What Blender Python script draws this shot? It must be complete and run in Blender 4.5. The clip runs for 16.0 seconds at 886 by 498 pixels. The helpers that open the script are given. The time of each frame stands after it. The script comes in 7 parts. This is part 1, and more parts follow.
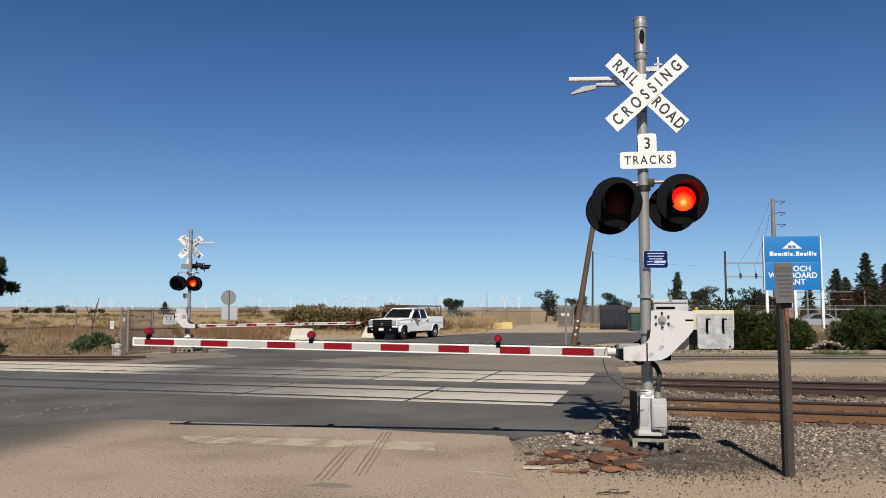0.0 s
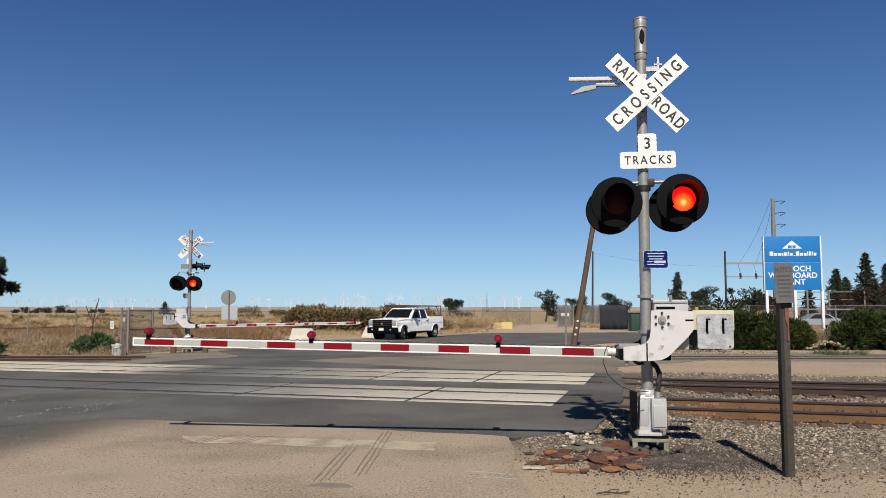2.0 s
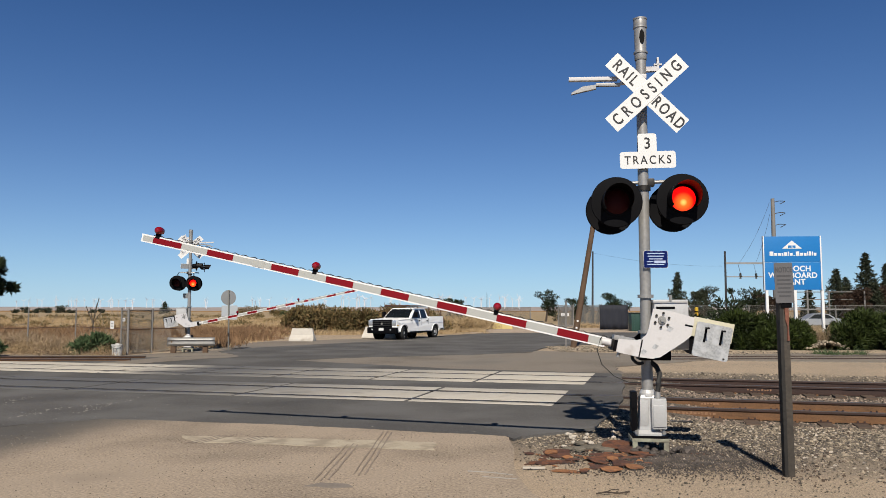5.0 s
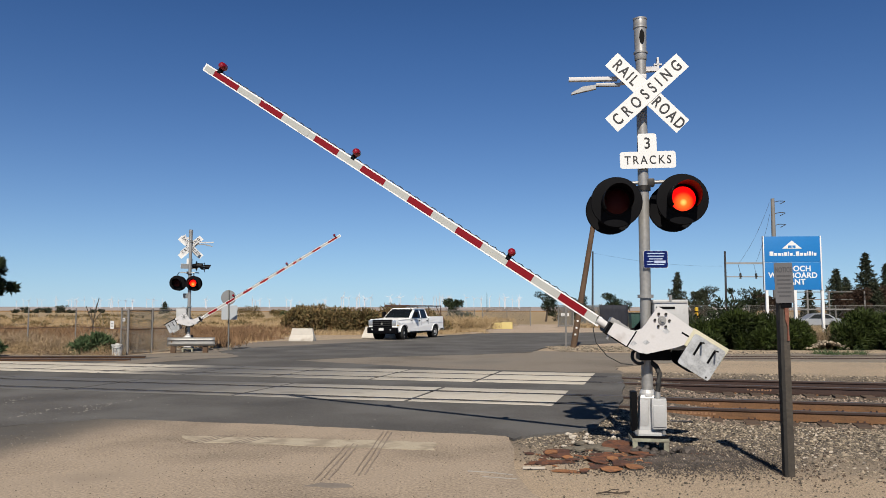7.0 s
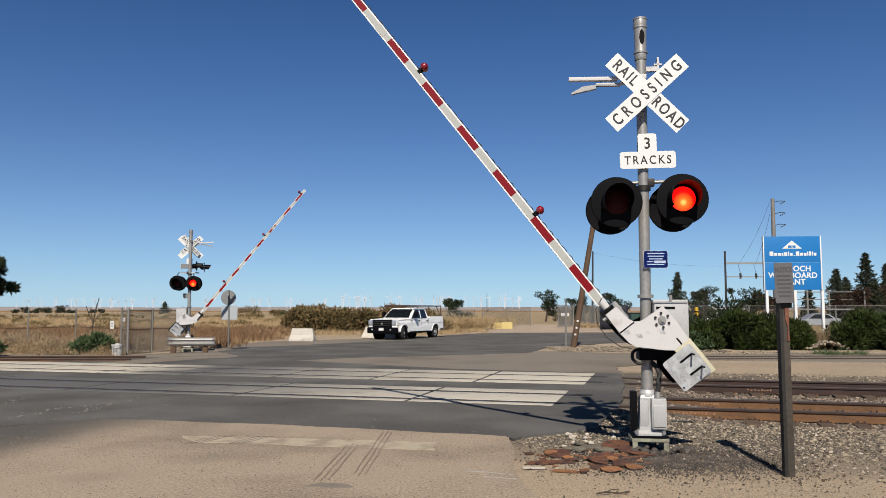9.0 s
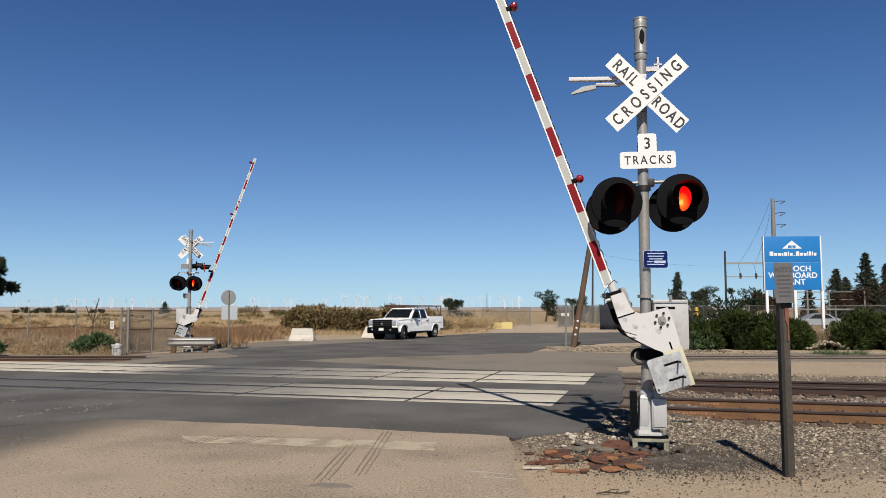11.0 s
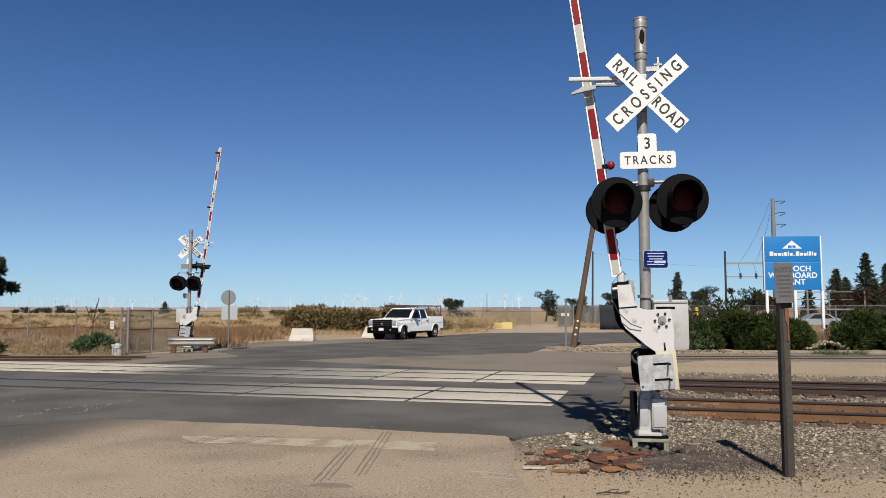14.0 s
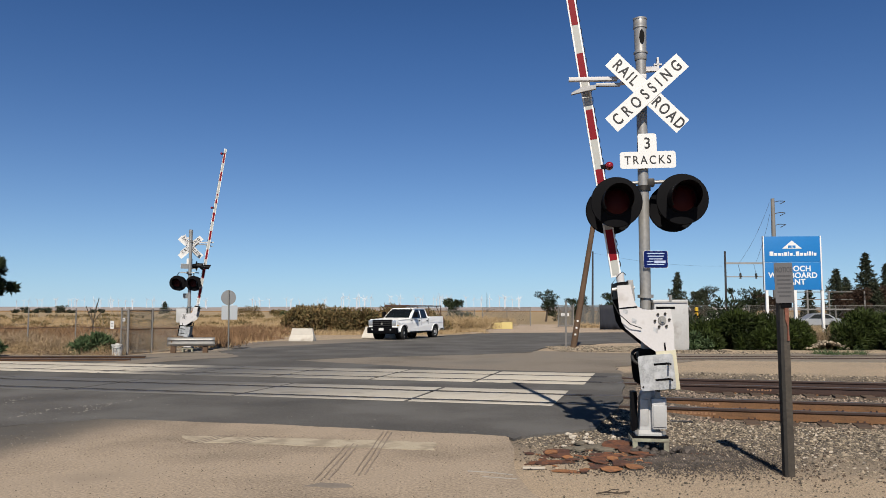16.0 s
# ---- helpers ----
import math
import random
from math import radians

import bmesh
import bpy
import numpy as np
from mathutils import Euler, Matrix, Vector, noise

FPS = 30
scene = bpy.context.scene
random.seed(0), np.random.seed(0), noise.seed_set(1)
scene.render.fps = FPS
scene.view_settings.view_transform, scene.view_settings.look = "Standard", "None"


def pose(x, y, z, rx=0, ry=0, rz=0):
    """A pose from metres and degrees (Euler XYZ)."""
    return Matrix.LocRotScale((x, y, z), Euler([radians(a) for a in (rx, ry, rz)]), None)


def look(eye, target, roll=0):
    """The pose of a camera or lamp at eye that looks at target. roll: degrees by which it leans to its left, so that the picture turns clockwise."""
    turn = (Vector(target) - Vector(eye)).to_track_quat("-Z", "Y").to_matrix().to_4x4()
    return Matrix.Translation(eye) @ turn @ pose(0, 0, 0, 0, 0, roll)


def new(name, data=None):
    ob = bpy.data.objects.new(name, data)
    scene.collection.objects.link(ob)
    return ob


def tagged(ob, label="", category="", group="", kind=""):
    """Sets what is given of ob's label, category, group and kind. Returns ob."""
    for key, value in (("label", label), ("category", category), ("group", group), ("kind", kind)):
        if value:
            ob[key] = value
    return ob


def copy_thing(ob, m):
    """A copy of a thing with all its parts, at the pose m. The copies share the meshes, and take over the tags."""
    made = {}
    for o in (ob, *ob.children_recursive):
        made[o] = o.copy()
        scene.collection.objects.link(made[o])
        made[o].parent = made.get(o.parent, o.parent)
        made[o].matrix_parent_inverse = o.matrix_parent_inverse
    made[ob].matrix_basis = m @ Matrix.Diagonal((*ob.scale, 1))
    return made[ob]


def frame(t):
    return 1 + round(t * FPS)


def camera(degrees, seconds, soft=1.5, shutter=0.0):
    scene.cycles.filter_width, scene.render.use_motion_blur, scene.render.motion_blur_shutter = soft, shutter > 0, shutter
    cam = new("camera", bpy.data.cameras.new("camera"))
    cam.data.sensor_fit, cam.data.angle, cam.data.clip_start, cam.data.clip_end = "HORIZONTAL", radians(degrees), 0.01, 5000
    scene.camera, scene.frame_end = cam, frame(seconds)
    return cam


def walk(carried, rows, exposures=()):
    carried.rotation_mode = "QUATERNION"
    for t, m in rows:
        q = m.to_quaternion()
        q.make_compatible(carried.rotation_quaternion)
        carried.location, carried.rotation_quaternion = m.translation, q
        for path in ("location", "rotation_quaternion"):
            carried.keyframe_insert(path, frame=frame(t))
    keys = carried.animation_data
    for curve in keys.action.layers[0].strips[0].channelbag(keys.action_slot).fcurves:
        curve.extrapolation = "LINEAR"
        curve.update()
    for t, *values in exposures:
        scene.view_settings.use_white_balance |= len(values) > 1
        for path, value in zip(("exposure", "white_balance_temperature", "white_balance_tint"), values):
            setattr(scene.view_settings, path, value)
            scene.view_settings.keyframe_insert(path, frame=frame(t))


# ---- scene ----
cam = camera(58.99, 16.0, 0.85)
HOLD = pose(0, 0, 1.675, 94.538, 0, 0)
walk(cam, [(0.0, HOLD), (16.0, HOLD)])

# ---- light ----
SUN_AZ, SUN_EL = 182.5, 43.8      # degrees, clockwise from the view's heading
world = bpy.data.worlds.new("sky")
scene.world = world
world.use_nodes = True
wn = world.node_tree
wn.nodes.clear()
sky = wn.nodes.new("ShaderNodeTexSky")
sky.sky_type = "NISHITA"
sky.sun_disc = False
sky.sun_elevation = radians(SUN_EL)
sky.sun_rotation = radians(SUN_AZ)
sky.air_density, sky.dust_density, sky.ozone_density = 1.0, 0.3, 3.0
wb = wn.nodes.new("ShaderNodeBackground")
wb.inputs["Strength"].default_value = 0.05
wo = wn.nodes.new("ShaderNodeOutputWorld")
tint = wn.nodes.new("ShaderNodeMix")
tint.data_type, tint.blend_type = "RGBA", "MULTIPLY"
tint.inputs[0].default_value = 1.0
tint.inputs[7].default_value = (0.380, 0.664, 1.05, 1)
wn.links.new(sky.outputs[0], tint.inputs[6])
# pale haze that thickens towards the horizon, all round
co = wn.nodes.new("ShaderNodeTexCoord")
sp = wn.nodes.new("ShaderNodeSeparateXYZ")
wn.links.new(co.outputs["Generated"], sp.inputs[0])
up = wn.nodes.new("ShaderNodeMath")
up.operation, up.use_clamp = "SUBTRACT", True
up.inputs[0].default_value = 1.0
wn.links.new(sp.outputs["Z"], up.inputs[1])
fall = wn.nodes.new("ShaderNodeMath")
fall.operation = "POWER"
fall.inputs[1].default_value = 8.5
wn.links.new(up.outputs[0], fall.inputs[0])
haze = wn.nodes.new("ShaderNodeMix")
haze.data_type, haze.blend_type = "RGBA", "ADD"
haze.clamp_result = False
haze.inputs[7].default_value = (4.46, 5.5, 6.6, 1)
wn.links.new(fall.outputs[0], haze.inputs[0])
wn.links.new(tint.outputs[2], haze.inputs[6])
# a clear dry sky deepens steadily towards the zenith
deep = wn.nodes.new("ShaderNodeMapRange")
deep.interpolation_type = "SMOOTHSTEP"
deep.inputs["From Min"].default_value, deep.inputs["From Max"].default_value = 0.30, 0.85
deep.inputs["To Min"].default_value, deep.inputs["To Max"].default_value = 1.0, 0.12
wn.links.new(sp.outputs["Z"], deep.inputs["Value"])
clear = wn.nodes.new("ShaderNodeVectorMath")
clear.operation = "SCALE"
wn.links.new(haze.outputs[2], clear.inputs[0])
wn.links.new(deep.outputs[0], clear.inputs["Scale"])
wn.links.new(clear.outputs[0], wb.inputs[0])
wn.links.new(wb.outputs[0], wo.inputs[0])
sun_data = bpy.data.lights.new("sun", "SUN")
sun_data.energy, sun_data.angle, sun_data.color = 5.0, radians(0.55), (1.0, 0.92, 0.80)
sun = new("sun", sun_data)
az, el = radians(SUN_AZ), radians(SUN_EL)
TO_SUN = Vector((math.sin(az) * math.cos(el), math.cos(az) * math.cos(el), math.sin(el)))
sun.matrix_world = look(TO_SUN * 50, (0, 0, 0))
scene.view_settings.exposure = 0.38


# ---- materials ----
def mat(name, col, rough=0.6, metal=0.0, vary=0.15, grain=30.0, stain=2.0, bump=0.0, spec=0.5, dirt=None, dirt_amount=0.0, each=0.0, detail=4.0, islands=False):
    """A surface with fine grain, broad stains, optional dirt and relief, at world size."""
    m = bpy.data.materials.new(name)
    m.use_nodes = True
    nt = m.node_tree
    bs = nt.nodes["Principled BSDF"]
    bs.inputs["Roughness"].default_value = rough
    bs.inputs["Metallic"].default_value = metal
    bs.inputs["Specular IOR Level"].default_value = spec
    tc = nt.nodes.new("ShaderNodeTexCoord")
    fine = nt.nodes.new("ShaderNodeTexNoise")
    fine.inputs["Scale"].default_value = grain
    fine.inputs["Detail"].default_value = detail
    broad = nt.nodes.new("ShaderNodeTexNoise")
    broad.inputs["Scale"].default_value = stain
    broad.inputs["Detail"].default_value = 5.0
    for n in (fine, broad):
        nt.links.new(tc.outputs["Object"], n.inputs["Vector"])
    add = nt.nodes.new("ShaderNodeMath")
    add.operation = "ADD"
    nt.links.new(fine.outputs[0], add.inputs[0])
    nt.links.new(broad.outputs[0], add.inputs[1])
    rng = nt.nodes.new("ShaderNodeMapRange")
    rng.inputs["From Min"].default_value, rng.inputs["From Max"].default_value = 0.6, 1.4
    rng.inputs["To Min"].default_value, rng.inputs["To Max"].default_value = 1 - vary, 1 + vary
    nt.links.new(add.outputs[0], rng.inputs["Value"])
    out = rng.outputs[0]
    if each:
        info = nt.nodes.new("ShaderNodeObjectInfo")
        geo = nt.nodes.new("ShaderNodeNewGeometry")
        s = nt.nodes.new("ShaderNodeMath")
        s.operation = "ADD"
        nt.links.new(info.outputs["Random"], s.inputs[0])
        nt.links.new(geo.outputs["Random Per Island"], s.inputs[1])
        r2 = nt.nodes.new("ShaderNodeMapRange")
        r2.inputs["From Max"].default_value = 2.0
        r2.inputs["To Min"].default_value, r2.inputs["To Max"].default_value = 1 - each, 1 + each
        nt.links.new(s.outputs[0], r2.inputs["Value"])
        if islands:
            nt.links.new(geo.outputs["Random Per Island"], r2.inputs["Value"])
            r2.inputs["From Max"].default_value = 1.0
        mu = nt.nodes.new("ShaderNodeMath")
        mu.operation = "MULTIPLY"
        nt.links.new(out, mu.inputs[0])
        nt.links.new(r2.outputs[0], mu.inputs[1])
        out = mu.outputs[0]
    sc = nt.nodes.new("ShaderNodeVectorMath")
    sc.operation = "SCALE"
    sc.inputs[0].default_value = col
    nt.links.new(out, sc.inputs["Scale"])
    last = sc.outputs[0]
    if dirt:
        ramp = nt.nodes.new("ShaderNodeMapRange")
        ramp.inputs["From Min"].default_value = 0.62 - 0.3 * dirt_amount
        ramp.inputs["From Max"].default_value = 0.80 - 0.3 * dirt_amount
        nt.links.new(broad.outputs[0], ramp.inputs["Value"])
        mx = nt.nodes.new("ShaderNodeMix")
        mx.data_type = "RGBA"
        mx.inputs[7].default_value = (*dirt, 1)
        nt.links.new(ramp.outputs[0], mx.inputs[0])
        nt.links.new(last, mx.inputs[6])
        last = mx.outputs[2]
    nt.links.new(last, bs.inputs["Base Color"])
    if bump:
        bp = nt.nodes.new("ShaderNodeBump")
        bp.inputs["Strength"].default_value = bump
        bp.inputs["Distance"].default_value = 0.02
        nt.links.new(fine.outputs[0], bp.inputs["Height"])
        nt.links.new(bp.outputs[0], bs.inputs["Normal"])
    return m


def glow_mat(name, col, hot, strength):
    """A lit red lens: a hot spot a little below the middle, redder towards the rim."""
    m = bpy.data.materials.new(name)
    m.use_nodes = True
    nt = m.node_tree
    bs = nt.nodes["Principled BSDF"]
    bs.inputs["Base Color"].default_value = (*col, 1)
    tc = nt.nodes.new("ShaderNodeTexCoord")
    mp = nt.nodes.new("ShaderNodeMapping")
    mp.inputs["Location"].default_value = (0, 0, 0.045)
    ln = nt.nodes.new("ShaderNodeVectorMath")
    ln.operation = "LENGTH"
    nt.links.new(tc.outputs["Object"], mp.inputs[0])
    nt.links.new(mp.outputs[0], ln.inputs[0])
    ramp = nt.nodes.new("ShaderNodeValToRGB")
    ramp.color_ramp.elements[0].position, ramp.color_ramp.elements[0].color = 0.015, (*hot, 1)
    ramp.color_ramp.elements[1].position, ramp.color_ramp.elements[1].color = 0.125, (*col, 1)
    mid = ramp.color_ramp.elements.new(0.052)
    mid.color = (1.0, 0.14, 0.012, 1)
    nt.links.new(ln.outputs["Value"], ramp.inputs[0])
    nt.links.new(ramp.outputs[0], bs.inputs["Emission Color"])
    bs.inputs["Emission Strength"].default_value = strength
    return m


M = {}
M["galv"] = mat("galvanised steel", (0.2601, 0.2571, 0.2513), 0.45, 0.4, 0.18, 25, 3, 0.05)
M["zinc"] = mat("spangled zinc plate", (0.335, 0.345, 0.355), 0.45, 0.35, 0.42, 42, 9, 0.06, dirt=(0.45, 0.46, 0.48), dirt_amount=0.3)
M["alu"] = mat("aluminium paint", (0.3898, 0.3898, 0.3898), 0.45, 0.25, 0.10, 60, 4, 0.02, dirt=(0.2165, 0.1949, 0.1732), dirt_amount=0.15)
M["casting"] = mat("white cast arm", (0.452, 0.4446, 0.452), 0.5, 0.0, 0.06, 40, 5, 0.03, dirt=(0.3062, 0.277, 0.2625), dirt_amount=0.12)
M["stand"] = mat("grey-green painted stand", (0.225, 0.225, 0.1688), 0.6, 0.0, 0.2, 30, 6, 0.05, dirt=(0.125, 0.1125, 0.0875), dirt_amount=0.35)
M["cream"] = mat("cream plate", (0.4124, 0.3875, 0.2874), 0.6, 0.0, 0.08, 40, 5)
M["white"] = mat("white sign sheet", (0.5792, 0.5792, 0.5792), 0.45, 0, 0.04, 60, 3)
M["boomwhite"] = mat("aged white reflective tape", (0.3172, 0.324, 0.3104), 0.5, 0, 0.09, 90, 4, spec=0.3)
M["boomedge"] = mat("white painted boom edge", (0.62, 0.62, 0.62), 0.5, 0, 0.06, 60, 4)
M["boomred"] = mat("red reflective tape", (0.1562, 0.0025, 0.0075), 0.5, 0, 0.08, 90, 4, spec=0.15)
M["black"] = mat("black paint", (0.0022, 0.0022, 0.0031), 0.6, 0, 0.2, 30, 4, spec=0.08)
M["visor"] = mat("visor black", (0.0039, 0.0036, 0.0039), 0.45, 0, 0.2, 30, 4, spec=0.12)
M["platetext"] = mat("pale blue print", (0.34, 0.4, 0.55), 0.5, 0, 0.1, 60, 8)
M["letter"] = mat("black lettering", (0.0094, 0.0094, 0.01), 0.5, 0, 0.1, 30, 4)
M["rubber"] = mat("black rubber", (0.0125, 0.0125, 0.0125), 0.7, 0, 0.2, 30, 4)
M["lens_off"] = mat("dark red lens", (0.0312, 0.0013, 0.0025), 0.6, 0, 0.1, 60, 6, spec=0.15)
M["lens_on"] = glow_mat("lit red lens", (0.80, 0.003, 0.003), (1.0, 0.70, 0.16), 1.2)
M["redlamp"] = mat("red plastic lamp", (0.1875, 0.0038, 0.0113), 0.25, 0, 0.05, 40, 4)
M["blue"] = mat("blue enamel plate", (0.002, 0.009, 0.075), 0.4, 0, 0.08, 40, 4, spec=0.12)
M["bolt"] = mat("dark steel bolt", (0.0375, 0.0344, 0.0312), 0.5, 0.7, 0.2, 60, 8)
M["steel"] = mat("worn rail head", (0.085, 0.072, 0.066), 0.42, 0.55, 0.3, 50, 3)
M["rust"] = mat("rusty rail", (0.1148, 0.0558, 0.0230), 0.75, 0.1, 0.4, 40, 3, 0.2)
M["darkrust"] = mat("dark red-brown rail", (0.0290, 0.0131, 0.0094), 0.7, 0.1, 0.35, 40, 3, 0.2)
M["tie"] = mat("weathered timber sleeper", (0.068, 0.045, 0.031), 0.85, 0, 0.35, 18, 2, 0.4, each=0.3)
M["panel"] = mat("worn crossing concrete", (0.3819, 0.3412, 0.2885), 0.75, 0, 0.12, 40, 1.6, 0.15, dirt=(0.2925, 0.2518, 0.2153), dirt_amount=0.3, each=0.12)
M["flange"] = mat("dark flangeway rubber", (0.0105, 0.009, 0.0082), 0.9, 0, 0.3, 30, 2, spec=0.08)
M["asphalt"] = mat("dark patched asphalt", (0.084, 0.08, 0.0765), 0.85, 0, 0.55, 38, 0.5, 0.3, spec=0.2, detail=9.0, dirt=(0.106, 0.103, 0.1), dirt_amount=0.35)
M["tan"] = mat("sun-bleached old asphalt", (0.2723, 0.2203, 0.1698), 0.85, 0, 0.70, 34, 0.45, 0.32, dirt=(0.2349, 0.1926, 0.1507), dirt_amount=0.3, spec=0.2, detail=9.0)
M["lot"] = mat("pale dusty lot surface", (0.3312, 0.2647, 0.2046), 0.85, 0, 0.62, 24, 0.45, 0.35, dirt=(0.2856, 0.2306, 0.1822), dirt_amount=0.3, spec=0.2, detail=9.0)
def stain_left(m):
    """Darkens the old asphalt gradually towards the dark traffic lane on its left."""
    nt = m.node_tree
    bs = nt.nodes["Principled BSDF"]
    old = bs.inputs["Base Color"].links[0].from_socket
    geo = nt.nodes.new("ShaderNodeNewGeometry")
    sep = nt.nodes.new("ShaderNodeSeparateXYZ")
    nt.links.new(geo.outputs["Position"], sep.inputs[0])
    ns = nt.nodes.new("ShaderNodeTexNoise")
    ns.inputs["Scale"].default_value, ns.inputs["Detail"].default_value = 0.8, 8.0
    nt.links.new(geo.outputs["Position"], ns.inputs["Vector"])
    a = nt.nodes.new("ShaderNodeMath")
    a.operation = "MULTIPLY_ADD"
    a.inputs[1].default_value = 0.22
    nt.links.new(sep.outputs["Y"], a.inputs[0])
    nt.links.new(ns.outputs[0], a.inputs[2])
    b = nt.nodes.new("ShaderNodeMath")
    b.operation = "SUBTRACT"
    nt.links.new(a.outputs[0], b.inputs[0])
    nt.links.new(sep.outputs["X"], b.inputs[1])
    r = nt.nodes.new("ShaderNodeMapRange")
    r.interpolation_type = "SMOOTHSTEP"
    r.inputs["From Min"].default_value, r.inputs["From Max"].default_value = 6.9, 8.9
    nt.links.new(b.outputs[0], r.inputs["Value"])
    mx = nt.nodes.new("ShaderNodeMix")
    mx.data_type = "RGBA"
    mx.inputs[7].default_value = (0.078, 0.072, 0.066, 1)
    nt.links.new(r.outputs[0], mx.inputs[0])
    nt.links.new(old, mx.inputs[6])
    nt.links.new(mx.outputs[2], bs.inputs["Base Color"])


stain_left(M["tan"])
M["apron"] = mat("dusty grey-tan apron", (0.1839, 0.1589, 0.1312), 0.85, 0, 0.55, 20, 0.3, 0.3, dirt=(0.1490, 0.1336, 0.1156), dirt_amount=0.5, spec=0.2, detail=9.0)
M["stone_rusty"] = mat("rust-stained ballast stone", (0.155, 0.118, 0.092), 0.85, 0, 0.2, 60, 20, 0.2, each=0.95, islands=True)
M["stone"] = mat("ballast stone", (0.1754, 0.1455, 0.1084), 0.85, 0, 0.2, 60, 20, 0.2, each=0.9, islands=True)


# ---- mesh helpers ----
def box(bm, lo, hi, m=None, bevel=0.0):
    r = bmesh.ops.create_cube(bm, size=1.0)
    vs = r["verts"]
    for v in vs:
        v.co = Vector([lo[i] + (v.co[i] + 0.5) * (hi[i] - lo[i]) for i in range(3)])
    if bevel:
        es = list({e for v in vs for e in v.link_edges})
        g = bmesh.ops.bevel(bm, geom=es, offset=bevel, segments=2, profile=0.7, affect="EDGES")
        vs = list({v for f in g["faces"] for v in f.verts} | {v for v in vs if v.is_valid})
    if m is not None:
        bmesh.ops.transform(bm, matrix=m, verts=vs)
    return vs


def rod(bm, a, b, r, r2=None, seg=12, caps=True):
    """A straight round bar from a to b."""
    a, b = Vector(a), Vector(b)
    d = b - a
    m = Matrix.Translation((a + b) / 2) @ d.to_track_quat("Z", "Y").to_matrix().to_4x4()
    return bmesh.ops.create_cone(bm, cap_ends=caps, segments=seg, radius1=r, radius2=r if r2 is None else r2, depth=d.length, matrix=m)["verts"]


def tube(bm, pts, r, seg=8):
    """A bent round bar through points."""
    pts = [Vector(p) for p in pts]
    rings = []
    for i, p in enumerate(pts):
        d = (pts[min(i + 1, len(pts) - 1)] - pts[max(i - 1, 0)]).normalized()
        q = d.to_track_quat("Z", "Y")
        rings.append([bm.verts.new(p + q @ Vector((r * math.cos(2 * math.pi * k / seg), r * math.sin(2 * math.pi * k / seg), 0))) for k in range(seg)])
    for a, b in zip(rings, rings[1:]):
        for k in range(seg):
            bm.faces.new((a[k], a[(k + 1) % seg], b[(k + 1) % seg], b[k]))
    bm.faces.new(rings[0][::-1])
    bm.faces.new(rings[-1])


def plate(bm, pts, y0, y1):
    """An outline in the x-z plane, given thickness from y0 to y1."""
    a = [bm.verts.new((x, y0, z)) for x, z in pts]
    b = [bm.verts.new((x, y1, z)) for x, z in pts]
    n = len(pts)
    bm.faces.new(a)
    bm.faces.new(b[::-1])
    for i in range(n):
        bm.faces.new((a[i], b[i], b[(i + 1) % n], a[(i + 1) % n]))
    bmesh.ops.recalc_face_normals(bm, faces=bm.faces[:])


def slab(bm, pts, z0, z1):
    """An outline in plan, given height from z0 to z1."""
    a = [bm.verts.new((x, y, z0)) for x, y in pts]
    b = [bm.verts.new((x, y, z1)) for x, y in pts]
    n = len(pts)
    bm.faces.new(a)
    bm.faces.new(b)
    for i in range(n):
        bm.faces.new((a[i], a[(i + 1) % n], b[(i + 1) % n], b[i]))
    bmesh.ops.recalc_face_normals(bm, faces=bm.faces[:])


def lathe(bm, prof, seg=32, m=None):
    """A profile of (radius, height) turned round z."""
    vs, rings = [], []
    for r, z in prof:
        ring = [bm.verts.new((r * math.cos(2 * math.pi * k / seg), r * math.sin(2 * math.pi * k / seg), z)) for k in range(seg)]
        rings.append(ring)
        vs += ring
    for a, b in zip(rings, rings[1:]):
        for k in range(seg):
            bm.faces.new((a[k], a[(k + 1) % seg], b[(k + 1) % seg], b[k]))
    if m is not None:
        bmesh.ops.transform(bm, matrix=m, verts=vs)
    return rings


def round_rect(w, h, r, n=5):
    pts = []
    for cx, cz, a0 in ((w / 2 - r, h / 2 - r, 0), (-w / 2 + r, h / 2 - r, 90), (-w / 2 + r, -h / 2 + r, 180), (w / 2 - r, -h / 2 + r, 270)):
        for i in range(n):
            a = radians(a0 + 90 * i / (n - 1))
            pts.append((cx + r * math.cos(a), cz + r * math.sin(a)))
    return pts


def to_mesh(name, bm, material, smooth=False):
    me = bpy.data.meshes.new(name)
    bm.normal_update()
    bm.to_mesh(me)
    bm.free()
    for mm in (material if isinstance(material, (list, tuple)) else [material]):
        me.materials.append(mm)
    if smooth:
        me.shade_smooth()
        me.set_sharp_from_angle(angle=radians(35))
    return me


def part(name, bm, material, parent=None, label="", at=None, smooth=True):
    ob = new(name, to_mesh(name, bm, material, smooth))
    if parent is not None:
        ob.parent = parent
    if at is not None:
        ob.matrix_basis = at
    if label:
        ob["label"] = label
    return ob


def thing(name, label, category, at=None, group="", kind=""):
    ob = new(name)
    ob.empty_display_size = 0.2
    if at is not None:
        ob.matrix_basis = at
    return tagged(ob, label, category, group, kind)


def solid(name, bm, material, label, category, at=None, group="", kind="", smooth=True):
    return tagged(part(name, bm, material, None, "", at, smooth), label, category, group, kind)


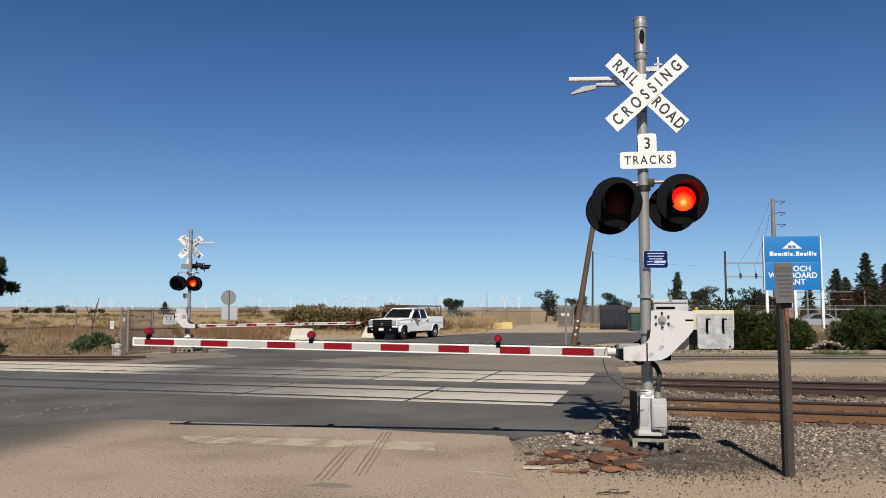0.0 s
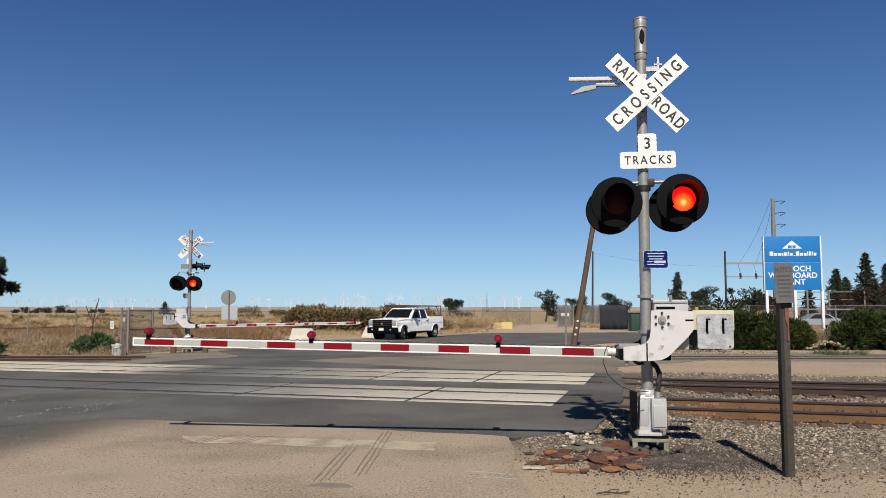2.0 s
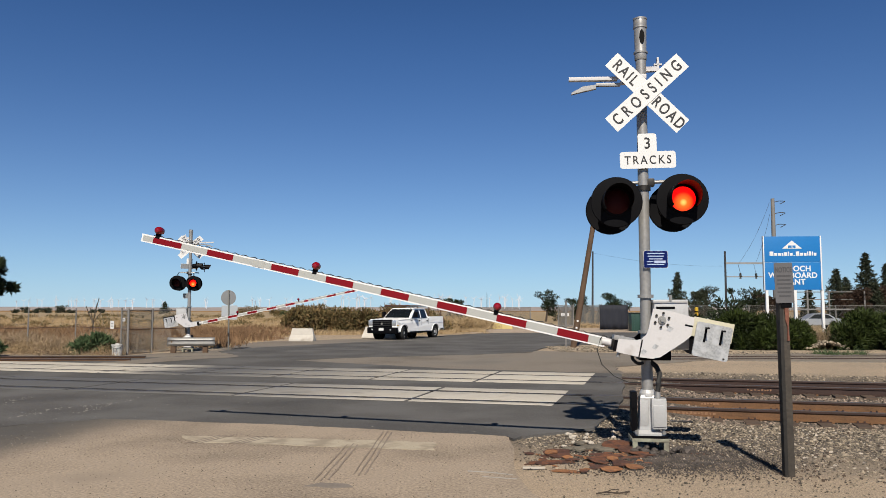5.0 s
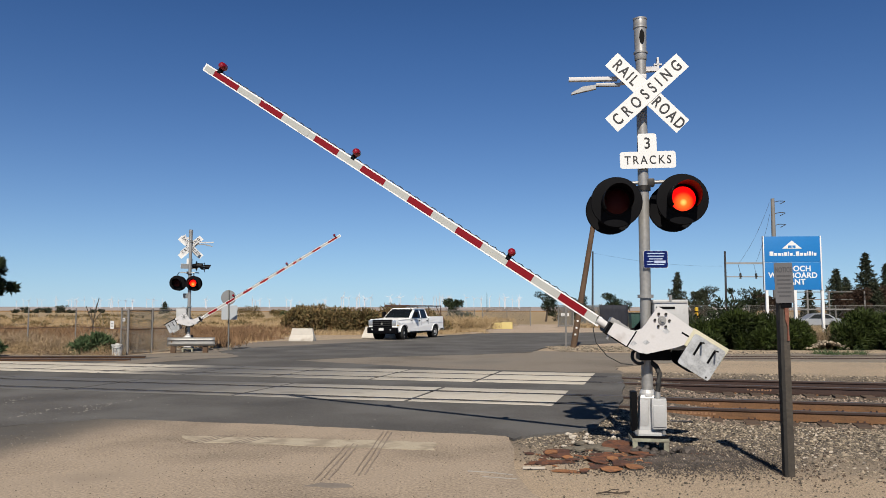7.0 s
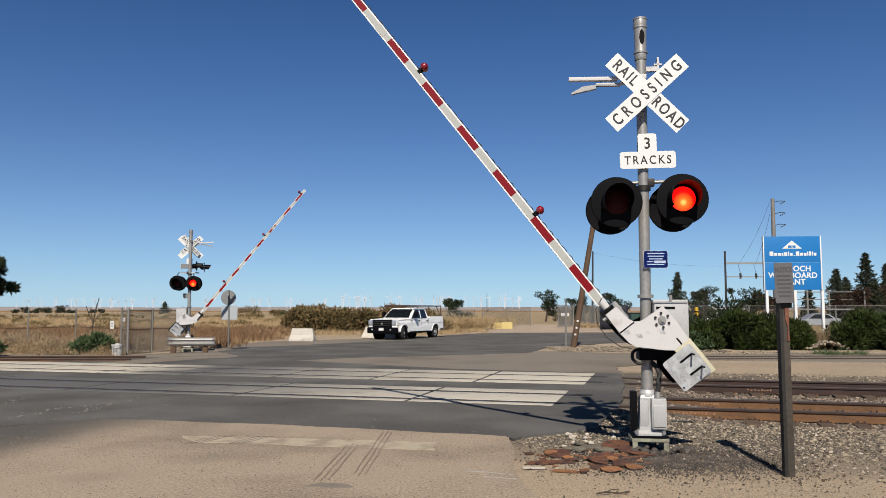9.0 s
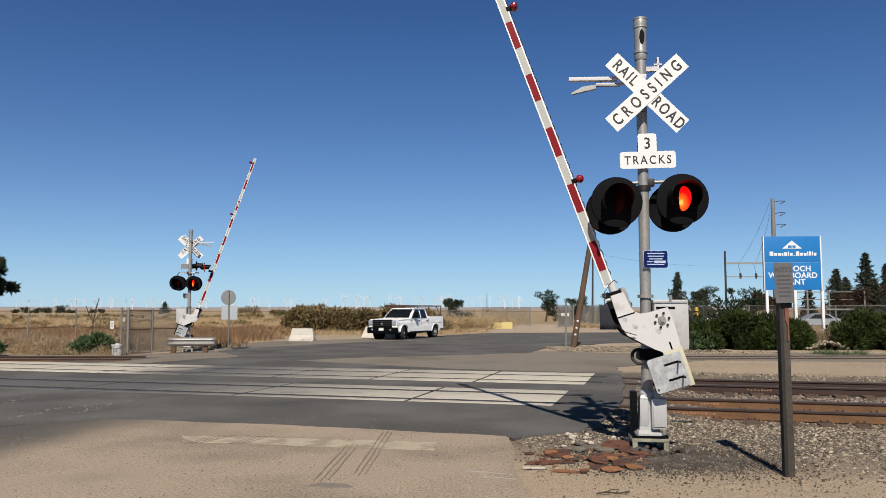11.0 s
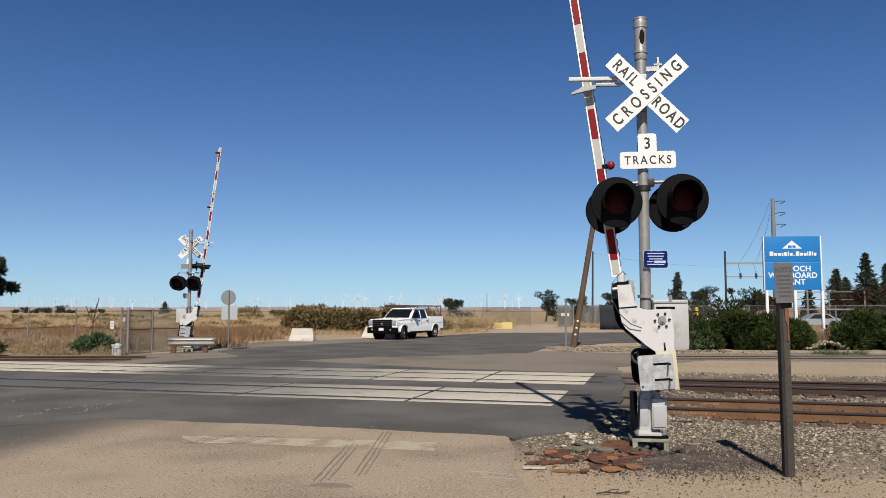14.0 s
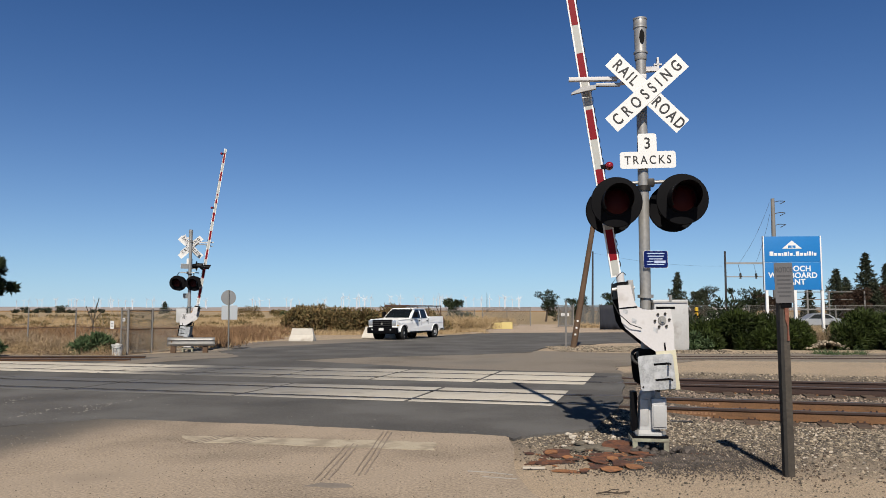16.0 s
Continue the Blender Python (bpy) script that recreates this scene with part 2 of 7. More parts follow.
def words(text, size, parent, at, material, name="lettering", squeeze=1.0, bold=0.0, gap=1.0):
    """Raised lettering in the x-z plane, centred, read from -y."""
    cu = bpy.data.curves.new("text", "FONT")
    cu.body, cu.size, cu.extrude, cu.offset, cu.space_character = text, size, 0.001, bold, gap
    cu.align_x, cu.align_y = "CENTER", "CENTER"
    tmp = new("text", cu)
    me = bpy.data.meshes.new_from_object(tmp.evaluated_get(bpy.context.evaluated_depsgraph_get()))
    bpy.data.objects.remove(tmp)
    bpy.data.curves.remove(cu)
    me.transform(pose(0, 0, 0, 90) @ Matrix.Diagonal((squeeze, 1, 1, 1)))
    me.materials.clear()
    me.materials.append(material)
    ob = new(name, me)
    ob.parent, ob.matrix_basis = parent, at
    return ob


def quick(fn, *args, **kw):
    bm = bmesh.new()
    fn(bm, *args, **kw)
    return bm


# ---- plan of the tracks: u along them, v across ----
TA = radians(15.3)
EU, EV = Vector((math.cos(TA), -math.sin(TA), 0)), Vector((math.sin(TA), math.cos(TA), 0))
ALONG = pose(0, 0, 0, 0, 0, -15.3)


def uv(u, v, z=0.0):
    return EU * u + EV * v + Vector((0, 0, z))


TRACKS = (15.2, 19.75)      # centre lines of the two tracks
# ---- ground ----
def smooth(a, b, x):
    k = min(1.0, max(0.0, (x - a) / (b - a)))
    return k * k * (3 - 2 * k)


def ground_z(u, v):
    """Level outside the road: sunk between and beside the rails, right of the crossing."""
    side = smooth(-0.9, 1.5, u) * (1 - smooth(60, 90, u))
    bed = smooth(12.2, 13.6, v) * (1 - smooth(21.4, 22.4, v))
    hump = 0.06 * smooth(16.9, 17.3, v) * (1 - smooth(17.7, 18.2, v))
    z = -0.03 - side * bed * (0.15 - hump)
    return z + 0.012 * side * noise.noise(Vector((u * 1.3, v * 1.3, 0)))


def ground_sheet():
    us = np.concatenate([-np.geomspace(3200, 24, 22), np.arange(-22, -1.2, 2.0), np.arange(-1.2, 14, 0.3), np.geomspace(14, 3200, 26)])
    vs = np.concatenate([-np.geomspace(600, 6, 12), np.arange(-4, 8, 2.0), np.arange(8, 23.6, 0.3), np.geomspace(24, 3600, 30)])
    verts = [uv(float(u), float(v), ground_z(float(u), float(v))) for v in vs for u in us]
    n = len(us)
    faces = [(j * n + i, j * n + i + 1, (j + 1) * n + i + 1, (j + 1) * n + i) for j in range(len(vs) - 1) for i in range(n - 1)]
    me = bpy.data.meshes.new("ground")
    me.from_pydata([tuple(v) for v in verts], [], faces)
    me.materials.append(ground_material())
    me.shade_smooth()
    return tagged(new("ground", me), "dry dusty ground with gravel and bleached grass", "ground", "", "structure")


def ground_material():
    m = bpy.data.materials.new("dry ground")
    m.use_nodes = True
    nt = m.node_tree
    L = nt.links.new
    bs = nt.nodes["Principled BSDF"]
    bs.inputs["Roughness"].default_value = 0.95
    geo = nt.nodes.new("ShaderNodeNewGeometry")

    def nz(scale, detail=5.0):
        n = nt.nodes.new("ShaderNodeTexNoise")
        n.inputs["Scale"].default_value, n.inputs["Detail"].default_value = scale, detail
        L(geo.outputs["Position"], n.inputs["Vector"])
        return n.outputs[0]

    def mix(f, a, b):
        x = nt.nodes.new("ShaderNodeMix")
        x.data_type = "RGBA"
        L(f, x.inputs[0])
        for s, k in ((a, 6), (b, 7)):
            if isinstance(s, tuple):
                x.inputs[k].default_value = (*s, 1)
            else:
                L(s, x.inputs[k])
        return x.outputs[2]

    def span(v, a, b):
        r = nt.nodes.new("ShaderNodeMapRange")
        r.inputs["From Min"].default_value, r.inputs["From Max"].default_value = a, b
        L(v, r.inputs["Value"])
        return r.outputs[0]
    dirt = mix(span(nz(0.5), 0.35, 0.65), (0.274, 0.211, 0.148), (0.207, 0.163, 0.118))
    dirt = mix(span(nz(60, 3), 0.46, 0.62), dirt, (0.385, 0.303, 0.215))
    dirt = mix(span(nz(85, 2), 0.60, 0.70), dirt, (0.081, 0.063, 0.048))
    # gravel's darkest tone paints in the shaded gaps between stones
    gravel = mix(span(nz(35, 3), 0.42, 0.66), (0.0386, 0.0309, 0.0244), (0.1996, 0.1641, 0.1255))
    rot = nt.nodes.new("ShaderNodeVectorRotate")
    rot.rotation_type = "Z_AXIS"
    rot.inputs["Angle"].default_value = TA
    L(geo.outputs["Position"], rot.inputs["Vector"])
    sep = nt.nodes.new("ShaderNodeSeparateXYZ")
    L(rot.outputs[0], sep.inputs[0])
    wob = nt.nodes.new("ShaderNodeMath")
    wob.operation = "MULTIPLY_ADD"
    L(nz(0.9), wob.inputs[0])
    wob.inputs[1].default_value = 2.5
    L(sep.outputs["Y"], wob.inputs[2])
    near = span(wob.outputs[0], 10.2, 11.6)
    far = span(wob.outputs[0], 24.6, 23.2)
    inside = nt.nodes.new("ShaderNodeMath")
    inside.operation = "MULTIPLY"
    L(near, inside.inputs[0])
    L(far, inside.inputs[1])
    col = mix(inside.outputs[0], dirt, gravel)
    straw = mix(span(nz(0.16), 0.4, 0.62), (0.2575, 0.1835, 0.0965), (0.1673, 0.1255, 0.074))
    straw = mix(span(nz(3.0), 0.35, 0.7), straw, (0.2961, 0.2188, 0.1158))
    col = mix(span(sep.outputs["Y"], 48.0, 62.0), col, straw)
    L(col, bs.inputs["Base Color"])
    bp = nt.nodes.new("ShaderNodeBump")
    bp.inputs["Strength"].default_value, bp.inputs["Distance"].default_value = 0.6, 0.03
    L(nz(28, 5), bp.inputs["Height"])
    L(bp.outputs[0], bs.inputs["Normal"])
    return m


ground_sheet()


def ragged(pts, step=0.5, amp=0.05, seed=3):
    """An outline with worn, uneven edges."""
    rnd = random.Random(seed)
    out = []
    for (x0, y0), (x1, y1) in zip(pts, pts[1:] + pts[:1]):
        n = max(1, min(60, int(math.hypot(x1 - x0, y1 - y0) / step)))
        for i in range(n):
            k = i / n
            j = 0 if i == 0 else amp
            out.append((x0 + (x1 - x0) * k + rnd.uniform(-j, j), y0 + (y1 - y0) * k + rnd.uniform(-j, j)))
    return out


def road_piece(name, label, pts, z, material, amp=0.05, seed=3):
    return solid(name, quick(slab, ragged(pts, 0.5, amp, seed), -0.2, z), material, label, "road", None, "", "structure", False)


# old tan asphalt: approach, and the apron beyond the tracks
road_piece("road_approach", "sun-bleached tan asphalt road with worn markings",
           [(0.90, 10.9), (0.84, 9.4), (0.76, 8.2), (0.82, 7.4), (1.2, 6.2), (2.6, 3.6), (6, -10), (8, -60), (-60, -60), (-60, 12), (-12, 13.2), (-5.3, 12.6)], 0.0, M["tan"])
road_piece("road_apron", "dusty tan asphalt apron beside the tracks",
           [tuple(uv(-0.9, 21.6))[:2], (5.2, 24.0), (9.0, 27.2), (18, 25.5), (40, 20), (44, 31), (17, 31.5), (10.5, 31.2), (6.6, 31.8), (4.2, 33.4), (1.0, 36.5), (0.5, 52), (-8.9, 45), (-14, 36), (-9.5, 34.5), (-12.2, 30.0), (-30, 32), (-32, 29), tuple(uv(-30, 21.6))[:2]], -0.004, M["apron"], 0.08, 5)
road_piece("road_lot", "pale dusty lot before the gate", [(1.5, 56), (6.0, 40), (13, 41), (22, 60), (26, 100), (8, 100), (4.2, 84)], -0.008, M["lot"], 0.2, 9)
# dark patched asphalt over the crossing
road_piece("road_crossing", "dark patched asphalt across the tracks",
           [(0.93, 10.45), (1.05, 10.65), tuple(uv(-0.9, 11.6))[:2], tuple(uv(-0.7, 13.9))[:2], tuple(uv(-0.75, 18.2))[:2], tuple(uv(-1.0, 21.75))[:2], tuple(uv(-6, 22.3))[:2], tuple(uv(-9, 23.5))[:2],
            (-5.2, 27.0), (-8.0, 30.4), (-12.5, 27.4), (-13.5, 25.2), (-30, 30), (-50, 30), (-50, 4), (-11.5, 7.0), (-8.4, 9.2), (-7.0, 10.6), (-6.2, 11.8), (-5.3, 12.36), (-4.19, 12.18), (-2.37, 11.76), (-0.67, 11.2), (0.84, 10.7)], 0.006, M["asphalt"], 0.04, 7)
road_piece("road_beyond", "dark asphalt road curving away past the pickup",
           [(-8.0, 30.3), (-5.2, 26.9), (-3.0, 28.6), (1.46, 30.6), (3.6, 32.2), (5.0, 37.5), (9.0, 41.5), (16, 43), (60, 40), (60, 58), (14, 62), (3.4, 60.5), (0.2, 54.5), (-2.6, 45.2), (-5.4, 41.4), (-8.7, 36.0), (-9.4, 33.0)], 0.010, M["asphalt"], 0.08, 8)


# ---- tracks ----
def rail_profile():
    return [(-0.07, 0), (0.07, 0), (0.07, 0.012), (0.012, 0.032), (0.012, 0.125), (0.036, 0.135), (0.036, 0.168), (0.028, 0.176), (-0.028, 0.176), (-0.036, 0.168), (-0.036, 0.135), (-0.012, 0.125), (-0.012, 0.032), (-0.07, 0.012)]


def rail(parent, y, x0, x1, top, warm=True):
    """One rail along x with its head at height top."""
    bm = bmesh.new()
    pr = rail_profile()
    a = [bm.verts.new((x0, y + p, top - 0.176 + q)) for p, q in pr]
    b = [bm.verts.new((x1, y + p, top - 0.176 + q)) for p, q in pr]
    n = len(pr)
    bm.faces.new(a[::-1])
    bm.faces.new(b)
    for i in range(n):
        f = bm.faces.new((a[i], a[(i + 1) % n], b[(i + 1) % n], b[i]))
        if i in (6, 7, 8):
            f.material_index = 1
        elif i in (5, 9):
            f.material_index = 2
    bmesh.ops.recalc_face_normals(bm, faces=bm.faces[:])
    return part("rail", bm, [M["rust"] if warm else M["darkrust"], M["steel"], M["darkrust"]], parent, "rust-brown steel rail with a shiny head", None, False)


def track(v, label, x0=-60, x1=400):
    t = thing("railway_track", label, "railway track", ALONG @ pose(0, v, 0), "railway tracks", "structure")
    for y in (-0.753, 0.753):
        rail(t, y, x0, x1, 0.012, v < 17)
    return t


near_track = track(TRACKS[0], "rusty railway track on ballast with polished rail heads")
mid_track = track(TRACKS[1], "second rusty railway track beside the crossing")
far_track = thing("railway_track", "little-used rusty siding crossing the apron", "railway track", pose(-14, 27.3, 0, 0, 0, 2.6), "railway tracks", "structure")
for y in (-0.753, 0.753):
    rail(far_track, y, -60, 3.4, 0.085)
    rail(far_track, y, 22, 140, 0.03)


def ties(parent, x0, x1, step, top):
    bm = bmesh.new()
    box(bm, (-0.115, -1.35, -0.17), (0.115, 1.35, 0.0), None, 0.012)
    me = to_mesh("sleeper", bm, M["tie"])
    rnd = random.Random(4)
    bm = bmesh.new()
    box(bm, (-0.09, -0.17, -0.012), (0.09, 0.17, 0.010), None, 0.003)
    for sx in (-0.05, 0.05):
        for sy in (-0.10, 0.10):
            box(bm, (sx - 0.012, sy - 0.016, 0.008), (sx + 0.012, sy + 0.016, 0.040))
    plate_me = to_mesh("tie_plate", bm, M["darkrust"])
    bm = bmesh.new()
    box(bm, (-0.02, -0.105, -0.03), (0.02, 0.105, 0.012), None, 0.004)
    anchor_me = to_mesh("rail_anchor", bm, M["rust"])
    x = x0
    while x < x1:
        if x < 11:
            for y in (-0.753, 0.753):
                for me_, nm, dx in ((plate_me, "tie_plate", 0.0), (anchor_me, "rail_anchor", 0.15)):
                    f = new(nm, me_)
                    f.parent, f.matrix_basis = parent, pose(x + dx + rnd.uniform(-0.01, 0.01), y, -0.160)
        o = new("sleeper", me)
        o.parent = parent
        o.matrix_basis = pose(x + rnd.uniform(-0.03, 0.03), rnd.uniform(-0.07, 0.07), top + rnd.uniform(-0.012, 0.008), 0, rnd.uniform(-1, 1), rnd.uniform(-1.5, 1.5))
        x += step


def worn_panel(name, light, lanes):
    """Crossing concrete rubbed dark by tyres over stretches (from, to, ease in, ease out) along the track."""
    m = mat(name, light, 0.75, 0, 0.16, 40, 1.6, 0.15, dirt=tuple(0.72 * c for c in light), dirt_amount=0.3, each=0.14)
    nt = m.node_tree
    bs = nt.nodes["Principled BSDF"]
    old = bs.inputs["Base Color"].links[0].from_socket
    geo = nt.nodes.new("ShaderNodeNewGeometry")
    rot = nt.nodes.new("ShaderNodeVectorRotate")
    rot.rotation_type = "Z_AXIS"
    rot.inputs["Angle"].default_value = TA
    nt.links.new(geo.outputs["Position"], rot.inputs["Vector"])
    sep = nt.nodes.new("ShaderNodeSeparateXYZ")
    nt.links.new(rot.outputs[0], sep.inputs[0])
    ns = nt.nodes.new("ShaderNodeTexNoise")
    ns.inputs["Scale"].default_value, ns.inputs["Detail"].default_value = 0.9, 9.0
    nt.links.new(geo.outputs["Position"], ns.inputs["Vector"])
    wob = nt.nodes.new("ShaderNodeMath")
    wob.operation = "MULTIPLY_ADD"
    wob.inputs[1].default_value = 3.0
    nt.links.new(ns.outputs[0], wob.inputs[0])
    nt.links.new(sep.outputs["X"], wob.inputs[2])
    for u0, u1, soft0, soft1 in lanes:
        amounts = []
        for at, soft in ((u0, soft0), (u1, -soft1)):
            r = nt.nodes.new("ShaderNodeMapRange")
            r.interpolation_type = "SMOOTHSTEP"
            r.inputs["From Min"].default_value, r.inputs["From Max"].default_value = at + 1.5, at + 1.5 - soft
            nt.links.new(wob.outputs[0], r.inputs["Value"])
            amounts.append(r.outputs[0])
        both = nt.nodes.new("ShaderNodeMath")
        both.operation = "MULTIPLY"
        nt.links.new(amounts[0], both.inputs[0])
        nt.links.new(amounts[1], both.inputs[1])
        mx = nt.nodes.new("ShaderNodeMix")
        mx.data_type = "RGBA"
        mx.inputs[7].default_value = (0.088, 0.086, 0.084, 1)
        nt.links.new(both.outputs[0], mx.inputs[0])
        nt.links.new(old, mx.inputs[6])
        old = mx.outputs[2]
    nt.links.new(old, bs.inputs["Base Color"])
    return m


M["panel_near"] = worn_panel("lane-worn near concrete", (0.40, 0.37, 0.32), [(-3.2, -60.0, 8.0, 1.0)])
M["panel_mid"] = worn_panel("lane-worn middle concrete", (0.43, 0.395, 0.335), [(-3.4, -14.8, 9.5, 2.4)])


def crossing_panels(track_ob, cuts, strips, name_label, material):
    """Concrete panels between and beside the rails, cut into lengths with dark joints."""
    for x1, x0 in zip(cuts, cuts[1:]):
        for y0, y1 in strips:
            bm = bmesh.new()
            box(bm, (x0 + 0.04, y0, -0.15), (x1 - 0.04, y1, 0.016), None, 0.012)
            part("crossing_panel", bm, material, track_ob, name_label)


def flangeways(track_ob, x0, x1, ys):
    for y0, y1 in ys:
        part("flangeway", quick(box, (x0, y0, -0.15), (x1, y1, 0.0085)), M["flange"], track_ob, "dark flangeway beside the rail")


crossing_panels(near_track, (-1.80, -4.56, -8.17, -12.16, -15.9, -19.6, -23.3), [(-1.15, -0.88), (-0.62, 0.62), (0.92, 1.5)], "concrete crossing panel, darkened in the traffic lane", M["panel_near"])
flangeways(near_track, -40, -1.3, [(-0.87, -0.62), (0.63, 0.91)])
crossing_panels(mid_track, tuple(-1.62 - 2.62 * k for k in range(11)), [(-1.5, -0.9), (-0.62, 0.62), (0.92, 1.75)], "pale concrete crossing panel, darkened in the traffic lane", M["panel_mid"])
flangeways(mid_track, -40, -1.3, [(-0.89, -0.63), (0.63, 0.91)])
# ---- crossing signals ----
CAST = [(-0.126, 0.115), (0.10, 0.125), (0.367, 0.105), (0.367, -0.115), (0.30, -0.20), (0.14, -0.36), (0.06, -0.44), (-0.02, -0.475), (-0.17, -0.49), (-0.46, -0.485), (-0.46, -0.325), (-0.26, -0.30), (-0.195, -0.275), (-0.15, -0.215), (-0.137, -0.14)]
SWITCHES = (0.36, 0.86, 1.36, 1.86, 2.37, 2.87, 3.37, 3.86, 4.40, 4.90, 5.42, 5.93, 6.43, 6.92, 7.42, 7.92, 8.42, 8.92, 9.42, 9.93, 10.45, 10.97, 11.55, 11.66)
movers = []      # (lamp insert, lit at the start)
gates = {}


def flasher(parent, x, y, z, face, lit_first):
    """A round flashing light: dish, visor, housing, and the lens that swings its lit face out."""
    fl = part("flasher", quick(lathe, [(0.0, 0.012), (0.16, 0.012), (0.30, 0.0), (0.312, 0.012), (0.305, 0.022), (0.17, 0.03), (0.0, 0.03)], 40, pose(0, 0, 0, 90)), M["black"], parent,
              "round black flashing-light background", pose(x, y, z, 0, 0, 0 if face < 0 else 180))
    bm = bmesh.new()
    n = 30
    rows = []
    for yy, r in ((0.0, 0.185), (-0.12, 0.183), (-0.33, 0.178), (-0.33, 0.172), (-0.12, 0.176), (0.0, 0.178)):
        rows.append([bm.verts.new((r * math.cos(radians(-35 + 250 * i / n)), yy - (0.10 * math.cos(radians(-35 + 250 * i / n - 90)) if yy < -0.2 else 0), r * math.sin(radians(-35 + 250 * i / n)))) for i in range(n + 1)])
    for a, b in zip(rows, rows[1:]):
        for i in range(n):
            bm.faces.new((a[i], a[i + 1], b[i + 1], b[i]))
    part("visor", bm, M["visor"], fl, "black tunnel visor")
    bm = bmesh.new()
    lathe(bm, [(0.0, 0.22), (0.10, 0.22), (0.14, 0.16), (0.15, 0.0)], 24, pose(0, 0.02, 0, -90))
    part("housing", bm, M["black"], fl, "black lamp housing")
    bm = bmesh.new()
    lathe(bm, [(0.15, 0.0), (0.172, 0.0), (0.172, 0.03), (0.15, 0.03), (0.15, 0.0)], 32, pose(0, -0.015, 0, 90))
    part("lens_rim", bm, M["black"], fl)
    bm = bmesh.new()
    prof = [(0.0, 0.030), (0.06, 0.027), (0.11, 0.018), (0.150, 0.0), (0.11, -0.018), (0.06, -0.027), (0.0, -0.030)]
    lathe(bm, prof, 32, pose(0, 0, 0, 90))
    for f in bm.faces:
        f.material_index = 0 if f.calc_center_median().y < 0 else 1
    ins = part("lens", bm, [M["lens_on"], M["lens_off"]], fl, "red lens, lit by turns", pose(0, -0.05, 0))
    movers.append((ins, lit_first))
    return fl


def blade(parent, tilt, text, y, name="sign_blade"):
    b = part(name, quick(plate, [(-0.61, -0.114), (0.61, -0.114), (0.61, 0.114), (-0.61, 0.114)], -0.002, 0.002), M["white"], parent, "white sign blade with black capitals",
             pose(0, y, 0, 0, -tilt, 0), False)
    for t, x in text:
        words(t, 0.20, b, pose(x, -0.0032, -0.004), M["letter"], "lettering", 0.74, 0.0035, 1.28 if len(t) < 5 else 1.76)
    return b


M["signback"] = mat("bare aluminium sign back", (0.1875, 0.1937, 0.2), 0.5, 0.3, 0.1, 30, 2)


def crossbuck(parent, at):
    c = part("crossbuck", quick(box, (-0.05, 0.004, -0.10), (0.04, 0.17, 0.10)), M["galv"], parent, "white crossbuck sign", at)
    blade(c, -46, [("RAIL", -0.365), ("ROAD", 0.365)], -0.006)
    blade(c, 41, [("CROSSING", 0.0)], -0.012)
    return c


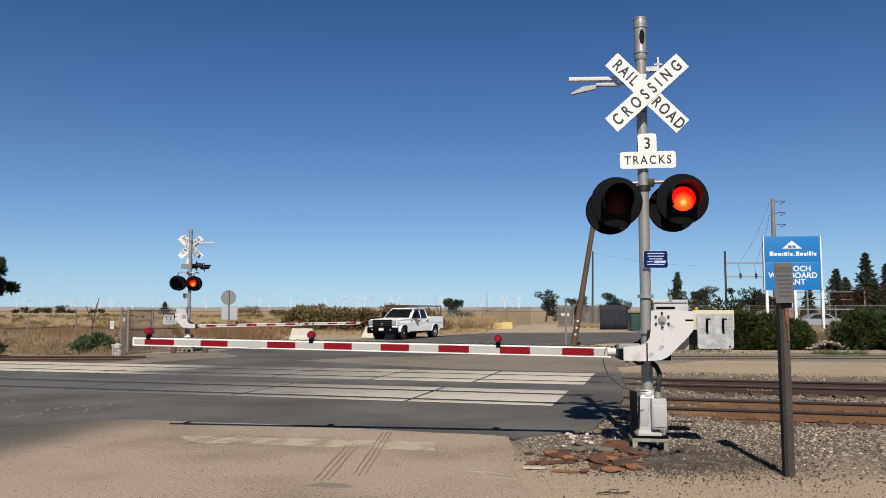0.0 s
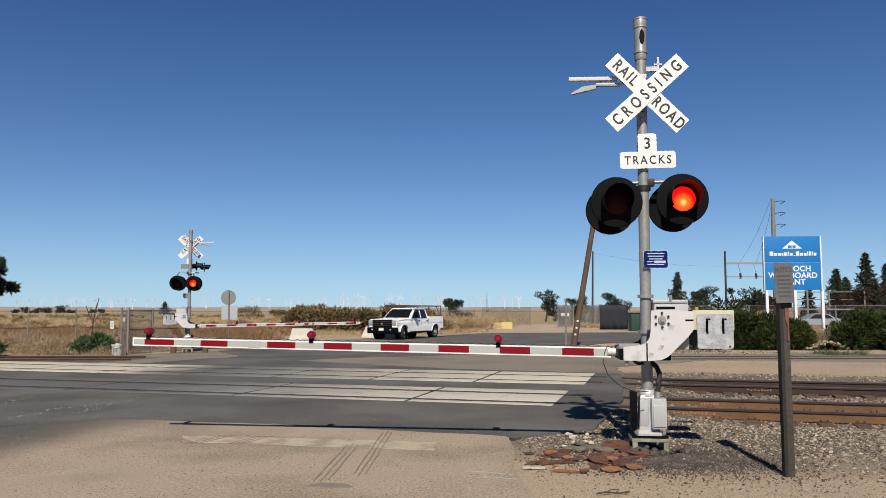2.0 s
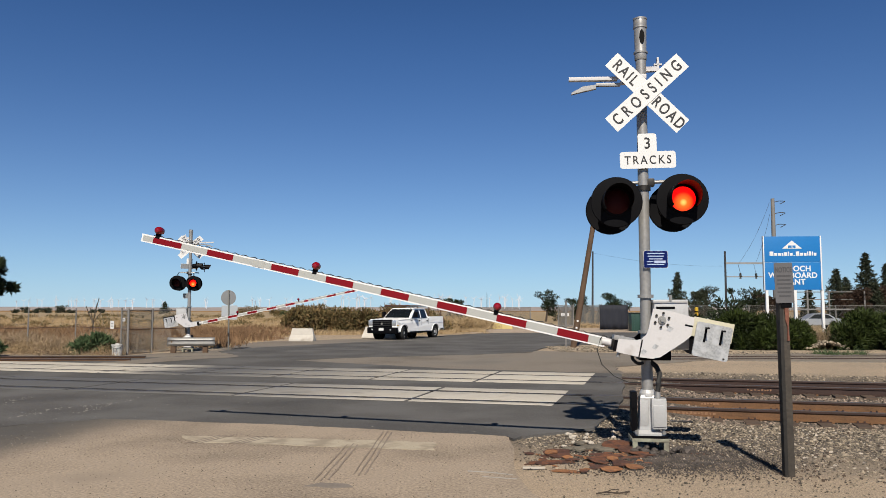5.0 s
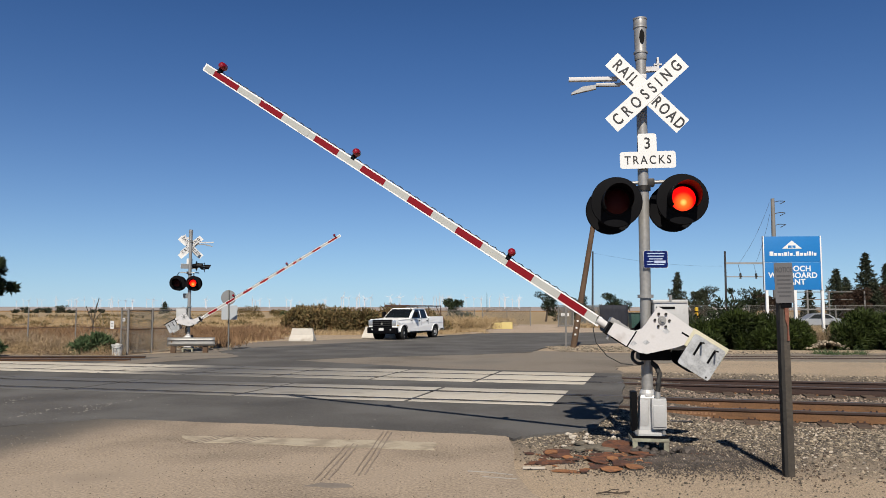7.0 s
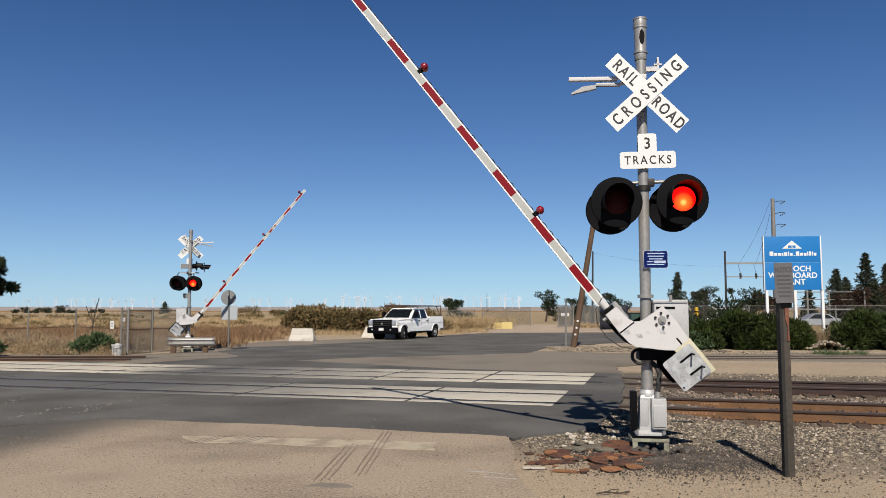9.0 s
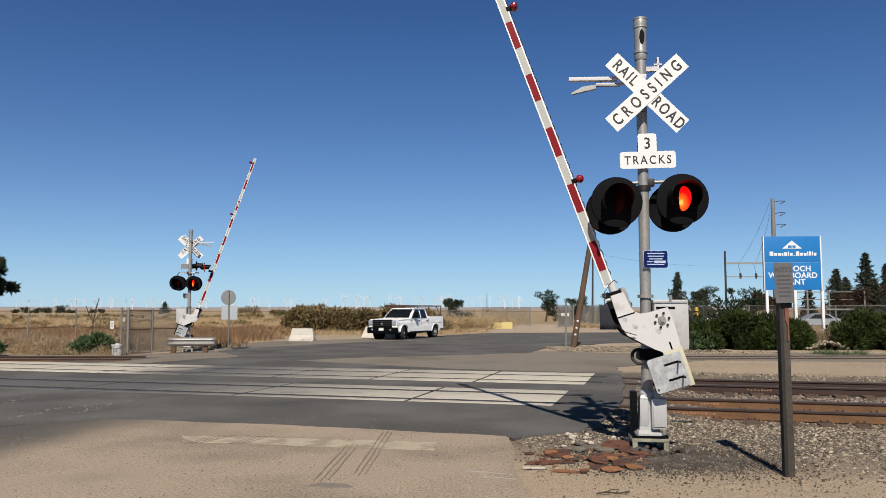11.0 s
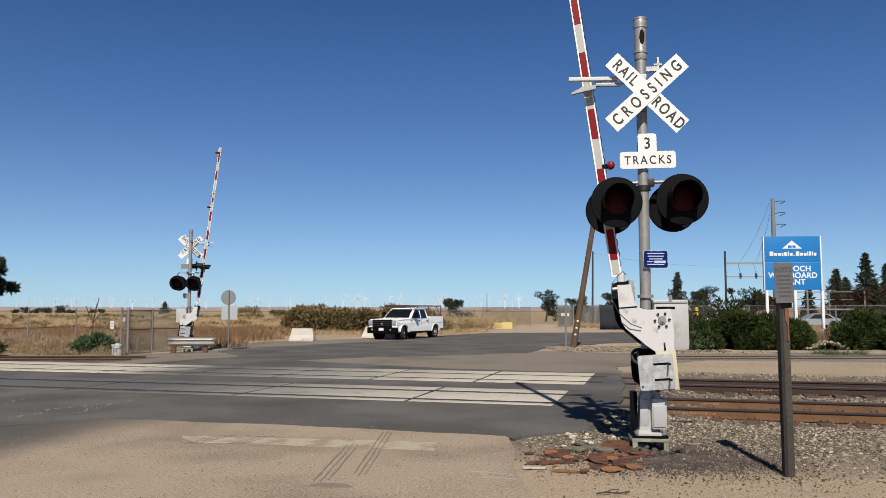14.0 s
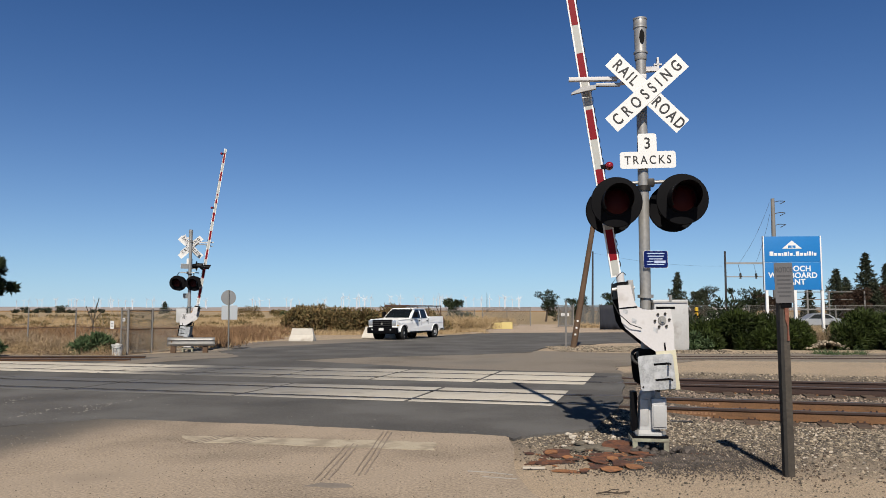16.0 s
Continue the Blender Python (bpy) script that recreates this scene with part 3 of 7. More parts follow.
def gate(sig, reach=1.0):
    """The pivoting gate: castings, counterweight, boom with its stripes and lamps."""
    g = part("gate_arm", quick(rod, (0, -0.36, 0), (0, 0.36, 0), 0.035), M["galv"], sig, "pivoting gate arm with red and white boom", pose(0.140, -0.0, 1.568))
    for s in (-1, 1):
        bm = bmesh.new()
        plate(bm, CAST, -0.352 * s, -0.322 * s)
        # near signal's rear arm is coloured black to stand for its shade
        part("side_casting", bm, M["casting"] if s > 0 or reach > 1 else M["black"], g, "white-painted cast side arm" if s > 0 else "shaded rear side arm", None, False)
        bm = bmesh.new()
        rod(bm, (0, -0.353 * s, 0), (0, -0.375 * s, 0), 0.05, 0.045, 20)
        rod(bm, (0, -0.37 * s, 0), (0, -0.395 * s, 0), 0.022, None, 12)
        part("hub", bm, M["galv"], g)
        for k in range(6):
            a = radians(30 + 60 * k)
            p = Vector((0.085 * math.cos(a), 0, 0.085 * math.sin(a)))
            part("bolt", quick(rod, p + Vector((0, -0.352 * s, 0)), p + Vector((0, -0.373 * s, 0)), 0.016, None, 6), M["bolt"], g)
        part("slot", quick(box, (0.27, -0.3545 if s > 0 else 0.3515, -0.012), (0.365, -0.3515 if s > 0 else 0.3545, 0.008)), M["black"], g)
        for px, pz in ((-0.02, -0.33), (-0.14, -0.42), (0.11, -0.09)):
            bm = bmesh.new()
            plate(bm, [(px - 0.04, pz - 0.02), (px + 0.01, pz - 0.03), (px + 0.04, pz + 0.02), (px - 0.01, pz + 0.035)], -0.3535 * s, -0.3518 * s)
            part("scuff", bm, M["zinc"], g)
        # counterweight
        bm = bmesh.new()
        box(bm, (0.362, min(-0.318 * s, -0.352 * s), -0.115), (0.835, max(-0.318 * s, -0.352 * s), 0.12), None, 0.004)
        # rear bar: its shade is put into the colour as black
        part("counterweight_bar", bm, M["cream"] if s > 0 else M["black"], g, "cream counterweight plate" if s > 0 else "rear counterweight plate, black in place of shade")
        # near signal's rear plate likewise carries its shade as black
        w = part("counterweight", quick(plate, [(x + 0.610, z - 0.132) for x, z in round_rect(0.415, 0.41, 0.03 if s > 0 or reach > 1 else 0.12)], -0.382 * s, -0.354 * s), M["zinc"] if s > 0 or reach > 1 else M["black"], g, "galvanised counterweight plate with two slots" if s > 0 else "shaded rear counterweight plate", None, False)
        for sx in (0.515, 0.70):
            bm = bmesh.new()
            y = -0.3835 * s
            box(bm, (sx - 0.012, min(y, y + 0.004 * s), -0.16), (sx + 0.014, max(y, y + 0.004 * s), 0.02))
            rod(bm, (sx, y, 0.012), (sx, y - 0.15 * s, 0.012), 0.011, None, 8)
            part("slot", bm, M["black"], w)
        part("bolt", quick(rod, (0.77, -0.382 * s, -0.31), (0.77, -0.39 * s, -0.31), 0.012, None, 8), M["bolt"], w)
    part("strap", quick(box, (-0.192, -0.356, -0.49), (-0.176, -0.3525, -0.275)), M["black"], g, "black cable across the casting")
    # clamp and root
    bm = bmesh.new()
    box(bm, (-0.50, -0.325, -0.48), (-0.30, 0.325, -0.33), None, 0.01)
    part("arm_clamp", bm, M["black"], g, "dark arm clamp")
    for x, z in ((-0.42, -0.31), (-0.42, -0.51)):
        part("clamp_bolt", quick(rod, (x, -0.30, z - 0.035), (x, -0.30, z + 0.035), 0.022, None, 8), M["galv"], g)
    part("clamp_cap", quick(box, (-0.515, -0.345, -0.345), (-0.26, -0.10, -0.285), None, 0.008), M["galv"], g)
    bm = bmesh.new()
    rod(bm, (-0.62, -0.02, -0.398), (-0.34, -0.02, -0.40), 0.05, 0.05, 14)
    part("arm_stub", bm, M["casting"], g)
    edges = (0.60, 0.79, 1.18, 1.58, 1.96, 2.35, 2.74, 3.12, 3.49, 3.87, 4.24, 4.62, 5.00, 5.54, 5.91, 6.28, 6.69, 6.86)
    edges = [e * reach for e in edges]
    end = 6.86 * reach

    def strip(s0, s1, y0, y1, grow):
        bm = bmesh.new()
        vs = []
        for s_ in (s0, s1):
            k = (s_ - 0.6) / (end - 0.6)
            zc, hw = -0.405 + 0.108 * k, 0.063 - 0.009 * k + grow
            vs.append([bm.verts.new((-s_, yy, zz)) for yy, zz in ((y0, zc - hw), (y1, zc - hw), (y1, zc + hw), (y0, zc + hw))])
        a, b = vs
        bm.faces.new(a)
        bm.faces.new(b[::-1])
        for i in range(4):
            bm.faces.new((a[i], b[i], b[(i + 1) % 4], a[(i + 1) % 4]))
        bmesh.ops.recalc_face_normals(bm, faces=bm.faces[:])
        return bm
    boom = part("boom", strip(0.58, end, -0.04, 0.0, 0.0), M["boomedge"], g, "tapered boom with red and white stripes", None, False)
    part("white_tape", strip(edges[0], end - 0.02, -0.0415, 0.0015, -0.018), M["boomwhite"], boom, "aged white tape", None, False)
    for i in range(1, 16, 2):
        part("red_stripe", strip(edges[i], edges[i + 1], -0.0435, 0.0035, -0.017), M["boomred"], boom, "", None, False)
    part("splice_plate", strip(5.10, 5.26, -0.0450, 0.0050, -0.012), M["boomwhite"], boom, "", None, False)
    # cable clipped along the top edge
    pts = []
    for i in range(150):
        s_ = 0.7 + (end - 0.86) * i / 149
        k = (s_ - 0.6) / (end - 0.6)
        pts.append((-s_, -0.02, -0.405 + 0.108 * k + 0.070 - 0.009 * k + 0.010 * math.sin(i * 1.9)))
    part("cable", quick(tube, pts, 0.006, 5), M["rubber"], boom, "black coiled cable")
    for s_ in (6.64 * reach, 4.41 * reach, 1.98 * reach):
        k = (s_ - 0.6) / (end - 0.6)
        zc = -0.405 + 0.108 * k + 0.118
        lamp = part("arm_lamp", quick(box, (-s_ - 0.03, -0.045, zc - 0.09), (-s_ + 0.03, 0.005, zc - 0.02), None, 0.006), M["black"], boom, "small red gate lamp")
        bm = bmesh.new()
        lathe(bm, [(0.0, 0.085), (0.026, 0.08), (0.045, 0.06), (0.052, 0.025), (0.052, -0.025), (0.045, -0.06), (0.026, -0.08), (0.0, -0.085)], 20, pose(-s_, -0.02, zc + 0.02, 90))
        part("red_lens", bm, M["redlamp"], lamp, "red lamp lens")
    gates["far_boom" if reach > 1 else "near_boom"] = boom
    return g


def signal(label, at, far=False):
    drop = 0.34 if far else 0.03
    s = thing("crossing_signal", label, "crossing signal", at, "crossing signals")
    # foundation stand and base casting
    bm = bmesh.new()
    for x in (-0.185, 0.185):
        for y in (-0.17, 0.17):
            box(bm, (x - 0.03, y - 0.03, -0.04), (x + 0.03, y + 0.03, 0.13))
    box(bm, (-0.22, -0.205, 0.10), (0.22, 0.205, 0.14), None, 0.006)
    part("stand", bm, M["stand"], s, "pale steel foundation stand")
    part("gasket", quick(box, (-0.21, -0.19, 0.14), (0.21, 0.19, 0.17)), M["black"], s)
    bm = bmesh.new()
    lathe(bm, [(0.24, 0.17), (0.24, 0.19), (0.17, 0.23), (0.15, 0.45), (0.14, 0.62), (0.125, 0.645)], 4, pose(0, 0, 0, 0, 0, 45))
    lathe(bm, [(0.0, 0.63), (0.105, 0.63), (0.10, 0.67), (0.075, 0.71), (0.0, 0.71)], 20)
    base = part("base_casting", bm, M["alu"], s, "silver cast mast base", None, False)
    for x in (-0.16, 0.16):
        part("nut", quick(rod, (x, -0.185, 0.19), (x, -0.185, 0.235), 0.022, None, 6), M["galv"], base)
    b = part("junction_box", quick(box, (0.02, -0.20, 0.25), (0.20, -0.04, 0.62), None, 0.025), M["alu"], s, "silver cable junction box")
    part("box_lid", quick(box, (0.035, -0.212, 0.28), (0.185, -0.20, 0.54), None, 0.006), M["alu"], b)
    part("conduit_hub", quick(rod, (0.10, -0.15, 0.62), (0.10, -0.15, 0.70), 0.04, 0.03), M["galv"], b)
    part("back_board", quick(box, (-0.20, -0.02, 0.20), (-0.13, 0.16, 0.68), None, 0.006), M["black"], s)
    part("access_door", quick(box, (-0.11, -0.125, 0.28), (-0.008, -0.108, 0.60), None, 0.012), M["alu"], s)
    bm = bmesh.new()
    tube(bm, [(0.10, -0.15, 0.70), (0.115, -0.15, 0.80), (0.13, -0.12, 0.92), (0.10, -0.06, 1.0), (0.03, -0.02, 1.06)], 0.032, 10)
    part("hose", bm, M["rubber"], s, "black flexible conduit")
    bm = bmesh.new()
    tube(bm, [(-0.03 - 0.075 + 0.085 * math.cos(a), -0.10 + 0.05 * math.sin(a), 1.12 + 0.085 * math.sin(a)) for a in [radians(60 + 24 * k) for k in range(11)]], 0.02, 8)
    part("hose_loop", bm, M["rubber"], s, "black cable loop under the mechanism")
    # mast
    bm = bmesh.new()
    rod(bm, (0, 0, 0.6), (0, 0, 4.93 - drop), 0.070, 0.066, 24)
    part("mast", bm, M["galv"], s, "grey galvanised steel mast")
    bm = bmesh.new()
    lathe(bm, [(0.072, 4.90), (0.078, 4.91), (0.078, 5.0), (0.074, 5.02), (0.080, 5.32), (0.084, 5.36), (0.084, 5.44), (0.078, 5.455), (0.0, 5.46)], 24)
    for z in (5.0, 5.33, 5.44):
        lathe(bm, [(0.078, z - 0.012), (0.089, z - 0.010), (0.089, z + 0.010), (0.078, z + 0.012)], 24)
    cap = part("mast_cap", bm, M["galv"], s, "silver vented mast cap", pose(0, 0, -drop))
    bm = bmesh.new()
    plate(bm, [(0.032 * math.cos(radians(15 * k)), 5.19 + 0.095 * math.sin(radians(15 * k))) for k in range(24)], -0.080, -0.060)
    part("vent", bm, M["black"], cap, "oval vent", pose(0.01, 0, 0))
    for z in (1.86, 1.42):
        part("band", quick(lathe, [(0.07, z - 0.02), (0.098, z - 0.02), (0.098, z + 0.02), (0.07, z + 0.02)], 20), M["galv"], s, "mast clamp band")
    # mechanism case
    # added black block filling the dark area below the case
    part("gear_sump", quick(box, (-0.11, -0.17, 1.075), (0.27, 0.17, 1.21), None, 0.02), M["black"], s, "black block below the gate mechanism")
    mc = part("mechanism_case", quick(box, (0.07, -0.19, 1.20), (0.49, 0.19, 1.80), None, 0.05), M["alu"], s, "silver gate mechanism case")
    part("lid", quick(box, (0.06, -0.205, 1.775), (0.475, 0.205, 1.815), None, 0.015), M["alu"], mc)
    part("hinge", quick(box, (0.10, -0.195, 1.70), (0.32, -0.19, 1.73)), M["black"], mc)
    part("latch", quick(rod, (0.27, -0.2, 1.80), (0.27, -0.2, 1.87), 0.02, None, 8), M["galv"], mc)
    # signs
    crossbuck(s, pose(0.035, -0.23, 4.385, 0, -1.5, 6))
    if far:
        crossbuck(s, pose(0, 0.0, 4.43, 0, 0, 208) @ Matrix.Scale(0.86, 4))
        for x, z in ((-0.62, 3.50), (-0.30, 3.56)):
            f = flasher(s, x, 0.30, z, -1, x < -0.5)
            f.matrix_basis = pose(x, 0.30, z, 0, 0, -80 if x < -0.5 else -92) @ Matrix.Scale(0.66, 4)
        part('side_arm', quick(rod, (0, 0, 3.52), (-0.66, 0.36, 3.52), 0.022), M['galv'], s)
    tee = [p for p in round_rect(0.70, 0.215, 0.035) if p[1] < 0.0 or abs(p[0]) > 0.2]
    right = [p for p in tee if p[0] > 0 and p[1] > 0]
    left = [p for p in tee if p[0] < 0 and p[1] > 0]
    low = [p for p in tee if p[1] < 0]
    crown = [(x, z + 0.21) for x, z in round_rect(0.235, 0.25, 0.03) if z > 0]
    tee = right + [(0.1175, 0.1075)] + crown + [(-0.1175, 0.1075)] + left + low
    ts = part("track_count_sign", quick(plate, tee, -0.002, 0.002), M["white"], s, "white sign reading 3 TRACKS", pose(0.05, -0.10, 3.565, 0, -1.5, 6), False)
    part("sign_back", quick(plate, round_rect(0.69, 0.205, 0.033), 0.0022, 0.005), M["signback"], ts, "", None, False)
    words("TRACKS", 0.15, ts, pose(0, -0.0032, -0.005), M["letter"], "lettering", 0.86, 0.0015, 1.34)
    words("3", 0.20, ts, pose(0, -0.0032, 0.205), M["letter"], "lettering", 0.92, 0.002)
    bp = part("emergency_plate", quick(plate, round_rect(0.30, 0.215, 0.02), -0.003, 0.003), M["white"], s, "blue emergency notice plate", pose(0.12, -0.09, 2.315, 0, 0, 6), False)
    part("sign_back", quick(plate, round_rect(0.29, 0.205, 0.02), 0.0032, 0.006), M["signback"], bp, "", None, False)
    part("blue_field", quick(plate, round_rect(0.293, 0.208, 0.018), -0.005, -0.002), M["blue"], bp, "", None, False)
    for i, (w, x) in enumerate(((0.22, 0), (0.2, 0), (0.17, 0), (0.08, -0.07), (0.21, 0))):
        part("text_bar", quick(box, (x - w / 2, -0.0062, 0.068 - i * 0.034), (x + w / 2, -0.0045, 0.080 - i * 0.034)), M["platetext"], bp)
    part("number_field", quick(box, (-0.02, -0.0062, -0.045), (0.12, -0.0045, -0.015)), M["platetext"], bp)
    # cross bar and flashers
    part("crossbar", quick(rod, (-0.38, 0, 3.285), (0.42, 0, 3.305), 0.022, None, 12), M["galv"], s, "pipe carrying the lights")
    for x in (0.09, ):
        part("bar_fitting", quick(box, (x - 0.045, -0.06, 3.24), (x + 0.045, 0.06, 3.34), None, 0.02), M["bolt"], s, "cast crossarm fitting")
    part("arm_band", quick(lathe, [(0.07, 3.19), (0.09, 3.19), (0.09, 3.25), (0.07, 3.25)], 20), M["bolt"], s)
    first = -1 if far else 1
    for x, z, sgn in ((-0.375, 3.002, -1), (0.415, 3.026, 1)):
        if far:
            x, z = (-0.16, 2.84) if sgn < 0 else (0.49, 2.85)
        flasher(s, x * 0.99, -0.34, z, -1, sgn == first)
        flasher(s, x - 0.02, 0.22, z - (0.0 if far else 0.03), 1, sgn == first)
        part("hanger", quick(tube, [(x * 0.9, 0, 3.29), (x, -0.02, 3.24), (x, -0.04, z)], 0.02, 8), M["black"], s)
    # arm guide bracket
    br = part("guide_bracket", quick(box, (-0.40, -0.205, 4.505), (-0.04, -0.16, 4.555), None, 0.004), M["casting"], s, "white channel bracket guiding the raised boom", pose(0, 0, 0.075, 0, 1.0, 0))
    part("guide_plate", quick(box, (-1.00, -0.215, 4.485), (-0.40, -0.14, 4.53), None, 0.003), M["casting"], br)
    part("lower_channel", quick(box, (-0.36, -0.20, 4.43), (-0.04, -0.16, 4.475), None, 0.004), M["casting"], br)
    part("inner_channel", quick(box, (-0.66, -0.20, 4.415), (-0.36, -0.15, 4.455), None, 0.004), M["galv"], br)
    bm = bmesh.new()
    plate(bm, [(-0.97, 4.31), (-0.96, 4.335), (-0.82, 4.41), (-0.66, 4.43), (-0.66, 4.38), (-0.80, 4.35)], -0.21, -0.15)
    part("guide_fin", bm, M["galv"], br, "", None, False)
    for x in (-0.28, -0.20, -0.12):
        part("bolt_hole", quick(rod, (x, -0.208, 4.53), (x, -0.203, 4.53), 0.008, None, 8), M["black"], br)
    part("mast_arm", quick(box, (-0.10, -0.20, 4.42), (-0.04, 0.05, 4.56), None, 0.004), M["galv"], br)
    # small bracket on the other side
    bm = bmesh.new()
    box(bm, (0.06, -0.03, 4.72), (0.20, 0.03, 4.78))
    box(bm, (0.20, -0.02, 4.62), (0.225, 0.06, 4.90))
    box(bm, (0.16, -0.02, 4.80), (0.26, 0.02, 4.82))
    part("side_bracket", bm, M["casting"], s, "small white bracket")
    if not far:
        bm = bmesh.new()
        tube(bm, [(0.0, -0.03, 0.0), (-0.05, -0.03, 0.02), (-0.08, -0.03, -0.03), (-0.11, -0.04, -0.17), (-0.05, -0.05, -0.33), (0.10, -0.06, -0.46), (0.28, -0.05, -0.52), (0.42, -0.02, -0.51)], 0.006, 6)
        gates["cable"] = part("loose_cable", bm, M["rubber"], s, "thin slack black cable")
    gates["far" if far else "near"] = gate(s, 1.066 if far else 1.0)
    return s


near_signal = signal("railroad crossing signal with crossbuck, red flashing lights and gate", pose(2.53, 9.80, 0.0, 0, 0, -6.63))
far_signal = signal("railroad crossing signal with gate across the road", pose(-10.67, 33.0, 0.0, 0, 0, 188.95), True)
# ---- more materials ----
M["wood"] = mat("weathered grey-brown timber", (0.0375, 0.0312, 0.025), 0.85, 0, 0.5, 22, 3, 0.4)
M["blackwood"] = mat("black timber", (0.010, 0.009, 0.008), 0.8, 0, 0.4, 22, 3, 0.4)
M["polewood"] = mat("brown timber pole", (0.0770, 0.0451, 0.0255), 0.85, 0, 0.3, 14, 2, 0.3)
M["splinter"] = mat("red-brown split timber", (0.1275, 0.0467, 0.0289), 0.8, 0, 0.35, 30, 5, 0.4)
M["rustplate"] = mat("flaky rusted steel plate", (0.1344, 0.0531, 0.0262), 0.85, 0.1, 0.5, 30, 9, 0.6, dirt=(0.0469, 0.0238, 0.0175), dirt_amount=0.55, each=0.25, detail=8.0)
M["rustdark"] = mat("dark brown scaled steel", (0.0656, 0.0287, 0.0187), 0.85, 0.1, 0.5, 30, 9, 0.6, dirt=(0.1063, 0.0438, 0.0238), dirt_amount=0.3, each=0.25, detail=8.0)
M["rustorange"] = mat("orange fresh rust", (0.2125, 0.0937, 0.0387), 0.9, 0.0, 0.5, 30, 9, 0.6, dirt=(0.1, 0.0438, 0.0238), dirt_amount=0.4, each=0.25, detail=8.0)
M["slate"] = mat("grey-olive broken slab", (0.1, 0.0875, 0.0687), 0.9, 0, 0.4, 30, 6, 0.5, each=0.3)
M["greysign"] = mat("faded grey notice sheet", (0.1, 0.1, 0.106), 0.5, 0, 0.1, 60, 6, spec=0.15)
M["greyink"] = mat("faded dark ink", (0.045, 0.045, 0.05), 0.6, 0, 0.1, 60, 6)
M["signpale"] = mat("pale sign back", (0.3125, 0.3375, 0.3625), 0.5, 0.1, 0.06, 30, 2)
M["signblue"] = mat("bright blue sign panel", (0.0062, 0.1375, 0.3875), 0.4, 0, 0.04, 30, 2)
M["whitepaint"] = mat("white vehicle paint", (0.8, 0.8, 0.8), 0.28, 0, 0.02, 20, 1)
M["silverpaint"] = mat("silver vehicle paint", (0.3437, 0.3562, 0.375), 0.3, 0.5, 0.03, 20, 1)
M["glass"] = mat("dark tinted glass", (0.0075, 0.01, 0.0125), 0.08, 0, 0.05, 10, 1, spec=0.6)
M["chrome"] = mat("clear headlamp", (0.4687, 0.4812, 0.5), 0.15, 0.6, 0.05, 40, 3)
M["tyre"] = mat("tyre rubber", (0.0113, 0.0113, 0.0113), 0.85, 0, 0.2, 40, 5)
M["rackrust"] = mat("red-brown rack pipe", (0.0625, 0.0281, 0.0187), 0.6, 0.2, 0.25, 20, 3)
M["concrete"] = mat("pale cast concrete", (0.4156, 0.3888, 0.3485), 0.85, 0, 0.12, 25, 1.5, 0.2, dirt=(0.2413, 0.2145, 0.1810), dirt_amount=0.25)
M["yellow"] = mat("yellow painted concrete", (0.46, 0.37, 0.15), 0.8, 0, 0.12, 25, 2, 0.1)
M["safety"] = mat("safety yellow paint", (0.45, 0.2874, 0.0125), 0.6, 0, 0.08, 25, 2)
M["fencewire"] = mat("dull fence wire", (0.1375, 0.1375, 0.1312), 0.6, 0.4, 0.15, 30, 3)
M["slat"] = mat("grey fence slats", (0.0719, 0.0719, 0.0687), 0.7, 0, 0.2, 20, 1.5, each=0.2)
M["screen"] = mat("navy-black screen cloth", (0.006, 0.008, 0.016), 0.8, 0, 0.25, 12, 2)
M["binGreen"] = mat("dark green steel bin", (0.0075, 0.0375, 0.0281), 0.5, 0, 0.15, 20, 2)
M["plastic"] = mat("scuffed white plastic", (0.425, 0.425, 0.4124), 0.5, 0, 0.12, 30, 6, dirt=(0.1875, 0.1875, 0.1875), dirt_amount=0.3)
M["darkpole"] = mat("dark steel pole", (0.0312, 0.0312, 0.0344), 0.6, 0.3, 0.2, 20, 2)
M["greypole"] = mat("weathered grey pole", (0.1625, 0.1562, 0.15), 0.7, 0.1, 0.15, 20, 1)
# pale blue cast of the turbines is distance haze put into the colour
M["turbine"] = mat("white turbine tinted for haze", (0.5031, 0.5319, 0.575), 0.5, 0, 0.02, 2, 1)
# haze over the hills is mixed into this grey base colour
M["hill"] = mat("hazy dry hills", (0.26, 0.235, 0.232), 1.0, 0, 0.12, 0.03, 0.004, spec=0.0)
M["paint"] = mat("faded road paint", (0.3672, 0.3162, 0.2379), 0.8, 0, 0.2, 50, 3.5, 0.1, dirt=(0.2321, 0.1926, 0.1428), dirt_amount=0.6)
M["bark"] = mat("tree bark", (0.0469, 0.0344, 0.025), 0.9, 0, 0.3, 14, 2, 0.3)


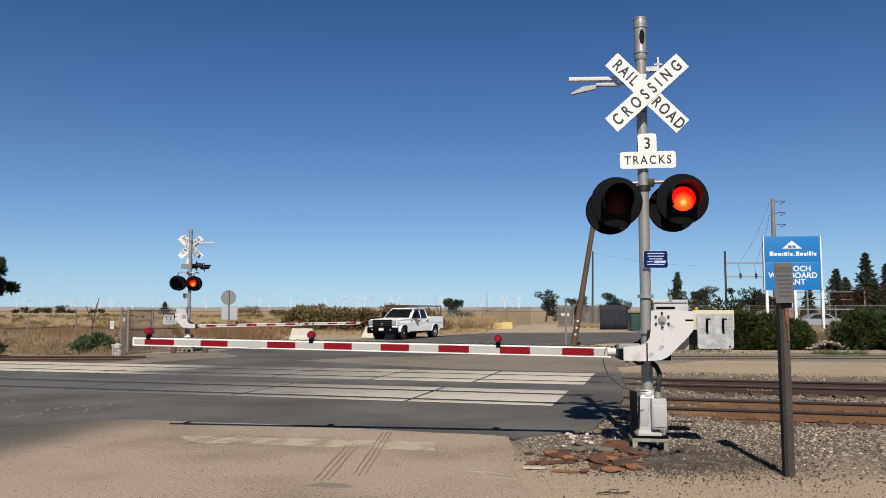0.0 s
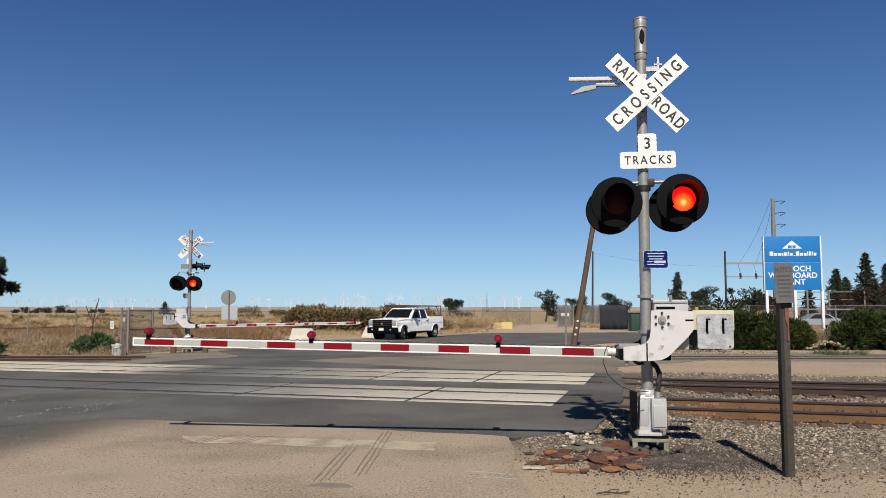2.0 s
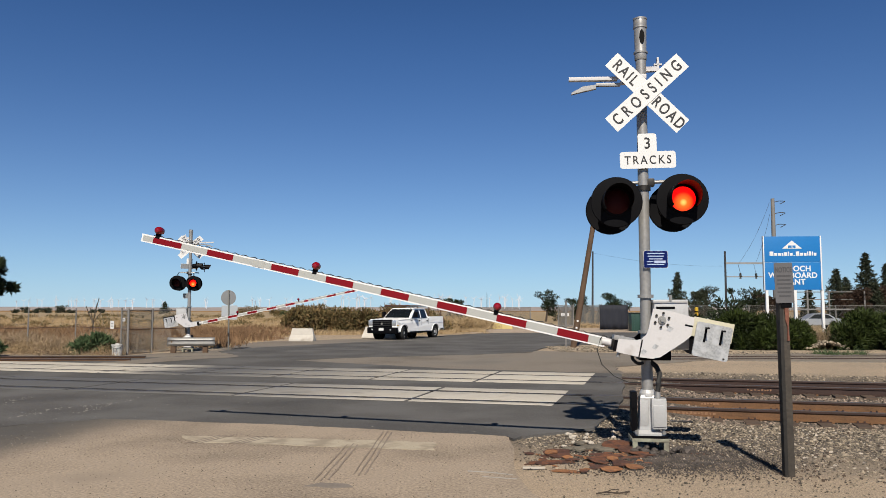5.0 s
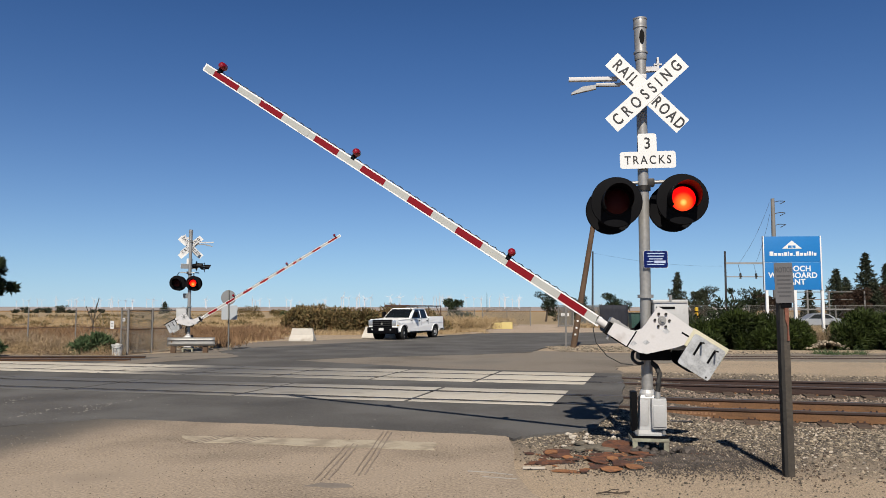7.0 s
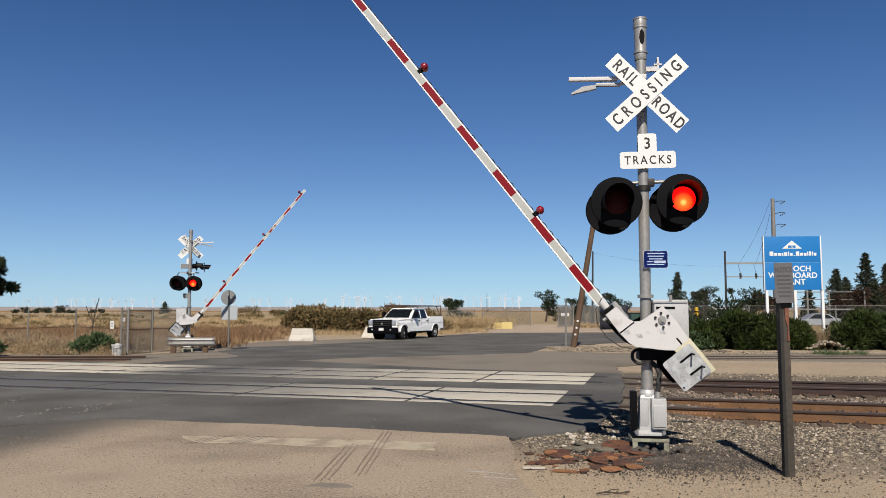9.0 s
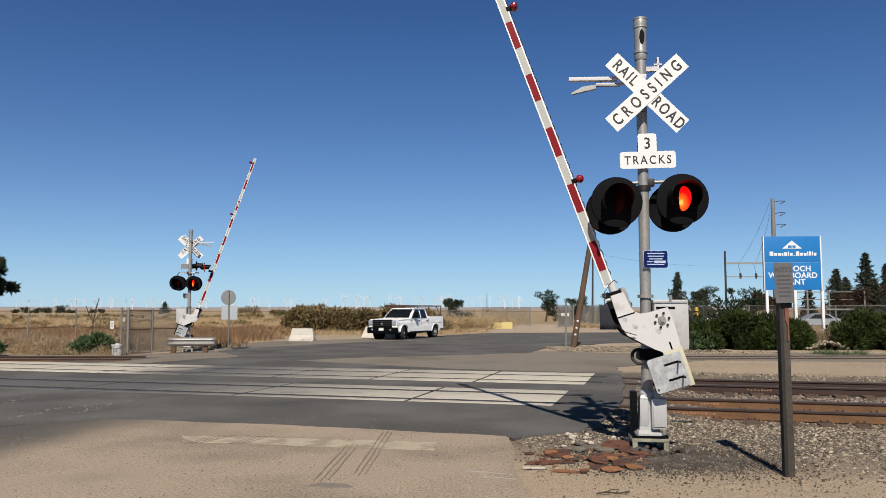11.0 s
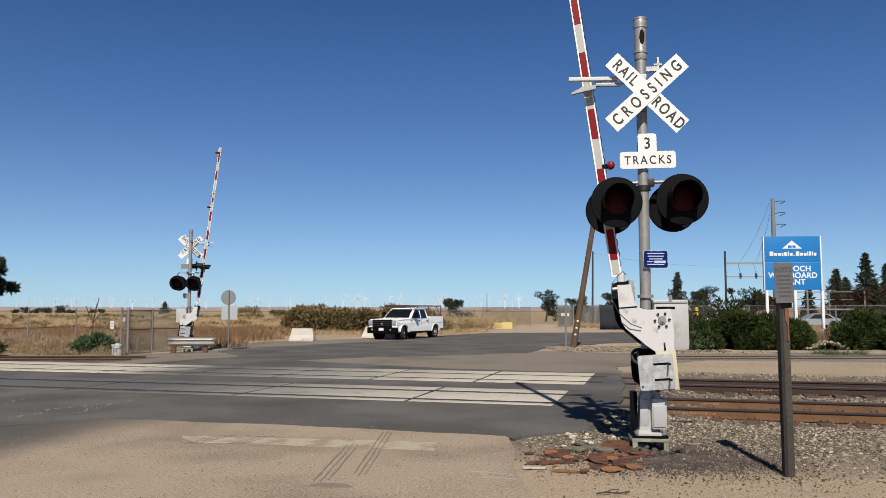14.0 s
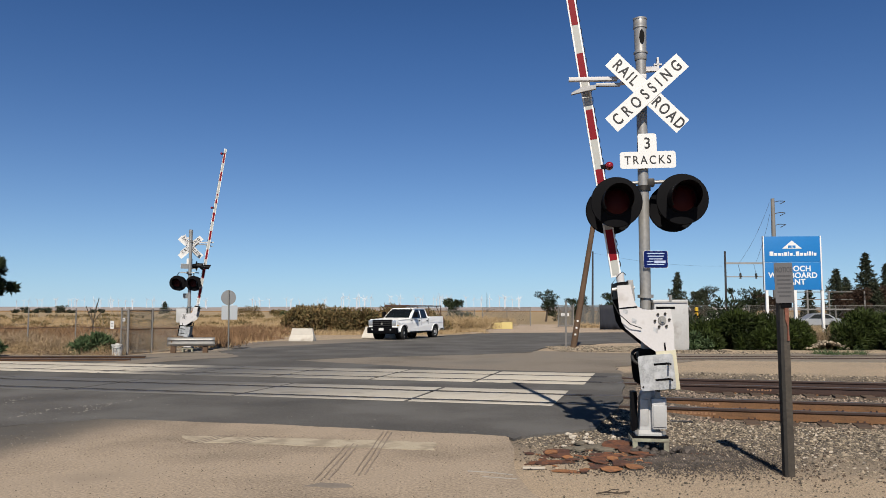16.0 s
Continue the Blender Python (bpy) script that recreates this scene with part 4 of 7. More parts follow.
def leafy(name, col, other, spread=0.5, through=0.15):
    """Leaves whose colour differs from leaf to leaf."""
    m = bpy.data.materials.new(name)
    m.use_nodes = True
    nt = m.node_tree
    bs = nt.nodes["Principled BSDF"]
    bs.inputs["Roughness"].default_value = 0.7
    bs.inputs["Specular IOR Level"].default_value = 0.2
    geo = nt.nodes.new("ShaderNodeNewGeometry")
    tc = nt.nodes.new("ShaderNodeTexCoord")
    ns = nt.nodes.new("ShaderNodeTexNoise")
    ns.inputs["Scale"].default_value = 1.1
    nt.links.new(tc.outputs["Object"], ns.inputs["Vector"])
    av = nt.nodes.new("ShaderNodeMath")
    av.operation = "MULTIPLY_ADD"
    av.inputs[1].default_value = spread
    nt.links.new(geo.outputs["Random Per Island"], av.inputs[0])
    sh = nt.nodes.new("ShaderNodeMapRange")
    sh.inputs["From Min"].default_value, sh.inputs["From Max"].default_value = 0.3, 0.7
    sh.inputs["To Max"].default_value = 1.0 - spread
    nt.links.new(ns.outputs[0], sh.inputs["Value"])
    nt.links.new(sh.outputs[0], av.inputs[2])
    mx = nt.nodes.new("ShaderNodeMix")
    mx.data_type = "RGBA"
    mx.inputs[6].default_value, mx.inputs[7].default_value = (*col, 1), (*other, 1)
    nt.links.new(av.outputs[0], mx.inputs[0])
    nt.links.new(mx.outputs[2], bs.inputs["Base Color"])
    bs.inputs["Transmission Weight"].default_value = 0.0
    return m


# the juniper's near-black tone stands for shaded gaps between its sprays
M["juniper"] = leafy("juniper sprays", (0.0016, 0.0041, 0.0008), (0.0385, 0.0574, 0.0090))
M["conifer"] = leafy("conifer needles", (0.012, 0.018, 0.01), (0.046, 0.052, 0.03))
M["browntree"] = leafy("dull brown-green crown", (0.022, 0.015, 0.011), (0.06, 0.036, 0.024))
M["broadleaf"] = leafy("dark broad leaves", (0.0062, 0.0125, 0.005), (0.0262, 0.0375, 0.015))
M["scrub"] = leafy("brown and olive scrub", (0.0546, 0.0600, 0.0230), (0.2015, 0.1260, 0.0575), 0.7)
M["sage"] = leafy("grey-green shrub", (0.0348, 0.0601, 0.0242), (0.0633, 0.0918, 0.0403))
M["straw"] = leafy("bleached straw", (0.22, 0.152, 0.08), (0.42, 0.315, 0.185))
M["fieldweed"] = leafy("grey-brown field weeds", (0.0984, 0.0604, 0.0341), (0.2494, 0.1495, 0.0825))
M["weed"] = leafy("brown dry weeds", (0.12, 0.084, 0.054), (0.37, 0.275, 0.175))


def sprays(lumps, n, size, seed, slim=0.35, up=0.3, shell=0.55):
    """Many small leaf triangles filling ellipsoid lumps ((x, y, z), (rx, ry, rz)), denser to the outside. Returns verts and faces."""
    rng = np.random.default_rng(seed)
    w = np.array([r[0] * r[1] + r[0] * r[2] + r[1] * r[2] for c, r in lumps])
    idx = rng.choice(len(lumps), n, p=w / w.sum())
    c = np.array([c for c, r in lumps])[idx]
    r = np.array([r for c, r in lumps])[idx]
    d = rng.normal(size=(n, 3))
    d /= np.linalg.norm(d, axis=1)[:, None]
    rad = shell + (1.06 - shell) * rng.random(n) ** 0.7
    p = c + d * r * rad[:, None]
    t = d + rng.normal(size=(n, 3)) * 0.55 + np.array([0, 0, up])
    t /= np.linalg.norm(t, axis=1)[:, None]
    s = np.cross(t, rng.normal(size=(n, 3)))
    s /= np.linalg.norm(s, axis=1)[:, None]
    ln = size * (0.5 + rng.random(n))[:, None]
    v = np.stack([p - s * ln * slim * 0.5, p + s * ln * slim * 0.5, p + t * ln], 1).reshape(-1, 3)
    v[:, 2] = np.maximum(v[:, 2], 0.005)
    return v, np.arange(3 * n).reshape(-1, 3)


def leaves(name, data, material, parent=None, at=None, label=""):
    me = bpy.data.meshes.new(name)
    v, f = data
    me.from_pydata(v.tolist(), [], f.tolist())
    me.materials.append(material)
    ob = new(name, me)
    if parent:
        ob.parent = parent
    if at is not None:
        ob.matrix_basis = at
    if label:
        ob["label"] = label
    return ob


# ---- the pickup ----
def wheel(parent, x, y, steer=0.0):
    w = part("wheel", quick(lathe, [(0.23, -0.12), (0.36, -0.135), (0.395, -0.10), (0.40, 0.0), (0.395, 0.10), (0.36, 0.135), (0.23, 0.12)], 32, pose(0, 0, 0, 90)), M["tyre"], parent, "black tyre on steel rim",
             pose(x, y, 0.40, 0, 0, steer))
    s = 1 if y > 0 else -1
    bm = bmesh.new()
    lathe(bm, [(0.235, 0.10), (0.22, 0.115), (0.17, 0.07), (0.08, 0.10), (0.07, 0.13), (0.0, 0.135)], 24, pose(0, 0, 0, -90 * s))
    rim = part("rim", bm, M["alu"], w, "grey steel rim")
    for k in range(8):
        a = radians(45 * k)
        part("rim_hole", quick(rod, (0.145 * math.cos(a), 0.075 * s, 0.145 * math.sin(a)), (0.145 * math.cos(a), 0.10 * s, 0.145 * math.sin(a)), 0.028, None, 8), M["black"], rim)
    return w


def arch(cx, r, n=9):
    return [(cx + r * math.cos(radians(180 * k / (n - 1))), 0.42 + r * math.sin(radians(180 * k / (n - 1)))) for k in range(n)]


def pickup(at):
    t = thing("pickup_truck", "white crew-cab pickup truck with a pipe ladder rack", "pickup truck", at)
    # lower body, with wheel arches, from the tail to the nose
    side = [(-3.10, 0.62), (-2.55, 0.55)] + arch(-1.98, 0.50)[::-1] + [(-1.3, 0.46), (1.3, 0.46)] + arch(1.98, 0.50)[::-1] + [(2.62, 0.55), (2.86, 0.60), (2.90, 1.05), (2.88, 1.17), (2.78, 1.235), (2.3, 1.27), (1.30, 1.31), (1.22, 1.28), (-1.06, 1.28), (-1.14, 1.37), (-3.08, 1.37), (-3.12, 1.2)]
    bm = bmesh.new()
    plate(bm, side, -0.99, 0.99)
    for v in bm.verts:
        if v.co.x > 2.3:
            v.co.y *= 0.96
        if v.co.z > 1.2:
            v.co.y *= 0.965
    body = part("body", bm, M["whitepaint"], t, "white painted body", None, False)
    mod = body.modifiers.new("edge", "BEVEL")
    mod.width, mod.segments, mod.limit_method = 0.035, 2, "ANGLE"
    # greenhouse
    bm = bmesh.new()
    low = [(1.34, 1.27), (-1.12, 1.27)]
    top = [(0.50, 1.95), (-0.92, 1.96)]
    ring = []
    for y, inset in ((-0.955, -0.77), (0.955, 0.77)):
        ring.append([bm.verts.new((low[0][0], y, low[0][1])), bm.verts.new((top[0][0], inset, top[0][1])), bm.verts.new((top[1][0], inset, top[1][1])), bm.verts.new((low[1][0], y, low[1][1]))])
    a, b = ring
    bm.faces.new(a)
    bm.faces.new(b[::-1])
    for i in range(4):
        bm.faces.new((a[i], b[i], b[(i + 1) % 4], a[(i + 1) % 4]))
    bmesh.ops.recalc_face_normals(bm, faces=bm.faces[:])
    cab = part("cab", bm, M["whitepaint"], t, "white crew cab", None, False)
    mod = cab.modifiers.new("edge", "BEVEL")
    mod.width, mod.segments = 0.05, 3

    def pane(name, pts, label=""):
        bm = bmesh.new()
        vs = [bm.verts.new(p) for p in pts]
        n = (Vector(pts[1]) - Vector(pts[0])).cross(Vector(pts[2]) - Vector(pts[0])).normalized()
        us = [bm.verts.new(Vector(p) + n * 0.012) for p in pts]
        bm.faces.new(us)
        for i in range(len(vs)):
            bm.faces.new((vs[i], vs[(i + 1) % len(vs)], us[(i + 1) % len(vs)], us[i]))
        return part(name, bm, M["glass"], cab, label, None, False)

    def ws(k, y):      # a place on the windscreen: k up, y across
        return (1.34 - 0.84 * k, y * (0.955 - 0.185 * k), 1.27 + 0.68 * k)
    pane("windscreen", [ws(0.10, 0.92), ws(0.90, 0.89), ws(0.90, -0.89), ws(0.10, -0.92)], "dark windscreen")

    def sd(k, x, s):      # a place on the cab's side
        return (x, s * (0.96 - 0.185 * k), 1.27 + 0.68 * k)
    for s in (1, -1):
        f = [sd(0.06, 0.98, s), sd(0.14, 1.02, s), sd(0.80, 0.47, s), sd(0.86, 0.38, s), sd(0.86, -0.01, s), sd(0.06, -0.01, s)]
        r = [sd(0.06, -0.15, s), sd(0.86, -0.15, s), sd(0.86, -0.72, s), sd(0.70, -0.80, s), sd(0.06, -0.86, s)]
        for p in (f, r):
            pane("side_window", p[::-1] if s > 0 else p, "dark side window")
        for x0 in (0.98, -0.08, -1.02):
            part("door_seam", quick(box, (x0 - 0.006, s * 0.979 - 0.004, 0.56), (x0 + 0.006, s * 0.979 + 0.004, 1.33)), M["black"], body)
        for x0 in (0.12, -0.88):
            part("door_handle", quick(box, (x0 - 0.02, s * 0.985 - 0.02, 1.13), (x0 + 0.12, s * 0.985 + 0.02, 1.18), None, 0.01), M["black"], body, "black door handle")
        m = part("mirror", quick(box, (0.78, s * 1.12 - 0.11, 1.38), (0.92, s * 1.12 + 0.11, 1.72), None, 0.03), M["black"], t, "tall black tow mirror")
        part("mirror_arm", quick(rod, (0.86, s * 0.92, 1.42), (0.86, s * 1.06, 1.46), 0.025), M["black"], m)
        part("fender_badge", quick(box, (1.05, s * 0.978 - 0.006, 1.16), (1.22, s * 0.978 + 0.006, 1.21)), M["black"], body)
        for cx in (-1.98, 1.98):
            part("wheel_well", quick(lathe, [(0.0, 0.30), (0.48, 0.30), (0.48, 0.0)], 24, pose(cx, s * 0.62, 0.42, -90 * s)), M["black"], body)
        part("headlight", quick(box, (2.58, s * 0.79 - 0.16, 0.86), (2.915, s * 0.79 + 0.145, 1.20), None, 0.03), M["chrome"], t, "clear headlight")
        part("indicator", quick(box, (2.55, s * 0.93 - 0.04, 0.84), (2.80, s * 0.93 + 0.015, 0.90), None, 0.01), M["safety"], t)
        part("tail_light", quick(box, (-3.14, s * 0.88 - 0.07, 0.95), (-3.06, s * 0.88 + 0.085, 1.32), None, 0.01), M["redlamp"], t, "red tail light")
        wheel(t, 1.98, 0.84 * s, 16)
        wheel(t, -1.98, 0.84 * s)
    hood = bmesh.new()
    box(hood, (1.36, -0.62, 1.24), (2.72, 0.62, 1.335), None, 0.04)
    for v in hood.verts:
        v.co.z -= 0.075 * max(0.0, (v.co.x - 1.36) / 1.36) ** 1.4
        v.co.z -= 0.02 * (v.co.y / 0.62) ** 2
    part("hood_bulge", hood, M["whitepaint"], t, "raised white hood")
    for cx in (-1.98, 1.98):
        for s in (1, -1):
            lip = [(cx + 0.515 * math.cos(radians(8 + 16.4 * k)), s * 0.985, 0.42 + 0.515 * math.sin(radians(8 + 16.4 * k))) for k in range(11)]
            part("wheel_lip", quick(tube, lip, 0.03, 8), M["whitepaint"], body)
    part("body_crease", quick(box, (-3.05, 0.986, 1.02), (2.3, 0.994, 1.035)), M["whitepaint"], body)
    # nose
    gr = part("grille", quick(box, (2.80, -0.66, 0.74), (2.945, 0.66, 1.235), None, 0.06), M["black"], t, "black grille with three bars")
    for z in (0.86, 0.98, 1.10):
        part("grille_bar", quick(box, (2.93, -0.59, z - 0.022), (2.965, 0.59, z + 0.022), None, 0.008), M["rubber"], gr)
    part("badge", quick(lathe, [(0.0, 0.012), (0.06, 0.01), (0.07, 0.0)], 20, pose(2.965, 0, 0.98, 0, 90)), M["greypole"], gr)
    bp = part("front_bumper", quick(box, (2.72, -0.98, 0.38), (3.02, 0.98, 0.76), None, 0.06), M["black"], t, "black front bumper")
    part("plate_bar", quick(box, (3.02, -0.16, 0.56), (3.032, 0.16, 0.72)), M["white"], bp, "blank white plate")
    for s in (1, -1):
        part("fog_lamp", quick(rod, (2.99, s * 0.62, 0.62), (3.03, s * 0.62, 0.62), 0.05), M["zinc"], bp)
    part("rear_bumper", quick(box, (-3.28, -0.95, 0.50), (-3.10, 0.95, 0.68), None, 0.03), M["zinc"], t)
    part("chassis", quick(box, (-2.9, -0.45, 0.34), (2.6, 0.45, 0.56)), M["black"], t)
    part("running_board", quick(box, (-0.95, 0.80, 0.36), (1.25, 1.0, 0.42), None, 0.02), M["black"], t)
    bed = part("bed", quick(box, (-3.02, -0.86, 1.355), (-1.16, 0.86, 1.375)), M["black"], t, "dark open load bed")
    for s in (1, -1):
        part("bed_rail", quick(box, (-3.08, s * 0.90 - 0.05, 1.35), (-1.14, s * 0.90 + 0.05, 1.41), None, 0.015), M["whitepaint"], bed)
    # rack
    rk = part("ladder_rack", quick(rod, (-3.0, -0.86, 2.10), (1.25, -0.86, 2.08), 0.03, None, 8), M["rackrust"], t, "red-brown pipe ladder rack")
    part("rack_rail", quick(rod, (-3.0, 0.86, 2.10), (1.25, 0.86, 2.08), 0.03, None, 8), M["rackrust"], rk)
    for x in (-2.95, -1.9, -0.95, 0.2, 1.2):
        part("rack_bar", quick(rod, (x, -0.86, 2.12), (x, 0.86, 2.12), 0.028, None, 8), M["rackrust"], rk)
    for s in (1, -1):
        part("rack_leg", quick(rod, (-2.9, s * 0.88, 1.38), (-2.95, s * 0.86, 2.1), 0.03, None, 8), M["rackrust"], rk)
        part("rack_leg", quick(rod, (-1.25, s * 0.88, 1.38), (-1.25, s * 0.86, 2.1), 0.03, None, 8), M["rackrust"], rk)
        part("rack_brace", quick(rod, (-2.9, s * 0.88, 1.4), (-2.3, s * 0.86, 2.08), 0.02, None, 8), M["rackrust"], rk)
        part("rack_foot", quick(rod, (1.2, s * 0.86, 2.08), (0.75, s * 0.80, 1.72), 0.022, None, 8), M["rackrust"], rk)
    return t


pickup(pose(-2.25, 48.8, 0.012, 0, 0, -117) @ Matrix.Diagonal((1, 1, 0.945, 1)))


# ---- roadside things ----
def barrier(at, length, label):
    pr = [(-0.32, 0), (0.32, 0), (0.32, 0.12), (0.26, 0.16), (0.15, 0.34), (0.09, 0.72), (-0.09, 0.72), (-0.15, 0.34), (-0.26, 0.16), (-0.32, 0.12)]
    bm = bmesh.new()
    a = [bm.verts.new((-length / 2, y, z)) for y, z in pr]
    b = [bm.verts.new((length / 2, y, z)) for y, z in pr]
    for v in a + b:
        v.co.x *= 1 - 0.20 * max(0.0, v.co.z - 0.12) / 0.66
    n = len(pr)
    bm.faces.new(a)
    bm.faces.new(b[::-1])
    for i in range(n):
        bm.faces.new((a[i], b[i], b[(i + 1) % n], a[(i + 1) % n]))
    bmesh.ops.recalc_face_normals(bm, faces=bm.faces[:])
    bmesh.ops.bevel(bm, geom=bm.edges[:], offset=0.012, segments=1, affect="EDGES")
    t = thing("concrete_barrier", label, "barrier", at, "concrete barriers")
    b = part("block", bm, M["concrete"], t, "", None, False)
    for x in (-length * 0.27, length * 0.27):
        part("lifting_slot", quick(box, (x - 0.06, -0.315, 0.004), (x + 0.06, -0.29, 0.05)), M["black"], b)
        part("lifting_eye", quick(tube, [(x - 0.05, 0, 0.71), (x - 0.04, 0, 0.77), (x + 0.04, 0, 0.77), (x + 0.05, 0, 0.71)], 0.012, 6), M["bolt"], b)
    return t


barrier(pose(-7.9, 44.3, -0.012, 0, 0, -6), 1.42, "pale concrete traffic barrier on the road edge")
barrier(pose(-3.85, 49.2, -0.012, 0, 0, -4), 2.4, "pale concrete traffic barrier behind the pickup")


def back_sign():
    t = thing("road_sign", "grey back of a round road sign above a pale panel", "road sign", pose(-9.25, 34.0, 0))
    part("post", quick(box, (-0.03, -0.03, -0.02), (0.03, 0.03, 2.58), None, 0.006), M["fencewire"], t, "grey steel post", pose(0, 0, 0, 0, -0.8, 0))
    part("disc", quick(rod, (-0.055, 0.035, 2.262), (-0.055, 0.04, 2.262), 0.325, None, 32), M["signback"], t, "grey round sign back")
    part("panel", quick(plate, [(x + 0.0, z + 1.615) for x, z in round_rect(0.69, 0.61, 0.03)], 0.036, 0.04), M["signpale"], t, "pale square sign back", None, False)
    for z in (1.45, 1.78, 2.1, 2.42):
        part("bolt", quick(rod, (0, -0.045, z), (0, -0.03, z), 0.012, None, 6), M["galv"], t)


back_sign()


def notice_post():
    t = thing("notice_post", "weathered split timber post with a faded grey notice", "sign post", pose(3.582, 8.27, -0.03))
    bm = bmesh.new()
    box(bm, (-0.05, -0.045, 0), (0.05, 0.045, 1.82), None, 0.008)
    for v in bm.verts:
        v.co.x += 0.006 * math.sin(v.co.z * 7)
        v.co.x -= 0.0 if v.co.z < 1.0 else 0.012
    part("post", bm, M["wood"], t, "grey split timber post")
    # left half of the post, coloured near black
    part("dark_half", quick(box, (-0.060, -0.052, 0), (-0.024, 0.02, 1.79), None, 0.004), M["blackwood"], t, "black left half of the post")
    bm = bmesh.new()
    plate(bm, [(-0.012, 1.79), (0.030, 1.80), (0.034, 1.62), (0.026, 1.50), (0.036, 1.40), (0.010, 1.395), (0.014, 1.55), (-0.006, 1.62)], -0.058, -0.045)
    part("split_face", bm, M["splinter"], t, "red-brown fresh split in the timber", None, False)
    part("bracket", quick(box, (-0.05, -0.062, 1.74), (0.065, -0.03, 1.83)), M["black"], t)
    s = part("notice", quick(plate, [(x, z) for x, z in round_rect(0.195, 0.42, 0.012)], -0.002, 0.002), M["greysign"], t, "faded grey notice sheet", pose(-0.012, -0.068, 2.0, 0, -1.6, 0), False)
    words("NOTICE", 0.075, s, pose(0, -0.0032, 0.135), M["greyink"], "lettering", 0.62, 0.002, 1.05)
    for i, w in enumerate((0.15, 0.14, 0.16, 0.13, 0.15, 0.12)):
        part("text_bar", quick(box, (-w / 2, -0.0036, 0.065 - i * 0.042), (w / 2, -0.002, 0.081 - i * 0.042)), M["greyink"], s)


notice_post()


def plant_sign():
    t = thing("plant_sign", "tall bright blue plant sign with white lettering on posts", "sign", pose(24.1, 54.0, 0, 0, 0, -4))
    for z0, z1, nm in ((5.06, 6.83, "upper_panel"), (3.14, 5.03, "lower_panel")):
        part(nm, quick(box, (-1.88, -0.10, z0), (1.88, 0.10, z1), None, 0.01), M["signblue"], t, "bright blue panel")
    fr = part("frame", quick(box, (1.88, -0.12, 3.1), (1.97, 0.12, 6.87), None, 0.01), M["white"], t, "white edge frame")
    part("frame_side", quick(box, (-1.95, -0.12, 3.1), (-1.88, 0.12, 6.87), None, 0.01), M["white"], fr)
    for x in (-1.75, 0.15, 1.97):
        part("post", quick(box, (x - 0.09, -0.06, -0.03), (x + 0.09, 0.12, 3.12), None, 0.01), M["white"], t, "white steel post")
    em = part("emblem", quick(plate, [(-0.66, 5.98), (0.66, 5.98), (0.0, 6.55)], -0.112, -0.102), M["white"], t, "white triangle emblem", None, False)
    part("emblem_mark", quick(box, (-0.27, -0.118, 6.03), (-0.02, -0.113, 6.20), None, 0.002), M["signblue"], em)
    part("emblem_mark", quick(box, (0.03, -0.118, 6.03), (0.24, -0.113, 6.20), None, 0.002), M["signblue"], em)
    x = -1.52
    for w, h in ((0.26, 0.30), (0.2, 0.2), (0.2, 0.2), (0.12, 0.2), (0.2, 0.24), (0.07, 0.3), (0.2, 0.2), (0.12, 0.06), (0.23, 0.30), (0.2, 0.2), (0.18, 0.2), (0.07, 0.3), (0.14, 0.3), (0.07, 0.3), (0.18, 0.2)):
        part("name_mark", quick(box, (x, -0.108, 5.48), (x + w, -0.101, 5.48 + h), None, 0.002), M["white"], t)
        x += w + 0.05
    for body, z in (("ANTIOCH", 4.58), ("WALLBOARD", 4.12), ("PLANT", 3.67)):
        words(body, 0.52, t, pose(0, -0.106, z), M["white"], "lettering", 1.0, 0.016, 1.05)


plant_sign()


def timber_pole(name, label, base, top, r0, r1, material, steps=False):
    t = thing(name, label, "pole", pose(*base))
    d = Vector(top) - Vector(base)
    part("shaft", quick(rod, (0, 0, -0.2), d, r0, r1, 16), material, t)
    if steps:
        for k in range(3):
            p = d * (0.10 + 0.05 * k)
            part("tag", quick(box, p + Vector((-0.04, -r0 - 0.02, -0.04)), p + Vector((0.04, -r0 + 0.03, 0.04))), M["white"], t, "small white tag")
    return t


timber_pole("leaning_pole", "leaning brown timber pole without wires", (5.93, 36.1, 0), (7.05, 36.1, 6.15), 0.15, 0.11, M["polewood"], True)
timber_pole("steel_post", "slim grey steel post beside the leaning pole", (5.75, 36.9, 0), (5.78, 36.9, 2.15), 0.045, 0.045, M["greypole"])
timber_pole("utility_pole", "slim dark pole far behind the fence", (19.0, 100, 0), (19.18, 100, 9.3), 0.14, 0.10, M["darkpole"])


def bucket():
    t = thing("bucket", "scuffed white plastic bucket with a rag", "bucket", pose(-12.56, 30.4, -0.02))
    part("tub", quick(lathe, [(0.0, 0.0), (0.185, 0.0), (0.20, 0.38), (0.215, 0.38), (0.215, 0.42), (0.19, 0.42), (0.17, 0.03), (0.0, 0.03)], 24), M["plastic"], t)
    part("handle", quick(tube, [(-0.2, 0, 0.4), (-0.17, -0.14, 0.30), (0, -0.23, 0.26), (0.17, -0.14, 0.30), (0.2, 0, 0.4)], 0.008, 6), M["bolt"], t)
    part("label_patch", quick(box, (-0.09, -0.19, 0.12), (0.08, -0.165, 0.26), None, 0.004), M["signback"], t, "grey worn label")
    bm = bmesh.new()
    bmesh.ops.create_icosphere(bm, subdivisions=3, radius=0.11)
    for v in bm.verts:
        v.co = Vector((v.co.x, v.co.y, v.co.z * 0.35)) * (1 + 0.35 * noise.noise(v.co * 9)) + Vector((0.02, 0, 0.42))
    part("rag", bm, M["plastic"], t, "crumpled pale rag")


bucket()


